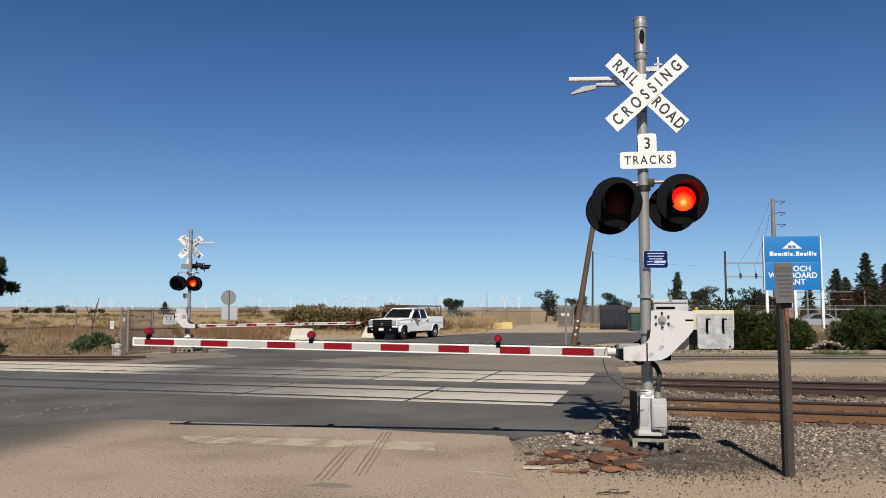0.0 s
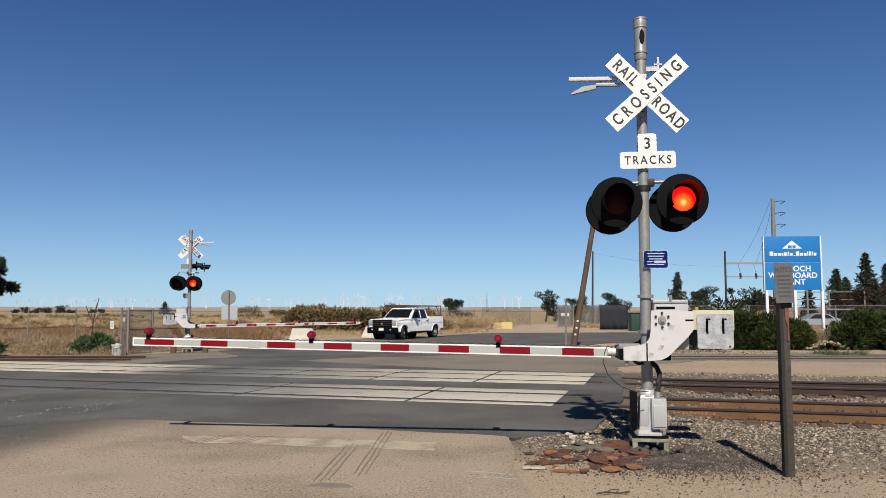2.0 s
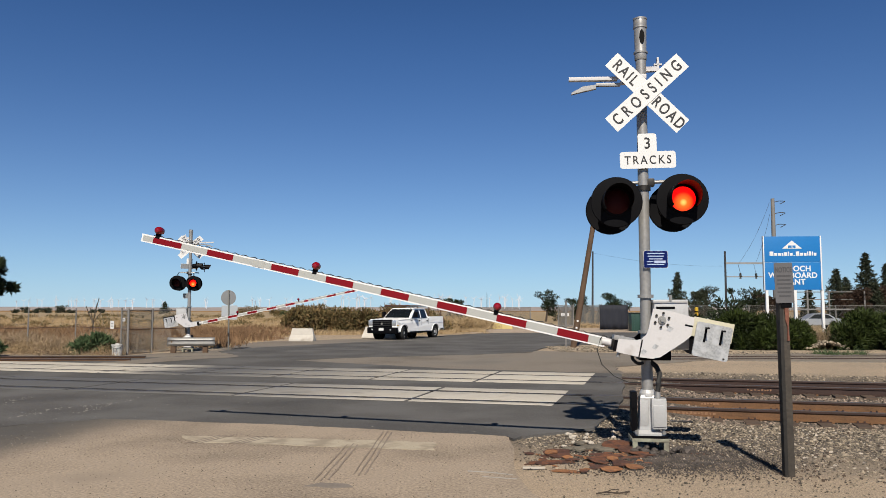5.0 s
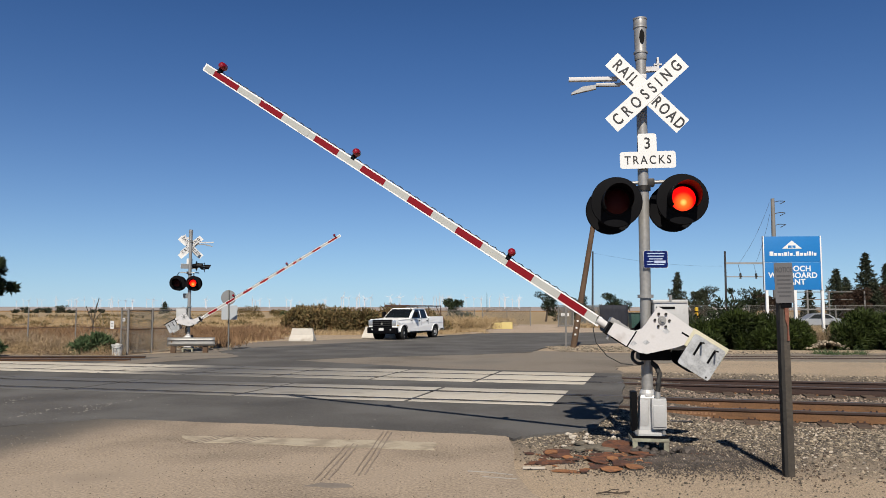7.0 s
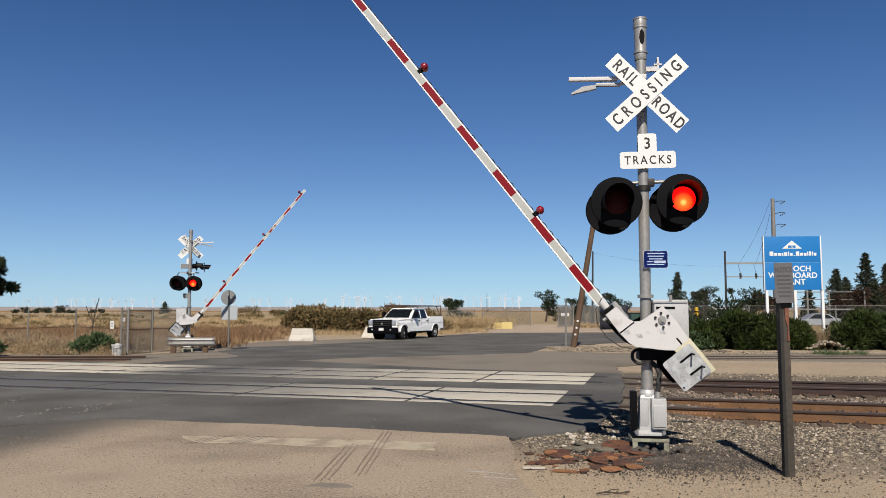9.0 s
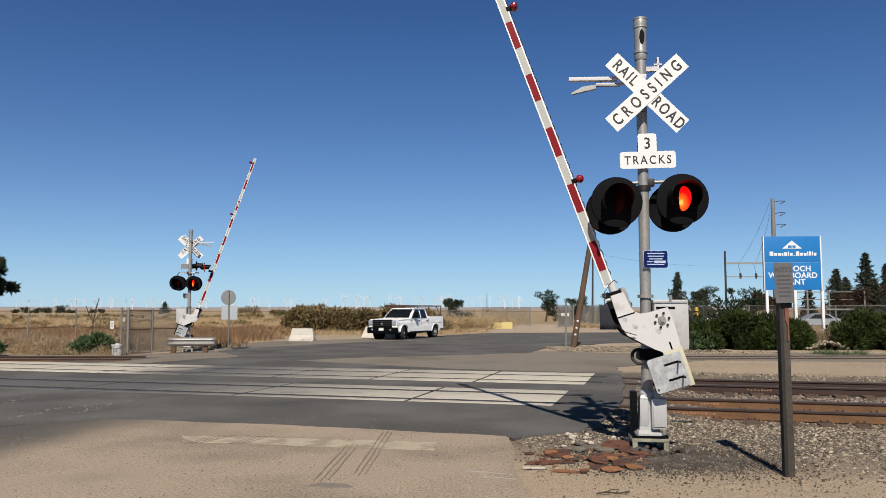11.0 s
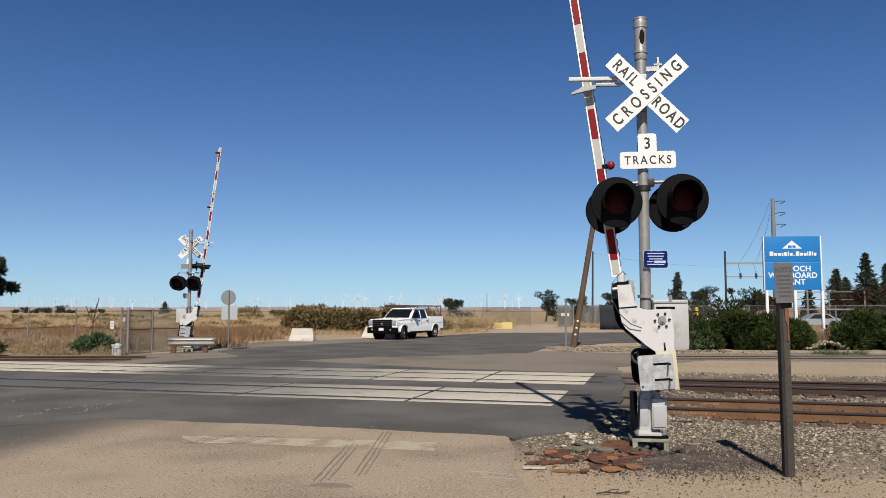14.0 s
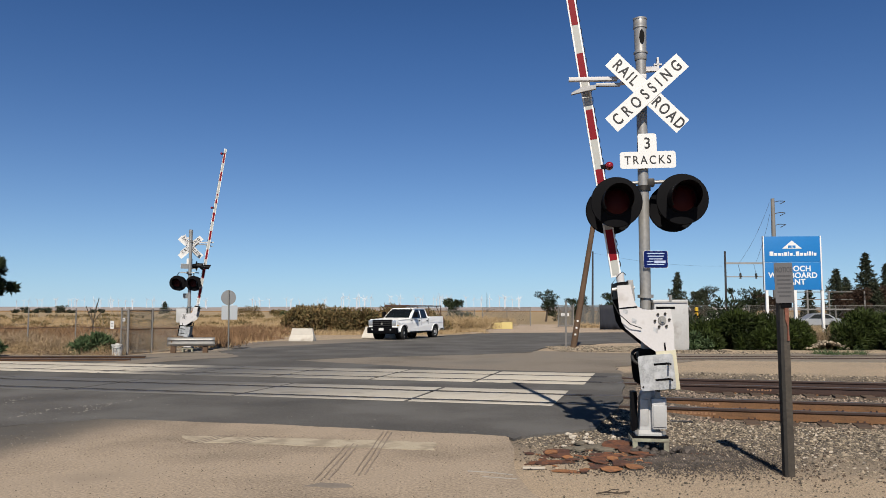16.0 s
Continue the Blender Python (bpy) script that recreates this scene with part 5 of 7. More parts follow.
def guardrail():
    t = thing("guardrail", "short galvanised guardrail before the far signal", "guardrail", pose(-10.2, 31.9, -0.07, 0, 0, 8))
    bm = bmesh.new()
    pr = [(0.0, 0.62), (-0.05, 0.58), (-0.08, 0.53), (-0.02, 0.47), (-0.02, 0.43), (-0.08, 0.37), (-0.05, 0.31), (0.0, 0.28)]
    rows = []
    for k in range(15):
        x = -0.95 + 1.9 * k / 14
        y = 0.16 * max(0, -0.5 - x) * 4 + 0.10 * max(0, x - 0.7) * 4
        rows.append([bm.verts.new((x, p + y * y * 2, q + 0.06)) for p, q in pr])
    for a, b in zip(rows, rows[1:]):
        for i in range(len(pr) - 1):
            bm.faces.new((a[i], b[i], b[i + 1], a[i + 1]))
    ob = part("beam", bm, M["galv"], t, "galvanised corrugated beam")
    mod = ob.modifiers.new("thick", "SOLIDIFY")
    mod.thickness = 0.006
    for x in (-0.7, 0.55):
        part("post", quick(box, (x - 0.1, 0.02, -0.05), (x + 0.1, 0.22, 0.62), None, 0.01), M["polewood"], t, "timber post")


guardrail()


# ---- fences ----
def mesh_panel(w, h, step=0.075, r=0.004):
    """Woven wire of a chain-link panel: crossing diagonals."""
    vs, fs = [], []

    def bar(x0, z0, x1, z1, y):
        n = Vector((-(z1 - z0), 0, x1 - x0)).normalized() * r
        k = len(vs)
        for dx in (n, -n):
            vs.append((x0 + dx.x, y, z0 + dx.z))
            vs.append((x1 + dx.x, y, z1 + dx.z))
        vs.append((x0, y - 2 * r, z0))
        vs.append((x1, y - 2 * r, z1))
        fs.extend([(k, k + 1, k + 5, k + 4), (k + 4, k + 5, k + 3, k + 2), (k + 2, k + 3, k + 1, k)])
    c = -h
    while c < w:
        x0, x1 = max(0, c), min(w, c + h)
        bar(x0, x0 - c, x1, x1 - c, 0)
        bar(x0, h - (x0 - c), x1, h - (x1 - c), 2 * r)
        c += step
    return vs, fs


def fence_run(name, label, pts, h, wires, top_rail=True, post_r=0.03, step=0.075, r=0.004, mesh_mat="fencewire", group="fences"):
    p0 = Vector((*pts[0], 0))
    t = thing(name, label, "fence", pose(*p0), group)
    for i, p in enumerate(pts):
        q = Vector((*p, 0)) - p0
        part("post", quick(rod, q + Vector((0, 0, -0.1)), q + Vector((0, 0, h + 0.06)), post_r, None, 10), M["greypole"], t, "grey steel post")
        if i + 1 < len(pts):
            e = Vector((*pts[i + 1], 0)) - p0
            if top_rail:
                part("top_rail", quick(rod, q + Vector((0, 0, h)), e + Vector((0, 0, h)), 0.02, None, 8), M["greypole"], t)
            if wires:
                part("rail", quick(rod, q + Vector((0, 0, h * 0.55)), e + Vector((0, 0, h * 0.55)), 0.014, None, 6), M["rackrust"], t)
            d = e - q
            vs, fs = mesh_panel(d.length, h - 0.04, step, r)
            me = bpy.data.meshes.new("wire_mesh")
            me.from_pydata(vs, [], fs)
            me.materials.append(M[mesh_mat])
            o = new("wire_mesh", me)
            o.parent = t
            o.matrix_basis = Matrix.Translation(q + Vector((0, 0, 0.02))) @ pose(0, 0, 0, 0, 0, math.degrees(math.atan2(d.y, d.x)))
            o["label"] = "woven grey wire mesh"
    return t


fence_run("chain_link_fence", "grey chain-link fence with steel posts along the field", [(-12.36, 30.9), (-12.05, 32.6), (-11.2, 34.4)], 1.72, True, True, 0.045, 0.075, 0.0042)
fence_run("chain_link_fence", "open chain-link gate folded against its post", [(-12.95, 31.7), (-12.42, 31.0)], 1.70, True, True, 0.03, 0.075, 0.0028)
fence_run("wire_fence", "old sagging wire fence in dry grass", [(-24.5, 33.6), (-17.4, 33.0), (-16.9, 36.2), (-13.0, 31.8)], 1.75, True, False, 0.03, 0.7, 0.003)
far_line = [(4.6, 92), (7.4, 91), (10.0, 90)]
fence_run("chain_link_fence", "far chain-link fence beside the gate", far_line, 2.1, False, True, 0.05, 0.16, 0.008)
fence_run("chain_link_fence", "far chain-link fence behind the junipers", [(22, 78), (30, 77), (38, 76), (46, 75), (54, 74), (62, 73)], 2.2, False, True, 0.05, 0.2, 0.008)
fence_run("chain_link_fence", "far chain-link fence beyond the weeds", [(-3.5, 78), (0.5, 80), (3.4, 84)], 1.8, False, True, 0.045, 0.16, 0.007)


def plaque(label, at, w, h):
    t = tagged(part("plaque", quick(plate, round_rect(w, h, 0.012), -0.003, 0.003), M["white"], None, "", at, False), label, "sign")
    for i in range(2):
        part("text_bar", quick(box, (-w * 0.3, -0.005, h * (0.15 - 0.3 * i) - 0.012), (w * 0.3, -0.0032, h * (0.15 - 0.3 * i) + 0.012)), M["greyink"], t)
    return t


plaque("plain white plate wired to the fence", pose(-13.35, 31.75, 1.12, 0, 0, -35), 0.25, 0.33)
plaque("small white plate on the chain-link gate", pose(-12.66, 31.2, 1.34, 0, 0, -40), 0.2, 0.14)


def slat_fence():
    t = thing("slatted_fence", "grey slatted chain-link fence and half-open gate", "fence", pose(12.3, 84.0, 0, 0, 0, -22), "fences")
    me = to_mesh("slat", quick(box, (-0.045, -0.015, 0.06), (0.045, 0.015, 2.25)), M["slat"])
    for k in range(38):
        if 12 < k < 17:
            continue
        o = new("slat", me)
        o.parent, o.matrix_basis = t, pose(0.1 + k * 0.12, 0, 0)
    for x in (0.0, 1.65, 2.1, 4.65):
        part("post", quick(rod, (x, 0, -0.05), (x, 0, 2.45), 0.05, None, 10), M["greypole"], t)
    for x0, x1 in ((0, 1.65), (2.1, 4.65)):
        for z in (0.15, 2.3):
            part("rail", quick(rod, (x0, -0.03, z), (x1, -0.03, z), 0.03, None, 8), M["greypole"], t)
    p = part("sign_plate", quick(box, (0.35, -0.06, 1.15), (1.2, -0.04, 1.45)), M["white"], t, "white plate on the gate")
    for z in (1.22, 1.34):
        part("text_bar", quick(box, (0.45, -0.064, z), (1.1, -0.061, z + 0.05)), M["greyink"], p)


slat_fence()


def screened_bin():
    t = thing("screen_panel", "navy-black screen cloth on a frame", "screen", pose(14.4, 72, -0.02, 0, 0, -3))
    bm = bmesh.new()
    n = 16
    rows = [[bm.verts.new((2.5 * i / n, 0.05 * math.sin(i * 1.7) + 0.03 * math.sin(z * 3 + i), z)) for i in range(n + 1)] for z in (0.05, 0.6, 1.2, 1.8, 2.25)]
    for a, b in zip(rows, rows[1:]):
        for i in range(n):
            bm.faces.new((a[i], a[i + 1], b[i + 1], b[i]))
    o = part("cloth", bm, M["screen"], t, "sagging dark cloth")
    o.modifiers.new("thick", "SOLIDIFY").thickness = 0.02
    for x in (0, 1.25, 2.5):
        part("post", quick(rod, (x, 0.1, 0), (x, 0.1, 2.35), 0.04, None, 8), M["darkpole"], t)
    b = thing("waste_bin", "dark green steel waste bin", "bin", pose(16.5, 66.5, -0.02))
    bm = bmesh.new()
    box(bm, (-0.7, -0.6, -0.02), (0.75, 0.6, 1.5), None, 0.03)
    part("body", bm, M["binGreen"], b)
    part("lid", quick(box, (-0.74, -0.64, 1.5), (0.79, 0.64, 1.58), None, 0.02), M["black"], b)
    for x in (-0.45, 0.0, 0.5):
        part("rib", quick(box, (x - 0.04, -0.64, 0.1), (x + 0.04, -0.59, 1.48)), M["binGreen"], b)


screened_bin()


def yellow_blocks():
    for x, y, w, h, rz in ((6.1, 75.0, 1.05, 0.66, -6), (5.15, 76.2, 0.8, 0.6, 10)):
        bm = bmesh.new()
        box(bm, (-w / 2, -0.35, 0), (w / 2, 0.35, h), None, 0.03)
        t = thing("concrete_block", "faded yellow concrete block by the lot entrance", "concrete block", pose(x, y, -0.03, 0, 0, rz), "yellow blocks")
        b = part("block", bm, M["yellow"], t)
        part("lifting_eye", quick(tube, [(-0.06, 0, h - 0.01), (-0.05, 0, h + 0.06), (0.05, 0, h + 0.06), (0.06, 0, h - 0.01)], 0.012, 6), M["bolt"], b)


yellow_blocks()


def sedan(at, label, material, van=False):
    t = thing("parked_car" if not van else "parked_van", label, "car" if not van else "van", at, "parked vehicles")
    side = [(-2.3, 0.35), (-1.75, 0.32)] + [(x, z - 0.06) for x, z in arch(-1.35, 0.36, 7)[::-1]] + [(1.0, 0.30)] + [(x, z - 0.06) for x, z in arch(1.4, 0.36, 7)[::-1]] + [(2.3, 0.35), (2.35, 0.62), (2.2, 0.78), (1.1, 0.95), (-1.9, 0.98), (-2.35, 0.9)]
    bm = bmesh.new()
    plate(bm, side, -0.88, 0.88)
    b = part("body", bm, material, t, "", None, False)
    m = b.modifiers.new("edge", "BEVEL")
    m.width, m.segments, m.limit_method = 0.05, 2, "ANGLE"
    top = 1.46 if not van else 2.0
    roof = [(1.15, 0.94), (0.35, top - 0.04), (-0.3, top), (-1.05, top - 0.08), (-1.75, 0.97)]
    bm = bmesh.new()
    plate(bm, roof, -0.70, 0.70)
    part("roof", bm, material, t, "", None, False)
    for s in (1, -1):
        bm = bmesh.new()
        plate(bm, [(0.95, 0.97), (0.33, top - 0.10), (-0.28, top - 0.07), (-0.30, 0.97)], s * 0.70, s * 0.715)
        part("side_window", bm, M["glass"], t, "dark window", None, False)
        bm = bmesh.new()
        plate(bm, [(-0.36, 0.97), (-0.34, top - 0.07), (-0.95, top - 0.14), (-1.5, 0.98)], s * 0.70, s * 0.715)
        part("side_window", bm, M["glass"], t, "dark window", None, False)
        for x in (1.4, -1.35):
            part("wheel", quick(lathe, [(0.0, 0.02), (0.2, 0.03), (0.22, 0.1), (0.31, 0.1), (0.32, 0.0), (0.31, -0.1), (0.0, -0.1)], 20, pose(x, s * 0.78, 0.32, -90 * s)), M["tyre"], t)
    return t


sedan(pose(35.7, 75.5, 0.0, 0, 0, 182), "silver parked sedan behind the junipers", M["silverpaint"])
sedan(pose(31.5, 88.0, 0.0, 0, 0, 165), "white parked van beyond the fence", M["whitepaint"], True)


def bollard():
    t = thing("bollard", "tall yellow marker post with dark bands", "bollard", pose(19.36, 60.0, -0.02))
    part("tube", quick(rod, (0, 0, 0), (0, 0, 1.92), 0.13, None, 14), M["safety"], t)
    for z in (1.25, 1.6):
        part("band", quick(rod, (0, 0, z), (0, 0, z + 0.1), 0.135, None, 14), M["black"], t)
    part("cap", quick(lathe, [(0.13, 1.92), (0.09, 1.98), (0.0, 2.0)], 14), M["safety"], t)


bollard()
# ---- plants ----
def juniper(at, lumps, n, seed, label):
    t = thing("juniper_bush", label, "bush", at, "juniper bushes")
    rnd = random.Random(seed)
    bm = bmesh.new()
    for k in range(7):
        a = rnd.uniform(0, 6.28)
        tube(bm, [(0.2 * math.cos(a), 0.1 * math.sin(a), 0), (0.6 * math.cos(a), 0.4 * math.sin(a), 0.5), (0.9 * math.cos(a), 0.5 * math.sin(a), 0.7)], 0.03, 6)
    part("stems", bm, M["bark"], t)
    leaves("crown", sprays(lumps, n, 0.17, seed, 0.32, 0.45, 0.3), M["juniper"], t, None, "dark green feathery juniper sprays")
    return t


def lumpy(w, dep, h, count, seed, low=0.35):
    rnd = random.Random(seed)
    out = []
    for k in range(count):
        x = (-0.5 + ((k * 7) % count + rnd.random()) / count) * w * 0.9
        y = rnd.uniform(-dep / 2, dep / 2) * 0.8
        e = 1 - 0.68 * (2 * x / w) ** 2
        z = rnd.uniform(low * 0.5, 0.72) * h * e
        r = rnd.uniform(0.35, 0.62) * min(h, w) * 0.55
        out.append(((x, y, max(z, r * 0.5)), (r * 1.25, r, min(r, 0.8 * h))))
    return out


juniper(pose(13.7, 35.4, -0.03), lumpy(5.4, 2.4, 1.75, 44, 11), 60000, 1, "wide dark green juniper bush beside the siding")
juniper(pose(15.6, 35.6, -0.03), lumpy(2.4, 1.8, 1.35, 18, 15), 20000, 4, "low dark green juniper bush beside the siding")
juniper(pose(20.2, 35.2, -0.03), lumpy(6.0, 2.4, 1.95, 44, 12), 60000, 2, "broad dark green juniper bush by the gravel bank")


def shrub(at, lumps, n, size, material, label, seed, name="shrub", group="shrubs", slim=0.5, stems=6, tall=1.0):
    t = thing(name, label, "shrub", at, group)
    rnd = random.Random(seed)
    bm = bmesh.new()
    for k in range(stems):
        c, r = lumps[rnd.randrange(len(lumps))]
        tube(bm, [(c[0] * 0.5, c[1] * 0.5, 0), (c[0] * 0.8, c[1] * 0.8, c[2] * 0.6), (c[0] + rnd.uniform(-0.2, 0.2), c[1], c[2] + r[2] * tall)], 0.018, 5)
    part("stems", bm, M["bark"], t)
    leaves("crown", sprays(lumps, n, size, seed, slim, 0.4, 0.25), material, t)
    return t


shrub(pose(10.95, 34.2, -0.03), lumpy(1.0, 0.7, 0.8, 6, 3), 2200, 0.13, M["sage"], "small grey-green shrub before the juniper", 5)
shrub(pose(13.4, 37.4, -0.03), lumpy(3.0, 1.2, 2.5, 14, 8), 5000, 0.20, M["broadleaf"], "loose leafy bush behind the juniper", 6)
shrub(pose(-13.95, 31.2, -0.03), lumpy(1.35, 0.9, 0.95, 9, 4), 3400, 0.16, M["sage"], "green shrub among dry weeds by the fence", 7)
shrub(pose(-16.9, 29.3, -0.03), lumpy(1.2, 1.0, 1.0, 6, 5), 1800, 0.16, M["sage"], "green weed clump beside the siding", 8)
hx = 0
for x, y, w, h in ((-11.0, 61.5, 2.0, 1.8), (-9.0, 61.0, 3.0, 2.05), (-6.5, 60.5, 3.2, 2.15), (-4.0, 60.8, 3.0, 2.1), (-1.7, 63.0, 3.2, 1.8), (-12.2, 70, 2.6, 2.1)):
    hx += 1
    shrub(pose(x, y, -0.03), lumpy(w * 1.25, 1.6, h * 1.14, 13, 20 + hx), 5600, 0.19, M["scrub"], "brown and olive hedge shrub at the field edge", 30 + hx, "hedge_shrub", "hedge shrubs", 0.6, 16, 1.25)
for k, (x, y, w, h) in enumerate(((-58.0, 310, 12, 4.2), (-65.5, 312, 7, 3.4), (-12.0, 100, 5, 2.2), (-76.5, 310, 10, 4.4), (3.5, 112, 3, 1.4))):
    shrub(pose(x, y, -0.03), lumpy(w, 2.0, h, 10, 60 + k), 2600, 0.3, M["scrub"] if k % 2 else M["sage"], "distant olive scrub in the dry field", 70 + k, "scrub_bush", "field scrub", 0.6, 6)


def conifer(at, h, r, seed, label, material="conifer", bare=0.12):
    """A tapering trunk with tiers of drooping boughs."""
    t = thing("conifer", label, "tree", at, "conifers")
    part("trunk", quick(rod, (0, 0, -0.2), (0, 0, h * 0.97), 0.02 * h, 0.02, 10), M["bark"], t)
    rng = np.random.default_rng(seed)
    vs, bm = [], bmesh.new()
    tiers = int(h * 3.4)
    for i in range(tiers):
        k = bare + (1 - bare) * i / tiers
        z = h * k
        reach = r * 1.05 * (1 - k) ** 0.85 * rng.uniform(0.55, 1.2) + 0.06
        for b in range(9):
            a = rng.uniform(0, 6.283)
            ln = reach * rng.uniform(0.55, 1.15)
            tip = np.array([math.cos(a) * ln, math.sin(a) * ln, z + ln * rng.uniform(-0.35, 0.10)])
            root = np.array([0, 0, z])
            n = int(8 + 16 * ln)
            f = rng.random(n) ** 0.6
            p = root + (tip - root) * f[:, None] + rng.normal(size=(n, 3)) * 0.10 * (0.5 + ln * 0.3)
            d = (tip - root) / (np.linalg.norm(tip - root) + 1e-6) * 0.7 + rng.normal(size=(n, 3)) * 0.6
            d /= np.linalg.norm(d, axis=1)[:, None]
            s = np.cross(d, rng.normal(size=(n, 3)))
            s /= np.linalg.norm(s, axis=1)[:, None]
            L = 0.30 * (0.6 + rng.random(n))[:, None]
            vs.append(np.stack([p - s * L * 0.2, p + s * L * 0.2, p + d * L], 1).reshape(-1, 3))
    v = np.concatenate(vs)
    if len(bm.verts):
        part("branches", bm, M["bark"], t)
    else:
        bm.free()
    leaves("crown", (v, np.arange(len(v)).reshape(-1, 3)), M[material], t)
    return t


def broad_tree(at, h, w, seed, label, material="broadleaf", n=4200, lean=0.0, group="far trees", size=0.34, low=0.30):
    """A forked trunk with limbs and an uneven crown of leaf clumps."""
    t = thing("tree", label, "tree", at, group)
    rnd = random.Random(seed)
    part("trunk", quick(rod, (0, 0, -0.2), (lean * 0.4, 0, h * 0.5), 0.035 * h, 0.022 * h, 10), M["bark"], t)
    bm = bmesh.new()
    lumps = []
    for k in range(19):
        a = rnd.uniform(0, 6.283)
        rr = rnd.uniform(0.05, 0.46) * w
        c = (lean * rnd.uniform(0.5, 1.0) + math.cos(a) * rr, math.sin(a) * rr, h * rnd.uniform(low, 0.90))
        s = rnd.uniform(0.07, 0.16) * w
        lumps.append((c, (s * 1.15, s, s * 0.85)))
        tube(bm, [(lean * 0.35, 0, h * 0.36), ((lean * 0.4 + c[0]) / 2, c[1] / 2, (h * 0.45 + c[2]) / 2), c], 0.010 * h, 5)
    part("limbs", bm, M["bark"], t)
    leaves("crown", sprays(lumps, n, size, seed, 0.55, 0.1, 0.2), M[material], t)
    return t


for k, (x, y, h, r) in enumerate(((59.4, 110, 10.0, 3.0), (55.2, 110, 7.7, 2.3), (59.6, 116, 6.8, 2.0), (63.5, 112, 8.6, 2.8), (35.9, 120, 7.7, 2.1), (52.2, 112, 5.0, 1.9), (57.3, 104, 5.6, 2.2))):
    conifer(pose(x, y, -0.03), h, r, 80 + k, "dark conifer beyond the plant fence" if h > 6 else "small dark conifer beyond the plant fence")
for k, (x, y, h, w, lean, mt) in enumerate(((17.0, 130, 5.4, 5.0, 1.0, "broadleaf"), (22.3, 131, 4.6, 4.2, 0.4, "broadleaf"), (26.6, 122, 4.6, 4.4, 0.5, "broadleaf"), (38.2, 121, 5.2, 4.2, 1.0, "conifer"), (41.2, 124, 5.9, 4.6, 1.0, "conifer"),
                                            (41.6, 112, 5.2, 4.0, 0.6, "broadleaf"), (45.6, 116, 5.2, 4.6, 0.6, "broadleaf"), (48.6, 118, 4.8, 5.0, 0.3, "browntree"), (61.5, 106, 5.4, 6.6, 0.2, "browntree"), (57.5, 105, 4.9, 6.4, 0.2, "browntree"), (54.0, 104, 4.3, 5.6, 0.2, "browntree"), (65.0, 106, 5.2, 6.6, 0.2, "browntree"), (59.5, 107, 5.4, 5.6, 0.2, "browntree"),
                                            (1.7, 111, 3.4, 4.4, 0.3, "broadleaf"), (36.2, 112, 3.4, 4.4, 0.2, "conifer"))):
    broad_tree(pose(x, y, -0.03), h, w, 120 + k, "wind-bent dark tree beyond the fences" if lean > 0.5 else "dark round-crowned tree in the distance", mt, 9000 if mt == "browntree" else 2600, lean, "far trees", 0.24, 0.03)
broad_tree(pose(-52.9, 90, -0.03), 8.4, 7.0, 207, "large dark tree at the field edge", "broadleaf", 9000, 0.6, "", 0.36)
for k, (x, y, h) in enumerate(((-365, 690, 4.2), (-358, 690, 5.4), (-352, 700, 4.6), (-349, 690, 8.0), (-342, 700, 5.0), (-336, 690, 6.4), (-330, 695, 4.4), (-376, 690, 4.0), (-372, 700, 5.0), (-330, 740, 5.0), (-322, 740, 4.2))):
    broad_tree(pose(x, y, -0.03), h * (0.55 + 0.22 * (k % 3)), h * 1.7, 220 + k, "low distant tree on the dry plain", "conifer", 700, 0.6, "plain trees", 0.9, 0.05)


conifer(pose(-177, 500, -0.03), 8.0, 5.0, 99, "small dark windblown conifer on the plain")


def bare_tree():
    t = thing("dead_tree", "small leafless tree in the dry field", "tree", pose(-20.5, 46, -0.03))
    part("trunk", quick(rod, (0, 0, -0.1), (0.05, 0, 1.1), 0.05, 0.04, 8), M["bark"], t)
    bm = bmesh.new()
    for dx, z in ((-0.45, 2.0), (0.2, 2.2), (0.55, 1.8), (-0.2, 1.9), (0.3, 2.5)):
        tube(bm, [(0.04, 0, 1.0), (dx * 0.5, 0.05, (1.0 + z) / 2), (dx, 0.1, z)], 0.022, 5)
    part("limbs", bm, M["bark"], t)


bare_tree()


# ---- grass and weeds ----
def blades(spots, seed, h0, h1, w, lean=0.35, per=9, spread=0.16):
    """Tufts of upright blades at the given places."""
    rng = np.random.default_rng(seed)
    n = len(spots)
    c = np.repeat(np.asarray(spots), per, 0)
    p = c + np.concatenate([rng.normal(size=(n * per, 2)) * spread, np.zeros((n * per, 1))], 1)
    h = np.repeat(rng.uniform(h0, h1, n), per) * rng.uniform(0.5, 1.1, n * per)
    d = np.concatenate([rng.normal(size=(n * per, 2)) * lean, np.ones((n * per, 1))], 1) * h[:, None]
    a = rng.uniform(0, 6.283, n * per)
    s = np.stack([np.cos(a), np.sin(a), np.zeros_like(a)], 1) * w
    v = np.stack([p - s, p + s, p + d], 1).reshape(-1, 3)
    return v, np.arange(len(v)).reshape(-1, 3)


def scatter(n, seed, x0, x1, y0, y1, clump=0.35, keep=None, dens=1.0):
    rng = random.Random(seed)
    out = []
    tries = 0
    while len(out) < n and tries < n * 14:
        tries += 1
        x, y = rng.uniform(x0, x1), y0 + (y1 - y0) * rng.random() ** dens
        if keep and not keep(x, y):
            continue
        if noise.noise(Vector((x * clump, y * clump, seed))) + rng.uniform(-0.35, 0.35) < -0.05:
            continue
        out.append((x, y, -0.04))
    return out


def left_field(x, y):
    """The field to the left of the far road and its shoulder."""
    edge = -12.4 if y < 34 else (-10.6 - (36 - y) * 0.2 if y < 40 else -10.4 + (y - 40) * 0.05)
    return x < edge and y > 29.4 + max(0.0, (-12 - x)) * 0.0


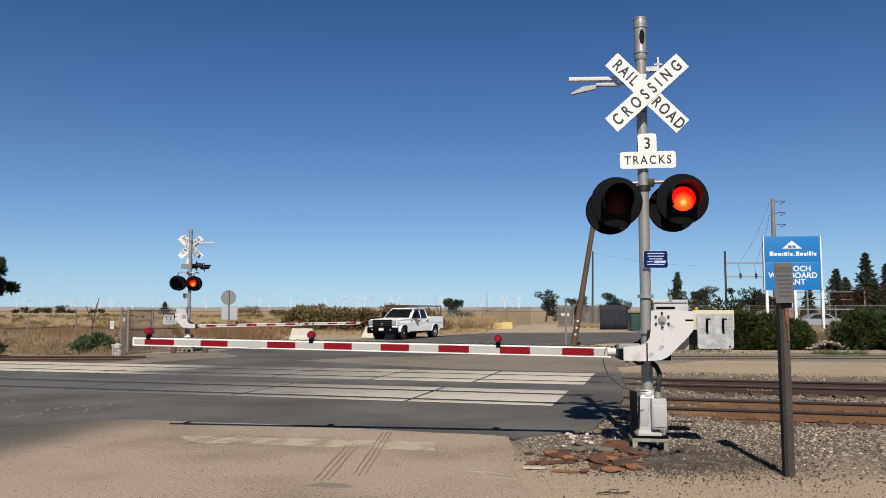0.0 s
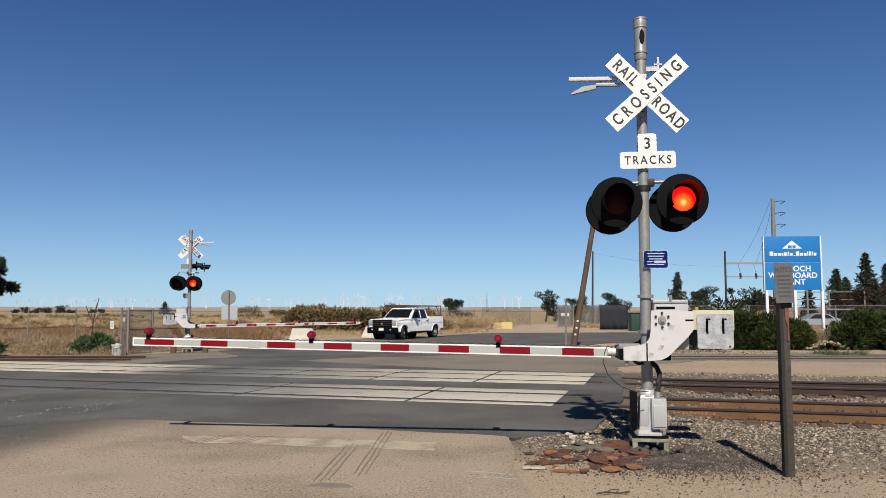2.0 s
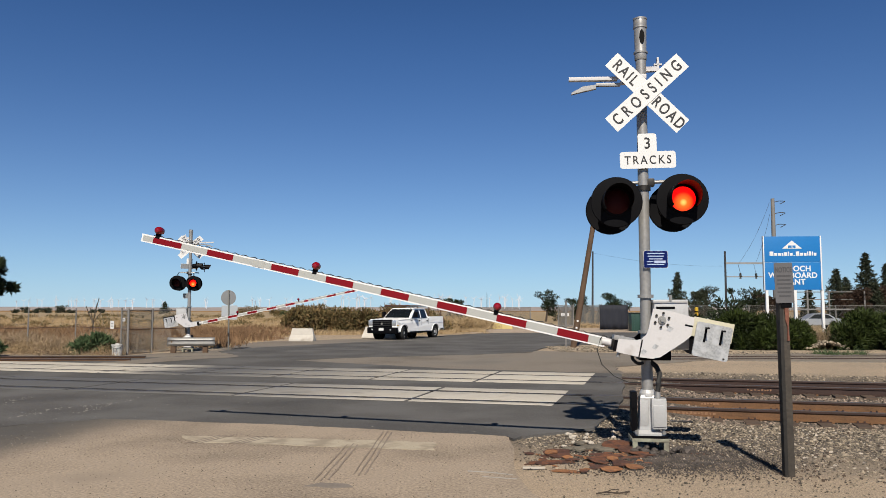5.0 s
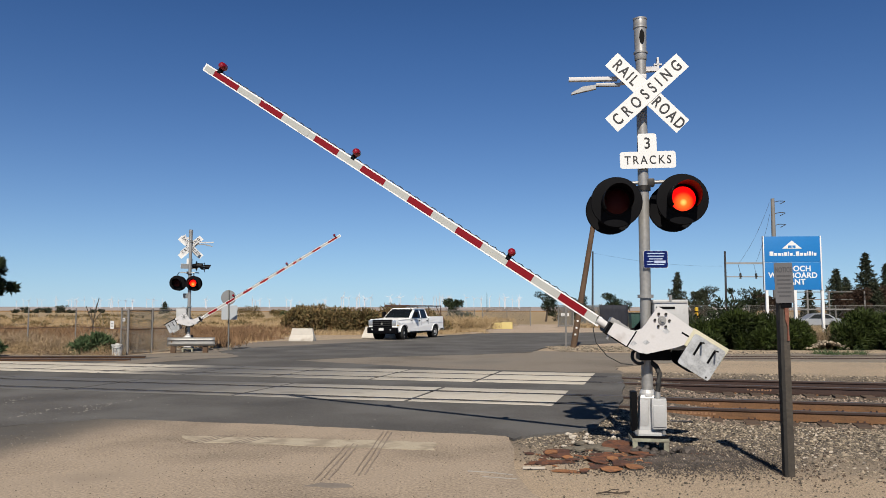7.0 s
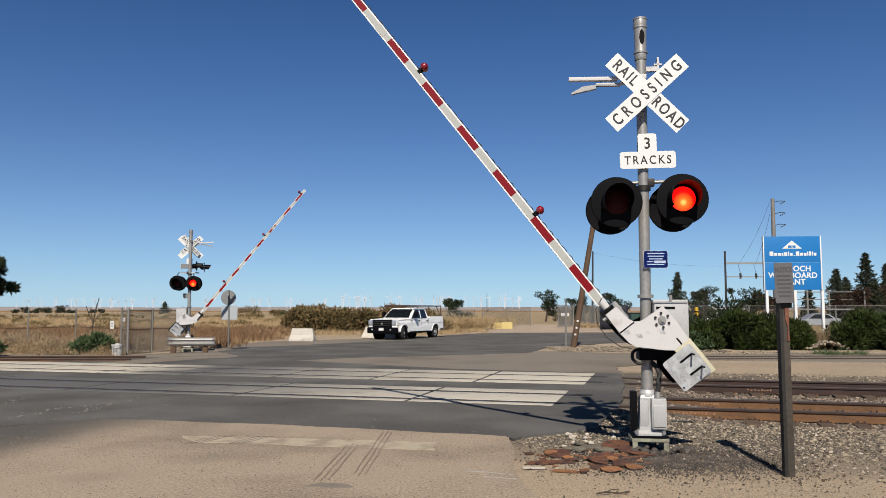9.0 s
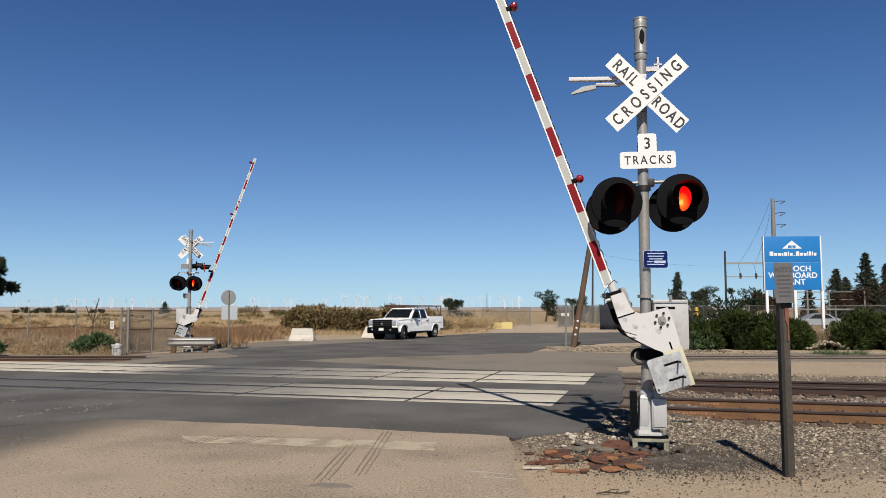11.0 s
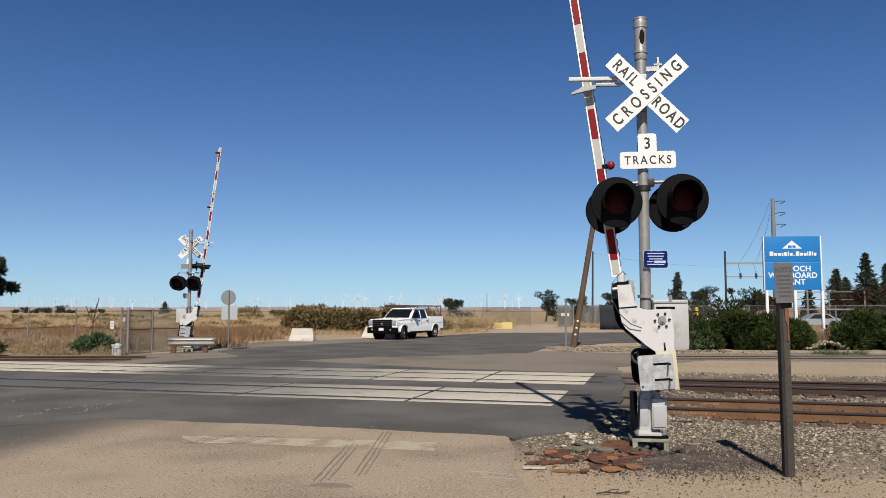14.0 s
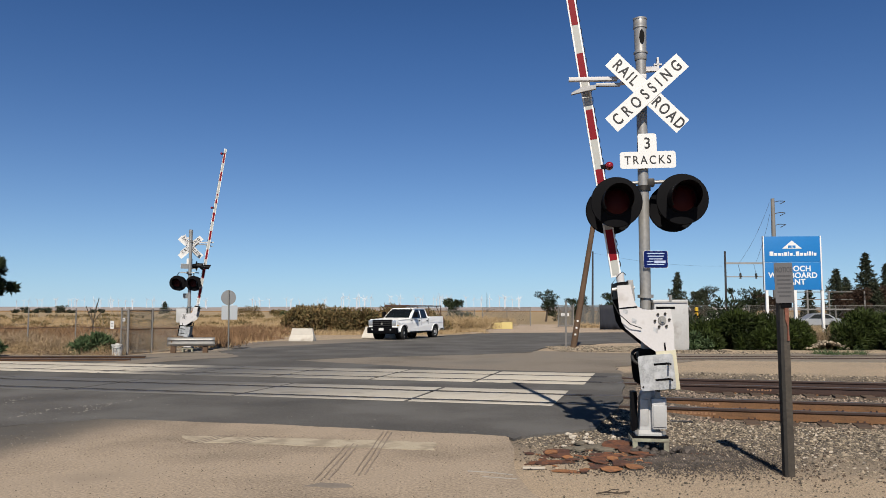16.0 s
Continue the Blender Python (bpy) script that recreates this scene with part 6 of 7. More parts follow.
leaves_stuff = (
    ("weed_patch", "tall brown dry weeds along the fence", "weed", blades(scatter(1500, 5, -26, -12.3, 29.8, 37, 0.5, left_field), 5, 0.10, 0.42, 0.009, 0.6)),
    ("straw_grass", "bleached straw grass on the flat field", "straw", blades(scatter(5200, 6, -60, -8, 36, 90, 0.12, lambda x, y: x < -10.2 and x > -0.62 * y - 3, 1.6), 6, 0.10, 0.34, 0.022, 0.45, 9, 0.4)),
    ("field_weeds", "brown weeds mixed into the dry field", "fieldweed", blades(scatter(5200, 7, -60, -8, 37, 72, 0.16, lambda x, y: x < -10.2 and x > -0.62 * y - 3, 1.4), 7, 0.2, 0.6, 0.022, 0.45, 9, 0.35)),
    ("far_straw", "far straw-coloured grass across the plain", "straw", blades(scatter(5200, 8, -110, 14, 90, 190, 0.05, lambda x, y: x > -0.62 * y - 4 and not (7 < x < 24 and y < 105), 1.3), 8, 0.2, 0.55, 0.05, 0.5, 7, 0.8)),
    ("verge_grass", "dry grass verge before the hedge", "straw", blades(scatter(1800, 9, -13.5, 3.2, 55.5, 66, 0.3, lambda x, y: y > 58.0 + x * 0.2), 9, 0.2, 0.5, 0.018, 0.5, 9, 0.25)),
    ("lot_weeds", "pale dry weeds by the lot entrance", "straw", blades(scatter(420, 10, -0.5, 7.5, 72, 88, 0.3, lambda x, y: x < 4.4 + (y - 75) * 0.12), 10, 0.3, 0.95, 0.025, 0.5, 10, 0.35)),
    ("gate_weeds", "dry weeds under the slatted fence", "straw", blades(scatter(160, 12, 14.0, 17.5, 80, 82, 0.6), 12, 0.3, 0.7, 0.025, 0.5, 9, 0.25)),
    ("bank_grass", "tuft of dry grass on the gravel bank", "weed", blades(scatter(130, 13, 16.5, 17.25, 35.1, 36.0, 0.9), 13, 0.7, 1.25, 0.010, 0.35, 9, 0.12)),
    ("siding_weeds", "low grey weeds beside the siding", "sage", blades(scatter(60, 14, 14.6, 16.4, 30.4, 31.2, 0.9), 14, 0.15, 0.35, 0.010, 0.6, 12, 0.12)),
)
for nm, lb, mt, data in leaves_stuff:
    tagged(leaves(nm, data, M[mt]), lb, "grass", "", "stuff")


rs = random.Random(41)
patch = []
for k in range(150):
    x, y = rs.uniform(-75, -6), 48 + 110 * rs.random() ** 1.5
    if x < -10.5 and x > -0.6 * y - 4 and noise.noise(Vector((x * 0.07, y * 0.07, 2))) > -0.05:
        r = rs.uniform(0.3, 0.8)
        patch.append(((x, y, 0.1), (r * 1.8, r, r * 0.7)))
tagged(leaves("field_scrub", sprays(patch, 9000, 0.22, 42, 0.5, 0.6, 0.2), M["scrub"]), "low olive-brown scrub patches in the dry field", "scrub", "", "stuff")


def mounds(n, seed, x0, x1, y0, y1, r0, r1, flat, keep):
    """Low rounded clumps strewn over a stretch of field."""
    rng = random.Random(seed)
    out = []
    while len(out) < n:
        x, y = rng.uniform(x0, x1), rng.uniform(y0, y1)
        if keep(x, y):
            r = rng.uniform(r0, r1)
            out.append(((x, y, r * flat * 0.5), (r * rng.uniform(1.0, 1.7), r, r * flat)))
    return out


for nm, lb, mt, data in (
        ("tumbleweed", "rounded dry tumbleweed clumps along the fence", "weed", sprays(mounds(150, 51, -26, -12.6, 30.3, 37.5, 0.25, 0.66, 0.8, left_field), 46000, 0.17, 52, 0.09, 0.3, 0.1)),
        ("pale_tumbleweed", "straw-coloured tumbleweed clumps by the siding", "straw", sprays(mounds(40, 53, -25, -12.8, 30.0, 34.5, 0.2, 0.5, 0.8, left_field), 11000, 0.18, 54, 0.09, 0.5, 0.1)),
        ("lot_tumbleweed", "pale rounded tumbleweed clumps by the lot entrance", "straw", sprays(mounds(34, 61, -0.8, 7.2, 71.5, 79.0, 0.45, 1.0, 0.85, lambda x, y: x < 4.3 or y > 76.6), 17000, 0.30, 62, 0.10, 0.4, 0.1)),
        ("dark_weeds", "dark brown weed clumps in the dry field", "fieldweed", sprays(mounds(170, 55, -42, -11, 38, 66, 0.3, 0.9, 0.5, lambda x, y: left_field(x, y) and x > -0.62 * y - 2), 24000, 0.24, 56, 0.12, 0.4, 0.1)),
        ("far_scrub", "olive scrub strips far out on the plain", "scrub", sprays(mounds(70, 57, -165, -18, 150, 290, 0.7, 1.6, 0.35, lambda x, y: -0.6 * y < x < -0.16 * y and noise.noise(Vector((x * 0.02, y * 0.05, 4))) > -0.02), 7000, 0.4, 58, 0.4, 0.4, 0.1))):
    tagged(leaves(nm, data, M[mt]), lb, "weeds", "", "stuff")


# ---- distance ----
M["rise"] = mat("straw-coloured rise", (0.2959, 0.1808, 0.0915), 1.0, 0, 0.5, 0.06, 0.018, spec=0.0, dirt=(0.1228, 0.0842, 0.0501), dirt_amount=0.5)


def hills():
    for k, (y, h0, h1, label) in enumerate(((3350, 15, 24, "low hazy dry hills on the horizon"), (2400, 2, 5, "pale dry rise before the hills"))):
        bm = bmesh.new()
        n = 120
        rows = []
        for f, dy in ((0.0, -500), (0.55, -250), (0.95, -60), (1.0, 0), (0.9, 120)):
            rows.append([bm.verts.new((-3600 + 60 * i, y + dy, -0.5 + f * (h0 + (h1 - h0) * (0.5 + 0.5 * noise.noise(Vector((i * 0.11, k * 7.0, 0)))) + 1.5 * noise.noise(Vector((i * 0.7, k, 3)))))) for i in range(n + 1)])
        for a, b in zip(rows, rows[1:]):
            for i in range(n):
                bm.faces.new((a[i], a[i + 1], b[i + 1], b[i]))
        solid("hills", bm, M["hill"] if k == 0 else M["rise"], label, "hills", None, "", "structure")


hills()
rotors = []


def turbine_parts(proto=None):
    t = thing("wind_turbine", "white three-bladed wind turbine on the far hills", "wind turbine", None, "wind turbines")
    part("tower", quick(rod, (0, 0, -4), (0, 0, 46), 2.0, 1.2, 8), M["turbine"], t)
    part("nacelle", quick(box, (-1.4, -3.5, 45.2), (1.4, 3.0, 48), None, 0.4), M["turbine"], t)
    r = part("rotor", quick(lathe, [(0.0, -1.2), (1.2, -0.6), (1.4, 0.6), (0.0, 1.2)], 10, pose(0, 0, 0, 90)), M["turbine"], t, "", pose(0, -4.4, 46.6))
    for k in range(3):
        a = radians(90 + 120 * k)
        bm = bmesh.new()
        c, s = math.cos(a), math.sin(a)
        pts = [(0.6, 0.9), (5, 1.5), (22, 0.5), (22, -0.3), (5, -0.6), (0.6, -0.9)]
        plate(bm, [(p * c - q * s, p * s + q * c) for p, q in pts], -0.35, 0.35)
        part("blade", bm, M["turbine"], r, "", None, False)
    return t


first_turbine = turbine_parts()
rnd = random.Random(77)
spots = []
for lo, hi, n in ((20, 120, 7), (120, 215, 15), (215, 320, 8), (355, 480, 10), (500, 640, 14), (640, 780, 15), (780, 930, 20)):
    for k in range(n):
        spots.append(rnd.uniform(lo, hi))
for i, px in enumerate(spots):
    y = rnd.uniform(2900, 3400)
    x = (px - 784) / 1386 * y
    big = 0.78 if px > 600 else 0.62
    m = pose(x, y, rnd.uniform(12, 19), 0, 0, rnd.uniform(-55, 55) + 15) @ Matrix.Diagonal((big, big, big * rnd.uniform(0.85, 1.15), 1))
    if i == 0:
        first_turbine.matrix_basis = m
        t = first_turbine
    else:
        t = copy_thing(first_turbine, m)
    t.scale = (big, big, big)
    rot = [c for c in t.children if c.name.startswith("rotor")][0]
    rotors.append((rot, rnd.uniform(0, 120), rnd.uniform(55, 80)))


# ---- power poles ----
def steel_pole():
    t = thing("transmission_pole", "tall grey transmission pole with side arms", "power pole", pose(50.9, 120, 0))
    part("shaft", quick(rod, (0, 0, -0.2), (0, 0, 19.0), 0.42, 0.28, 14), M["greypole"], t)
    for z in (18.4, 16.6, 14.8):
        a = part("arm", quick(tube, [(0, 0, z), (1.0, 0, z + 0.25), (1.9, 0, z + 0.2)], 0.06, 6), M["darkpole"], t, "thin side arm")
        part("insulator", quick(rod, (1.1, 0, z - 0.25), (1.9, 0, z + 0.15), 0.05, None, 6), M["darkpole"], a)


steel_pole()


def bus_frame():
    t = thing("substation_frame", "steel substation frame with insulators", "substation frame", pose(39.7, 110, 0))
    part("column", quick(rod, (0, 0, -0.1), (0, 0, 10.1), 0.17, 0.13, 10), M["darkpole"], t, "dark steel column")
    for x in (5.6, 11.4):
        part("column", quick(rod, (x, 0, -0.1), (x, 0, 8.6), 0.12, None, 10), M["galv"], t)
    part("beam", quick(box, (0, -0.12, 8.28), (11.4, 0.12, 8.52)), M["galv"], t, "galvanised cross beam")
    part("beam", quick(box, (0, -0.08, 6.42), (11.4, 0.08, 6.56)), M["galv"], t)
    for x in (2.1, 4.3, 7.6):
        part("insulator", quick(lathe, [(0.0, 6.2), (0.16, 6.25), (0.1, 6.45), (0.22, 6.55), (0.12, 6.75), (0.18, 6.9), (0.0, 7.05)], 12, pose(x, 0, 0)), M["bolt"], t, "dark insulator")
        part("drop_wire", quick(tube, [(x - 0.3, 0, 8.3), (x - 0.1, 0, 7.4), (x, 0, 7.0)], 0.025, 5), M["darkpole"], t)


bus_frame()


def wire(a, b, sag, name_label, r=0.02):
    pts = []
    for i in range(17):
        k = i / 16
        p = Vector(a).lerp(Vector(b), k)
        p.z -= sag * 4 * k * (1 - k)
        pts.append(p)
    solid("power_line", quick(tube, pts, r, 5), M["darkpole"], name_label, "cable", None, "power lines")


wire((50.4, 120, 18.4), (41.7, 110, 8.5), 0.8, "thin wire sloping from pole to substation")
wire((50.4, 120, 16.6), (44.0, 110, 8.5), 0.6, "thin wire sloping from pole to substation")
wire((19.18, 100, 9.1), (39.8, 110, 8.0), 0.5, "slack wire between far poles", 0.008)
timber_pole("lattice_mast", "slim dark mast on the plain", (84.0, 1500, 0), (84.0, 1500, 37), 0.8, 0.4, M["darkpole"])


def pipe_rack():
    t = thing("pipe_rack", "white pipe rack of the plant behind the trees", "pipe rack", pose(46.5, 104, 0, 0, 0, -5))
    for x in (0, 4.5, 9, 13.5, 18):
        part("leg", quick(rod, (x, 0, -0.1), (x, 0, 4.3), 0.1, None, 8), M["greypole"], t)
    for z in (3.2, 4.2):
        part("pipe", quick(rod, (-0.5, 0, z), (7.5, 0, z), 0.06, None, 10), M["greypole"], t, "pale pipe")
    part("pipe", quick(rod, (-0.5, -0.4, 1.9), (7.5, -0.4, 1.9), 0.1, None, 10), M["galv"], t)


pipe_rack()


def lamp_post():
    t = thing("street_lamp", "white yard lamp on a slim pole", "street lamp", pose(60.6, 104, 0))
    part("pole", quick(rod, (0, 0, -0.1), (0, 0, 8.2), 0.1, 0.07, 10), M["galv"], t)
    part("lamp_head", quick(box, (-0.3, -0.25, 8.1), (0.35, 0.25, 8.75), None, 0.08), M["white"], t, "white lamp head")


lamp_post()
# ---- road markings and wear ----
def decal(name, pts, label, material, z, amp=0.02, seed=1, kind="structure"):
    return solid(name, quick(slab, ragged(pts, 0.15, amp, seed), z - 0.004, z), material, label, "road marking", None, "", kind, False)


decal("stop_line", [(-3.52, 10.72), (-2.9, 10.62), (-2.0, 10.5), (-1.0, 10.36), (-0.09, 10.16), (-0.10, 9.62), (-1.0, 9.78), (-1.9, 9.95), (-3.2, 10.2)], "faded white stop line on old asphalt", M["paint"], 0.005, 0.03, 4)
M["skid"] = mat("dark tyre mark", (0.1923, 0.1547, 0.1214), 0.85, 0, 0.3, 60, 6, 0.1)
M["patch"] = mat("oily dark patch", (0.1656, 0.1403, 0.1169), 0.8, 0, 0.25, 40, 3, 0.1)
for k, (x0, y0, x1, y1) in enumerate(((-1.29, 7.9, -1.21, 10.0), (-1.22, 7.9, -1.14, 10.1), (-1.15, 7.95, -1.08, 10.0), (-0.93, 8.2, -0.84, 11.05), (-0.87, 8.15, -0.78, 11.15), (-0.81, 8.2, -0.72, 11.0))):
    decal("skid_mark", [(x0, y0), (x0 + 0.018, y0), (x1 + 0.018, y1), (x1, y1)], "thin dark tyre mark on the approach", M["skid"], 0.0055 + 0.0001 * k, 0.006, 20 + k)
for k, (x0, y0) in enumerate(((-3.3, 10.1), (-2.75, 10.05))):
    for j in range(3):
        decal("skid_mark", [(x0 + 0.09 * j, y0), (x0 + 0.09 * j + 0.04, y0), (x0 + 0.09 * j + 0.30, y0 + 0.62), (x0 + 0.09 * j + 0.26, y0 + 0.62)], "short dark tyre mark across the stop line", M["skid"], 0.0062 + 0.0001 * j, 0.008, 40 + k * 3 + j)
decal("oil_stain", [(-1.35, 7.66), (-1.05, 7.58), (-0.85, 7.62), (-0.92, 7.76), (-1.2, 7.82)], "dark oily stain on the approach", M["patch"], 0.0048, 0.04, 60)
M["scuff"] = mat("white scuff", (0.2874, 0.2687, 0.2438), 0.8, 0, 0.15, 60, 6)
decal("scraped_line", [(0.26, 8.40), (0.5, 8.33), (0.72, 8.20), (0.72, 8.17), (0.5, 8.29), (0.26, 8.36)], "pale scrape near the road edge", M["scuff"], 0.005, 0.006, 61)
decal("scraped_line", [(0.40, 8.12), (0.74, 8.0), (0.74, 7.97), (0.40, 8.09)], "pale scrape near the road edge", M["scuff"], 0.005, 0.006, 62)


def flecks():
    """White flecks and chips strewn over the asphalt."""
    rng = random.Random(8)
    vs, fs = [], []
    for k in range(300):
        u = rng.gauss(0, 1)
        if k < 130:
            x0, y0, x1, y1 = ((-5.99, 12.3, -5.86, 16.13), (-7.94, 14.21, -8.15, 15.5), (-5.95, 13.11, -5.98, 14.38), (-6.7, 12.49, -6.61, 13.56), (-6.87, 13.33, -5.78, 14.64))[k % 5]
            f = rng.random()
            x, y = x0 + (x1 - x0) * f + rng.gauss(0, 0.07), y0 + (y1 - y0) * f + rng.gauss(0, 0.12)
        else:
            x, y = rng.uniform(-7, 0.5), rng.uniform(6.5, 17)
        if abs(y * 0.9646 + x * 0.2639 - 15.2) < 1.6 and k >= 130:
            continue
        s = rng.uniform(0.006, 0.022) if k < 130 else rng.uniform(0.004, 0.014)
        a = rng.uniform(0, 6.28)
        i = len(vs)
        for q in range(4):
            r = s * rng.uniform(0.5, 1.2) * (1.6 if q % 2 else 0.7)
            vs.append((x + r * math.cos(a + q * 1.57), y + r * math.sin(a + q * 1.57), 0.0085))
        vs.append((x, y, 0.013))
        fs += [(i + q, i + (q + 1) % 4, i + 4) for q in range(4)]
    me = bpy.data.meshes.new("road_chips")
    me.from_pydata(vs, [], fs)
    me.materials.append(M["scuff"])
    tagged(new("road_chips", me), "scattered pale chips on the asphalt", "chips", "", "stuff")


flecks()

decal("dust_wedge", [(-11.79, 24.09), (-10.74, 26.38), (-10.12, 28.62), (-7.84, 30.08), (-7.55, 28.97), (-9.22, 26.09), (-10.13, 23.85)], "tan dust drifted over the asphalt by the siding", M["apron"], 0.0125, 0.12, 63)

# ---- ballast, sleepers, scrap ----
ties(near_track, -0.75, 26, 0.56, -0.155)
ties(mid_track, -0.75, 26, 0.56, -0.140)


def stone_forms(seed):
    """A few broken-stone shapes."""
    out = []
    rng = random.Random(seed)
    for k in range(6):
        bm = bmesh.new()
        bmesh.ops.create_icosphere(bm, subdivisions=1, radius=1.0)
        for v in bm.verts:
            v.co = Vector((v.co.x * rng.uniform(0.7, 1.2), v.co.y * rng.uniform(0.7, 1.2), v.co.z * rng.uniform(0.45, 0.9)))
        bm.verts.ensure_lookup_table()
        out.append((np.array([v.co[:] for v in bm.verts]), np.array([[v.index for v in f.verts] for f in bm.faces])))
        bm.free()
    return out


FORMS = stone_forms(3)


def stones(name, label, spots, seed, s0, s1, material="stone"):
    rng = np.random.default_rng(seed)
    vs, fs, n = [], [], 0
    for (x, y, z) in spots:
        v, f = FORMS[rng.integers(6)]
        s = s0 + (s1 - s0) * rng.random() ** 2
        a = rng.uniform(0, 6.28)
        c, sn = math.cos(a), math.sin(a)
        p = v * s
        vs.append(np.stack([p[:, 0] * c - p[:, 1] * sn + x, p[:, 0] * sn + p[:, 1] * c + y, p[:, 2] + z + s * 0.15], 1))
        fs.append(f + n)
        n += len(v)
    me = bpy.data.meshes.new(name)
    me.from_pydata(np.concatenate(vs).tolist(), [], np.concatenate(fs).tolist())
    me.materials.append(M[material])
    return tagged(new(name, me), label, "gravel", "", "stuff")


def strew(n, seed, u0, u1, v0, v1, keep=None):
    rng = random.Random(seed)
    out = []
    while len(out) < n:
        u, v = rng.uniform(u0, u1), rng.uniform(v0, v1)
        if keep and not keep(u, v, rng):
            continue
        p = uv(u, v)
        out.append((p.x, p.y, ground_z(u, v)))
    return out


def on_sleeper(u, v):
    """Over the bare end of a sleeper."""
    k = (u + 0.75 + 0.28) % 0.56 - 0.28
    return abs(k) < 0.10 and any(c - 1.36 < v < c + 1.36 for c in TRACKS)


def off_road(u, v):
    p = uv(u, v)
    if on_sleeper(u, v):
        return False
    return p.x > 0.92 + max(0.0, (7.4 - p.y)) * 0.5 and (u > -1.75 + max(0.0, v - 10.6) * 0.32 or v < 10.6)


def by_rails(u, v, rng):
    """Thick beside the rails, thinning out towards the post."""
    if not off_road(u, v):
        return False
    k = smooth(9.0, 11.2, v)
    return rng.random() < 0.10 + 0.9 * k


stones("ballast", "grey and tan crushed-stone ballast beside the rails", strew(26000, 1, -2.0, 9.5, 8.2, 13.9, by_rails), 1, 0.006, 0.024)
stones("ballast_between", "crushed-stone ballast between the rails", strew(11000, 2, -0.5, 12, 13.6, 18.6, lambda u, v, r: not on_sleeper(u, v)), 2, 0.010, 0.034, "stone_rusty")
stones("ballast_far", "crushed-stone ballast by the second track", strew(3800, 3, -0.5, 18, 18.6, 23.0), 3, 0.02, 0.042)
stones("pale_gravel", "scattered pale broken stones on the ballast", strew(900, 44, -1.4, 9.0, 9.4, 13.6, lambda u, v, r: off_road(u, v)), 44, 0.010, 0.027, "panel")
stones("dark_gravel", "scattered dark broken stones on the ballast", strew(2200, 45, -1.4, 9.0, 8.4, 13.6, lambda u, v, r: off_road(u, v)), 45, 0.008, 0.024, "tie")
stones("grit", "fine grit on the dirt shoulder", strew(9000, 4, -1.6, 6.0, 5.2, 10.4, lambda u, v, r: off_road(u, v)), 4, 0.004, 0.015)
stones("pole_gravel", "pale gravel round the leaning pole", [(random.Random(k).uniform(4.8, 12.0), random.Random(k + 9000).uniform(32.8, 37.6), 0.0) for k in range(3600)], 5, 0.018, 0.05)
stones("siding_gravel", "gravel along the little-used siding", strew(4200, 6, -1, 22, 31.0, 35.5, lambda u, v, r: uv(u, v).x > 7.6), 6, 0.02, 0.05)
stones("bank_rocks", "tan rocks on the bank between the junipers", [(16.75 + random.Random(k).gauss(0, 0.42), 34.7 + random.Random(k + 500).gauss(0, 0.4), 0.35 - abs(random.Random(k).gauss(0, 0.42)) * 0.35) for k in range(330)], 7, 0.03, 0.085)


rg = random.Random(31)
stones("road_grit", "loose grit scattered over the old asphalt", [(rg.uniform(-6.5, 0.75), rg.uniform(4.8, 10.9), 0.0) for k in range(6500)], 8, 0.003, 0.009)


def spoil():
    """Dark cinder soil round the mast and post."""
    M["cinder"] = mat("dark cinder soil", (0.0531, 0.045, 0.0412), 0.95, 0, 0.3, 35, 4, 0.5, dirt=(0.1063, 0.0875, 0.075), dirt_amount=0.4)
    rng = random.Random(6)
    stones("cinders", "dark cinders on the soil", [(2.7 + rng.gauss(0, 0.62), 9.05 + rng.gauss(0, 0.45), -0.014) for k in range(9000)], 9, 0.004, 0.012, "cinder")


spoil()


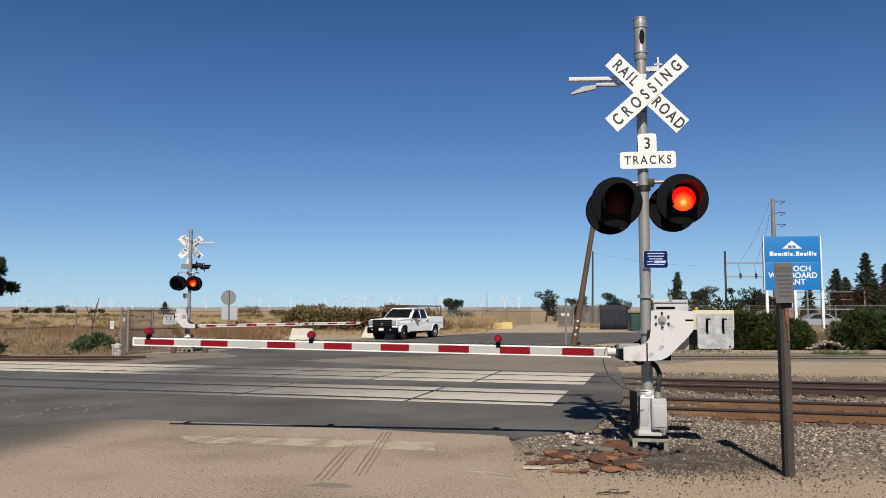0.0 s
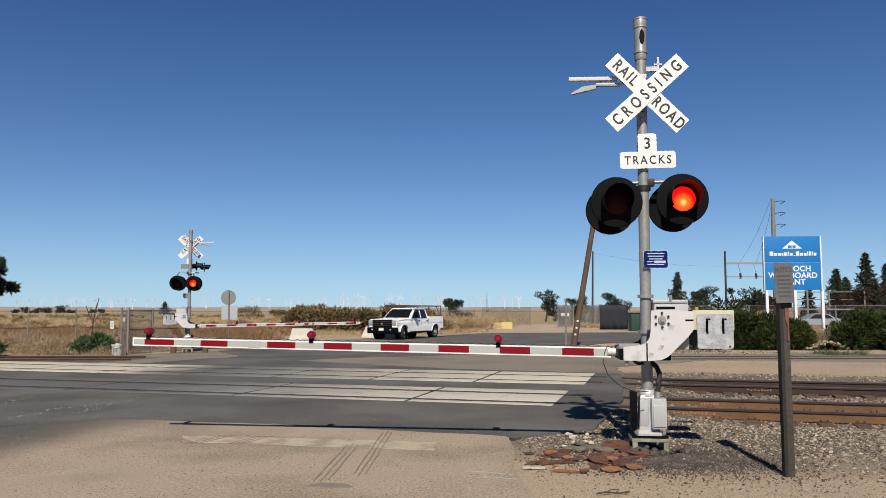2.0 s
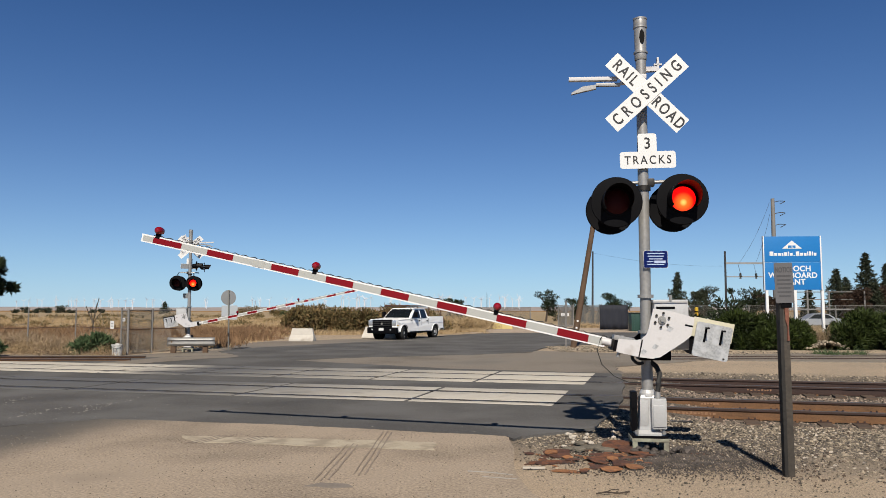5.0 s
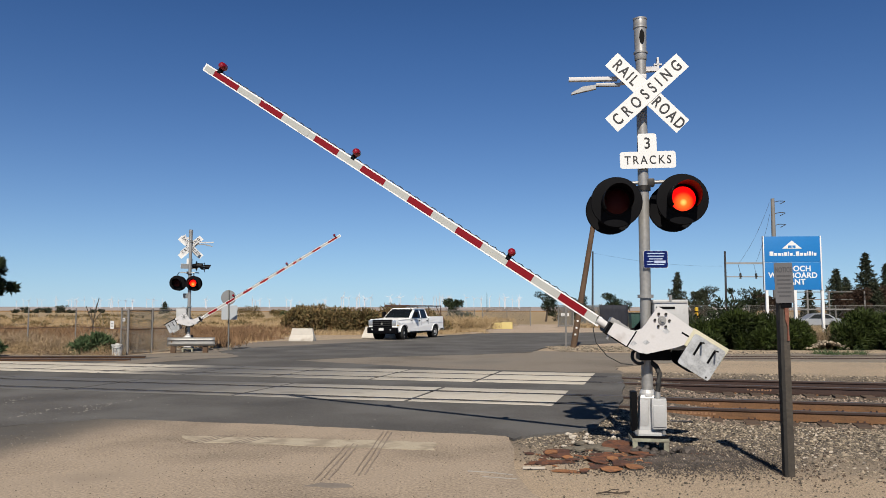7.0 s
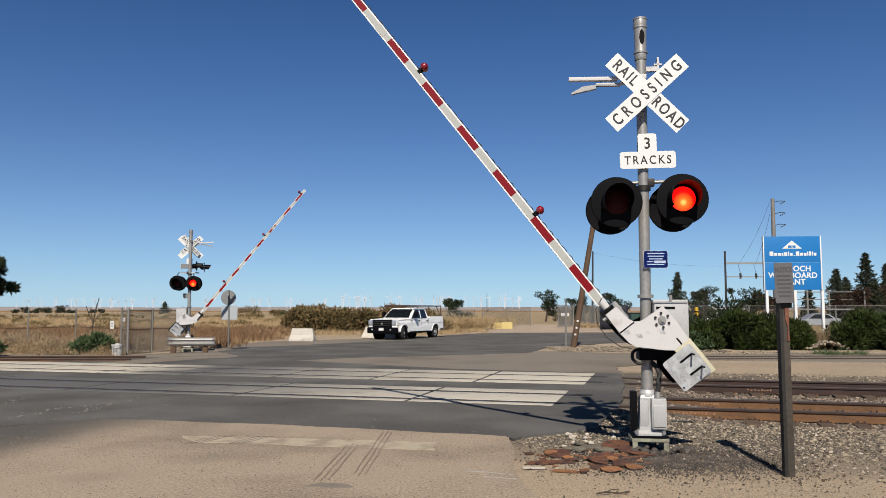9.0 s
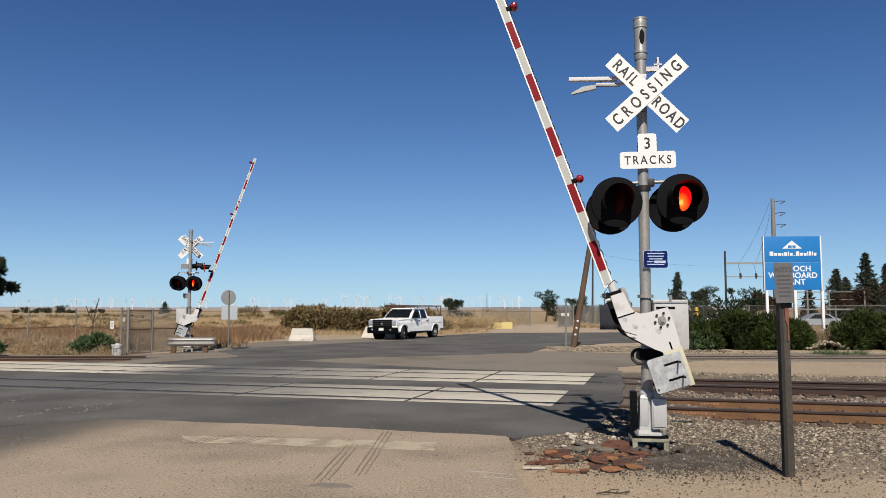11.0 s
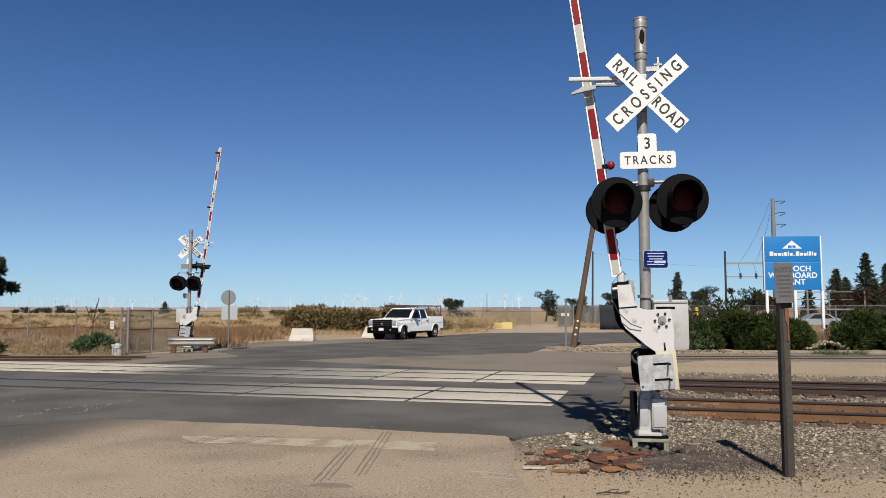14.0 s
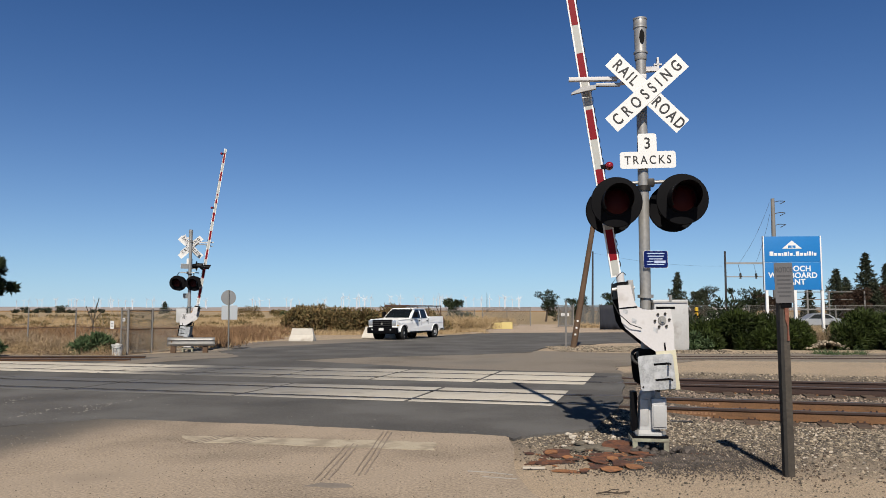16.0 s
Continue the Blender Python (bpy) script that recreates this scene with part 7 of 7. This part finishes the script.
def scrap_pile():
    """Rusty flakes and plates heaped before the signal."""
    rng = random.Random(12)
    plates = ((1.34, 9.40, 0.40, 0.34, 8, 9, 1, 0.00), (1.27, 9.40, 0.16, 0.13, 30, 10, 2, 0.03), (1.20, 8.94, 0.56, 0.10, 9, 12, 0, 0.00), (1.46, 9.02, 0.20, 0.08, 20, 8, 1, 0.02), (1.32, 8.46, 0.32, 0.10, -6, 6, 2, 0.00), (1.48, 8.42, 0.10, 0.12, 10, 8, 0, 0.01),
              (2.16, 9.86, 0.34, 0.30, -12, 12, 0, 0.02), (2.24, 9.58, 0.30, 0.20, -24, 10, 1, 0.02), (2.34, 9.38, 0.34, 0.16, -14, 8, 0, 0.02), (1.88, 9.38, 0.38, 0.10, 0, 9, 1, 0.01), (1.90, 9.20, 0.42, 0.10, 5, 8, 0, 0.02), (2.18, 9.20, 0.38, 0.08, 5, 5, 0, 0.01),
              (1.76, 8.98, 0.24, 0.26, 16, 7, 0, 0.01), (1.90, 8.94, 0.14, 0.16, 14, 9, 2, 0.04), (1.96, 8.78, 0.24, 0.24, -8, 6, 1, 0.02), (1.70, 8.66, 0.24, 0.20, -20, 6, 1, 0.00), (1.78, 8.48, 0.24, 0.20, -18, 7, 2, 0.01), (2.06, 8.62, 0.18, 0.18, 12, 8, 2, 0.01), (1.66, 9.12, 0.10, 0.18, 30, 9, 2, 0.00),
              (3.05, 9.50, 0.26, 0.06, -10, 4, 0, 0.00), (3.28, 9.42, 0.16, 0.06, 5, 4, 1, 0.00))
    tints = (("rustplate", "red-brown rusted steel scrap plate on gravel"), ("rustdark", "dark brown scaled steel scrap plate"), ("rustorange", "orange rust-flaked steel scrap piece"))

    def shard(w, d, n, seed, thick):
        """A broken plate with a ragged rim."""
        r = random.Random(seed)
        count = 6 + n + r.randrange(4)
        pts = []
        for k in range(count):
            a = 2 * math.pi * (k + r.uniform(-0.32, 0.32)) / count
            c = r.uniform(0.66, 1.06) / max(abs(math.cos(a)), abs(math.sin(a))) ** 0.55
            pts.append((0.5 * w * c * math.cos(a), 0.5 * d * c * math.sin(a)))
        bm = bmesh.new()
        slab(bm, pts, 0, thick)
        return bm

    for k, (x, y, w, d, rz, tilt, tint, lift) in enumerate(plates):
        mt, lb = tints[tint]
        solid("scrap_plate", shard(w * 1.12, d * 1.05, 1, 300 + k, rng.uniform(0.005, 0.010)), M[mt], lb, "scrap", pose(x, y, -0.025 + lift + 0.5 * d * math.sin(radians(tilt)), tilt, rng.uniform(-4, 4), rz), "scrap plates", "", False)
    for k in range(46):
        x, y = (1.95 + rng.gauss(0, 0.24), 9.15 + rng.gauss(0, 0.36)) if k % 3 else (1.32 + rng.gauss(0, 0.20), 9.05 + rng.gauss(0, 0.32))
        w = rng.uniform(0.05, 0.16)
        mt, lb = tints[rng.randrange(3)]
        tilt = rng.uniform(3, 20)
        d = w * rng.uniform(0.3, 0.7)
        solid("scrap_flake", shard(w, d, 0, 400 + k, 0.005), M[mt], lb.replace("plate", "flake"), "scrap", pose(x, y, -0.022 + 0.5 * d * math.sin(radians(tilt)), tilt, rng.uniform(-9, 9), rng.uniform(-60, 60)), "scrap flakes", "", False)
    for k, (x, y, w, d, rz) in enumerate(((1.80, 9.78, 0.30, 0.16, 12), (1.96, 9.66, 0.26, 0.14, -8), (1.66, 9.66, 0.18, 0.14, 30), (2.02, 10.0, 0.20, 0.12, 0), (1.74, 10.1, 0.16, 0.12, -20), (1.52, 9.72, 0.14, 0.10, 15))):
        solid("broken_slab", shard(w, d, 1, 340 + k, 0.02), M["slate"], "grey-olive broken slab lying on the gravel", "rubble", pose(x, y, -0.012 + 0.5 * d * 0.17, 10, rng.uniform(-6, 6), rz), "rubble", "", False)
    for k in range(16):
        s = rng.uniform(0.025, 0.065)
        x, y = (2.80 + rng.gauss(0, 0.10), 9.56 + rng.gauss(0, 0.08)) if k < 11 else (2.40 + rng.gauss(0, 0.08), 9.50 + rng.gauss(0, 0.05))
        bm = bmesh.new()
        bmesh.ops.create_icosphere(bm, subdivisions=1, radius=s)
        for v in bm.verts:
            v.co = Vector((v.co.x * rng.uniform(0.8, 1.35), v.co.y * rng.uniform(0.7, 1.1), v.co.z * rng.uniform(0.55, 1.0)))
        solid("dark_rock", bm, M["cinder"], "dark lump of rock beside the mast base", "rock", pose(x, y, -0.02 + s * 0.55 + (0.045 if k % 4 == 3 else 0)), "dark rocks", "", False)
    for k in range(22):
        s = rng.uniform(0.02, 0.042)
        bm = bmesh.new()
        bmesh.ops.create_icosphere(bm, subdivisions=1, radius=s)
        for v in bm.verts:
            v.co = Vector((v.co.x * rng.uniform(0.8, 1.4), v.co.y * rng.uniform(0.7, 1.1), v.co.z * rng.uniform(0.5, 0.9)))
        solid("pale_stone", bm, M["panel"], "pale stone lying on the ballast", "rock", pose(1.5 + 1.2 * rng.random(), 10.2 + rng.uniform(-0.35, 0.75), -0.02 + s * 0.5), "pale stones", "", False)
    solid("wood_scrap", quick(box, (-0.12, -0.015, 0), (0.12, 0.015, 0.025), None, 0.004), M["panel"], "pale broken slat on the gravel", "scrap", pose(0.98, 8.60, -0.02, 0, 0, -3))
    bm = bmesh.new()
    tube(bm, [(-0.15, 0, 0.01), (-0.05, 0.02, 0.02), (0.06, -0.01, 0.012), (0.17, 0.02, 0.02)], 0.008, 6)
    tube(bm, [(-0.05, 0.02, 0.02), (0.02, 0.07, 0.03), (0.09, 0.09, 0.02)], 0.005, 5)
    solid("twig", bm, M["bark"], "dry twig on the dirt shoulder", "twig", pose(1.57, 7.42, -0.02, 0, 0, 4))


scrap_pile()


def rail_marks():
    """Illegible pale chalk marks along the webs of the rails."""
    M["chalk"] = mat("pale orange chalk", (0.22, 0.12, 0.068), 0.9, 0, 0.4, 60, 20)
    rng = random.Random(15)
    for track_ob, y, x, n in ((near_track, -0.753, 0.22, 11), (near_track, 0.753, 0.75, 6), (mid_track, -0.753, 1.9, 8)):
        for k in range(n):
            w, h = rng.uniform(0.02, 0.05), rng.uniform(0.02, 0.045)
            z = -0.088 + rng.uniform(-0.008, 0.008)
            part("chalk_mark", quick(box, (x, y - 0.0155, z - h / 2), (x + w, y - 0.0118, z + h / 2)), M["chalk"], track_ob)
            x += w + rng.uniform(0.015, 0.035)


rail_marks()
solid("rail_spacer", quick(box, (-0.3, -0.05, 0), (0.3, 0.05, 0.05), None, 0.01), M["bolt"], "dark steel bar lying on sleepers", "scrap", ALONG @ pose(0.2, 13.2, -0.12, 0, 0, 10))
# ---- what moves ----
NEAR_GATE = ((0, 0), (3.7, 0), (3.85, 0.1), (4.0, 1.1), (4.2, 3.0), (4.6, 7.3), (5.2, 13.9), (6.3, 25.6), (6.5, 27.5), (7, 32.4), (7.5, 37.2), (8, 41.9), (8.5, 46.3), (9, 51.1), (9.2, 52.95),
             (10.2, 61.8), (11.3, 72.2), (11.5, 74.1), (12, 79.1), (12.25, 81.2), (12.5, 82.1), (12.75, 81.6), (13, 80.9), (13.5, 80.7), (14, 81.3), (14.5, 80.8), (15, 80.8), (15.5, 81.1), (16, 80.8))
FAR_GATE = ((0, 0), (3.9, 0), (4.0, 0.2), (4.2, 3.2), (4.6, 7.5), (5.2, 13.3), (6.3, 24.2), (7, 31.0), (8, 40.8), (9, 50.6), (10.2, 62.6), (11.3, 73.1), (11.5, 74.9), (11.7, 76.9), (12, 79.6), (12.3, 82.6), (12.55, 83.3),
            (12.8, 82.2), (13.1, 80.0), (13.3, 80.6), (13.6, 82.2), (13.85, 82.7), (14.1, 81.9), (14.5, 80.4), (14.8, 81.4), (15.1, 82.0), (15.5, 81.4), (16, 80.6))


def give(a, key):
    k = min(1.0, max(0.0, (a - 45.0) / 35.0)) if key == "near" else 0.0
    return 4.0 * k


def motions():
    for key, rows in (("near", NEAR_GATE), ("far", FAR_GATE)):
        lift = 1.568 if key == "near" else 1.462
        walk(gates[key], [(t, pose(0.140, 0, lift, 0, a + give(a, key), 0)) for t, a in rows])
        # the boom springs a little at its clamp
        hinge = pose(0.0, 0, -0.4)
        walk(gates[key + "_boom"], [(t, hinge @ pose(0, 0, 0, 0, -give(a, key), 0) @ hinge.inverted()) for t, a in rows])
    rows = []
    for t, a in NEAR_GATE:
        k = radians(a)
        x, z = 0.60, 0.33      # where the cable leaves the arm, from the pivot
        rows.append((t, pose(0.140 - x * math.cos(k) + z * -math.sin(k), -0.37, 1.568 + x * math.sin(k) - z * math.cos(k), 0, 0.30 * a, 0)))
    walk(gates["cable"], rows)
    for rot, a0, rate in rotors:
        walk(rot, [(t, pose(0, -4.4, 46.6, 0, a0 + rate * t, 0)) for t in range(17)])
    for lens, lit in movers:
        turn = 0.0 if lit else 180.0
        rows = [(0.0, turn)]
        steps = [t for t in SWITCHES]
        for i, t in enumerate(steps):
            if i == len(steps) - 1:
                continue
            for dt in (-1, 0, 1, 2):
                rows.append((t + dt / 30, turn + 60.0 * (dt + 1)))
            turn += 180.0
        if turn % 360.0 == 0.0:
            t = steps[-1]
            for dt in (-1, 0, 1, 2):
                rows.append((t + dt / 30, turn + 60.0 * (dt + 1)))
            turn += 180.0
        rows.append((16.0, turn))
        walk(lens, [(t, pose(0, -0.05, 0, 0, 0, a)) for t, a in rows])


motions()
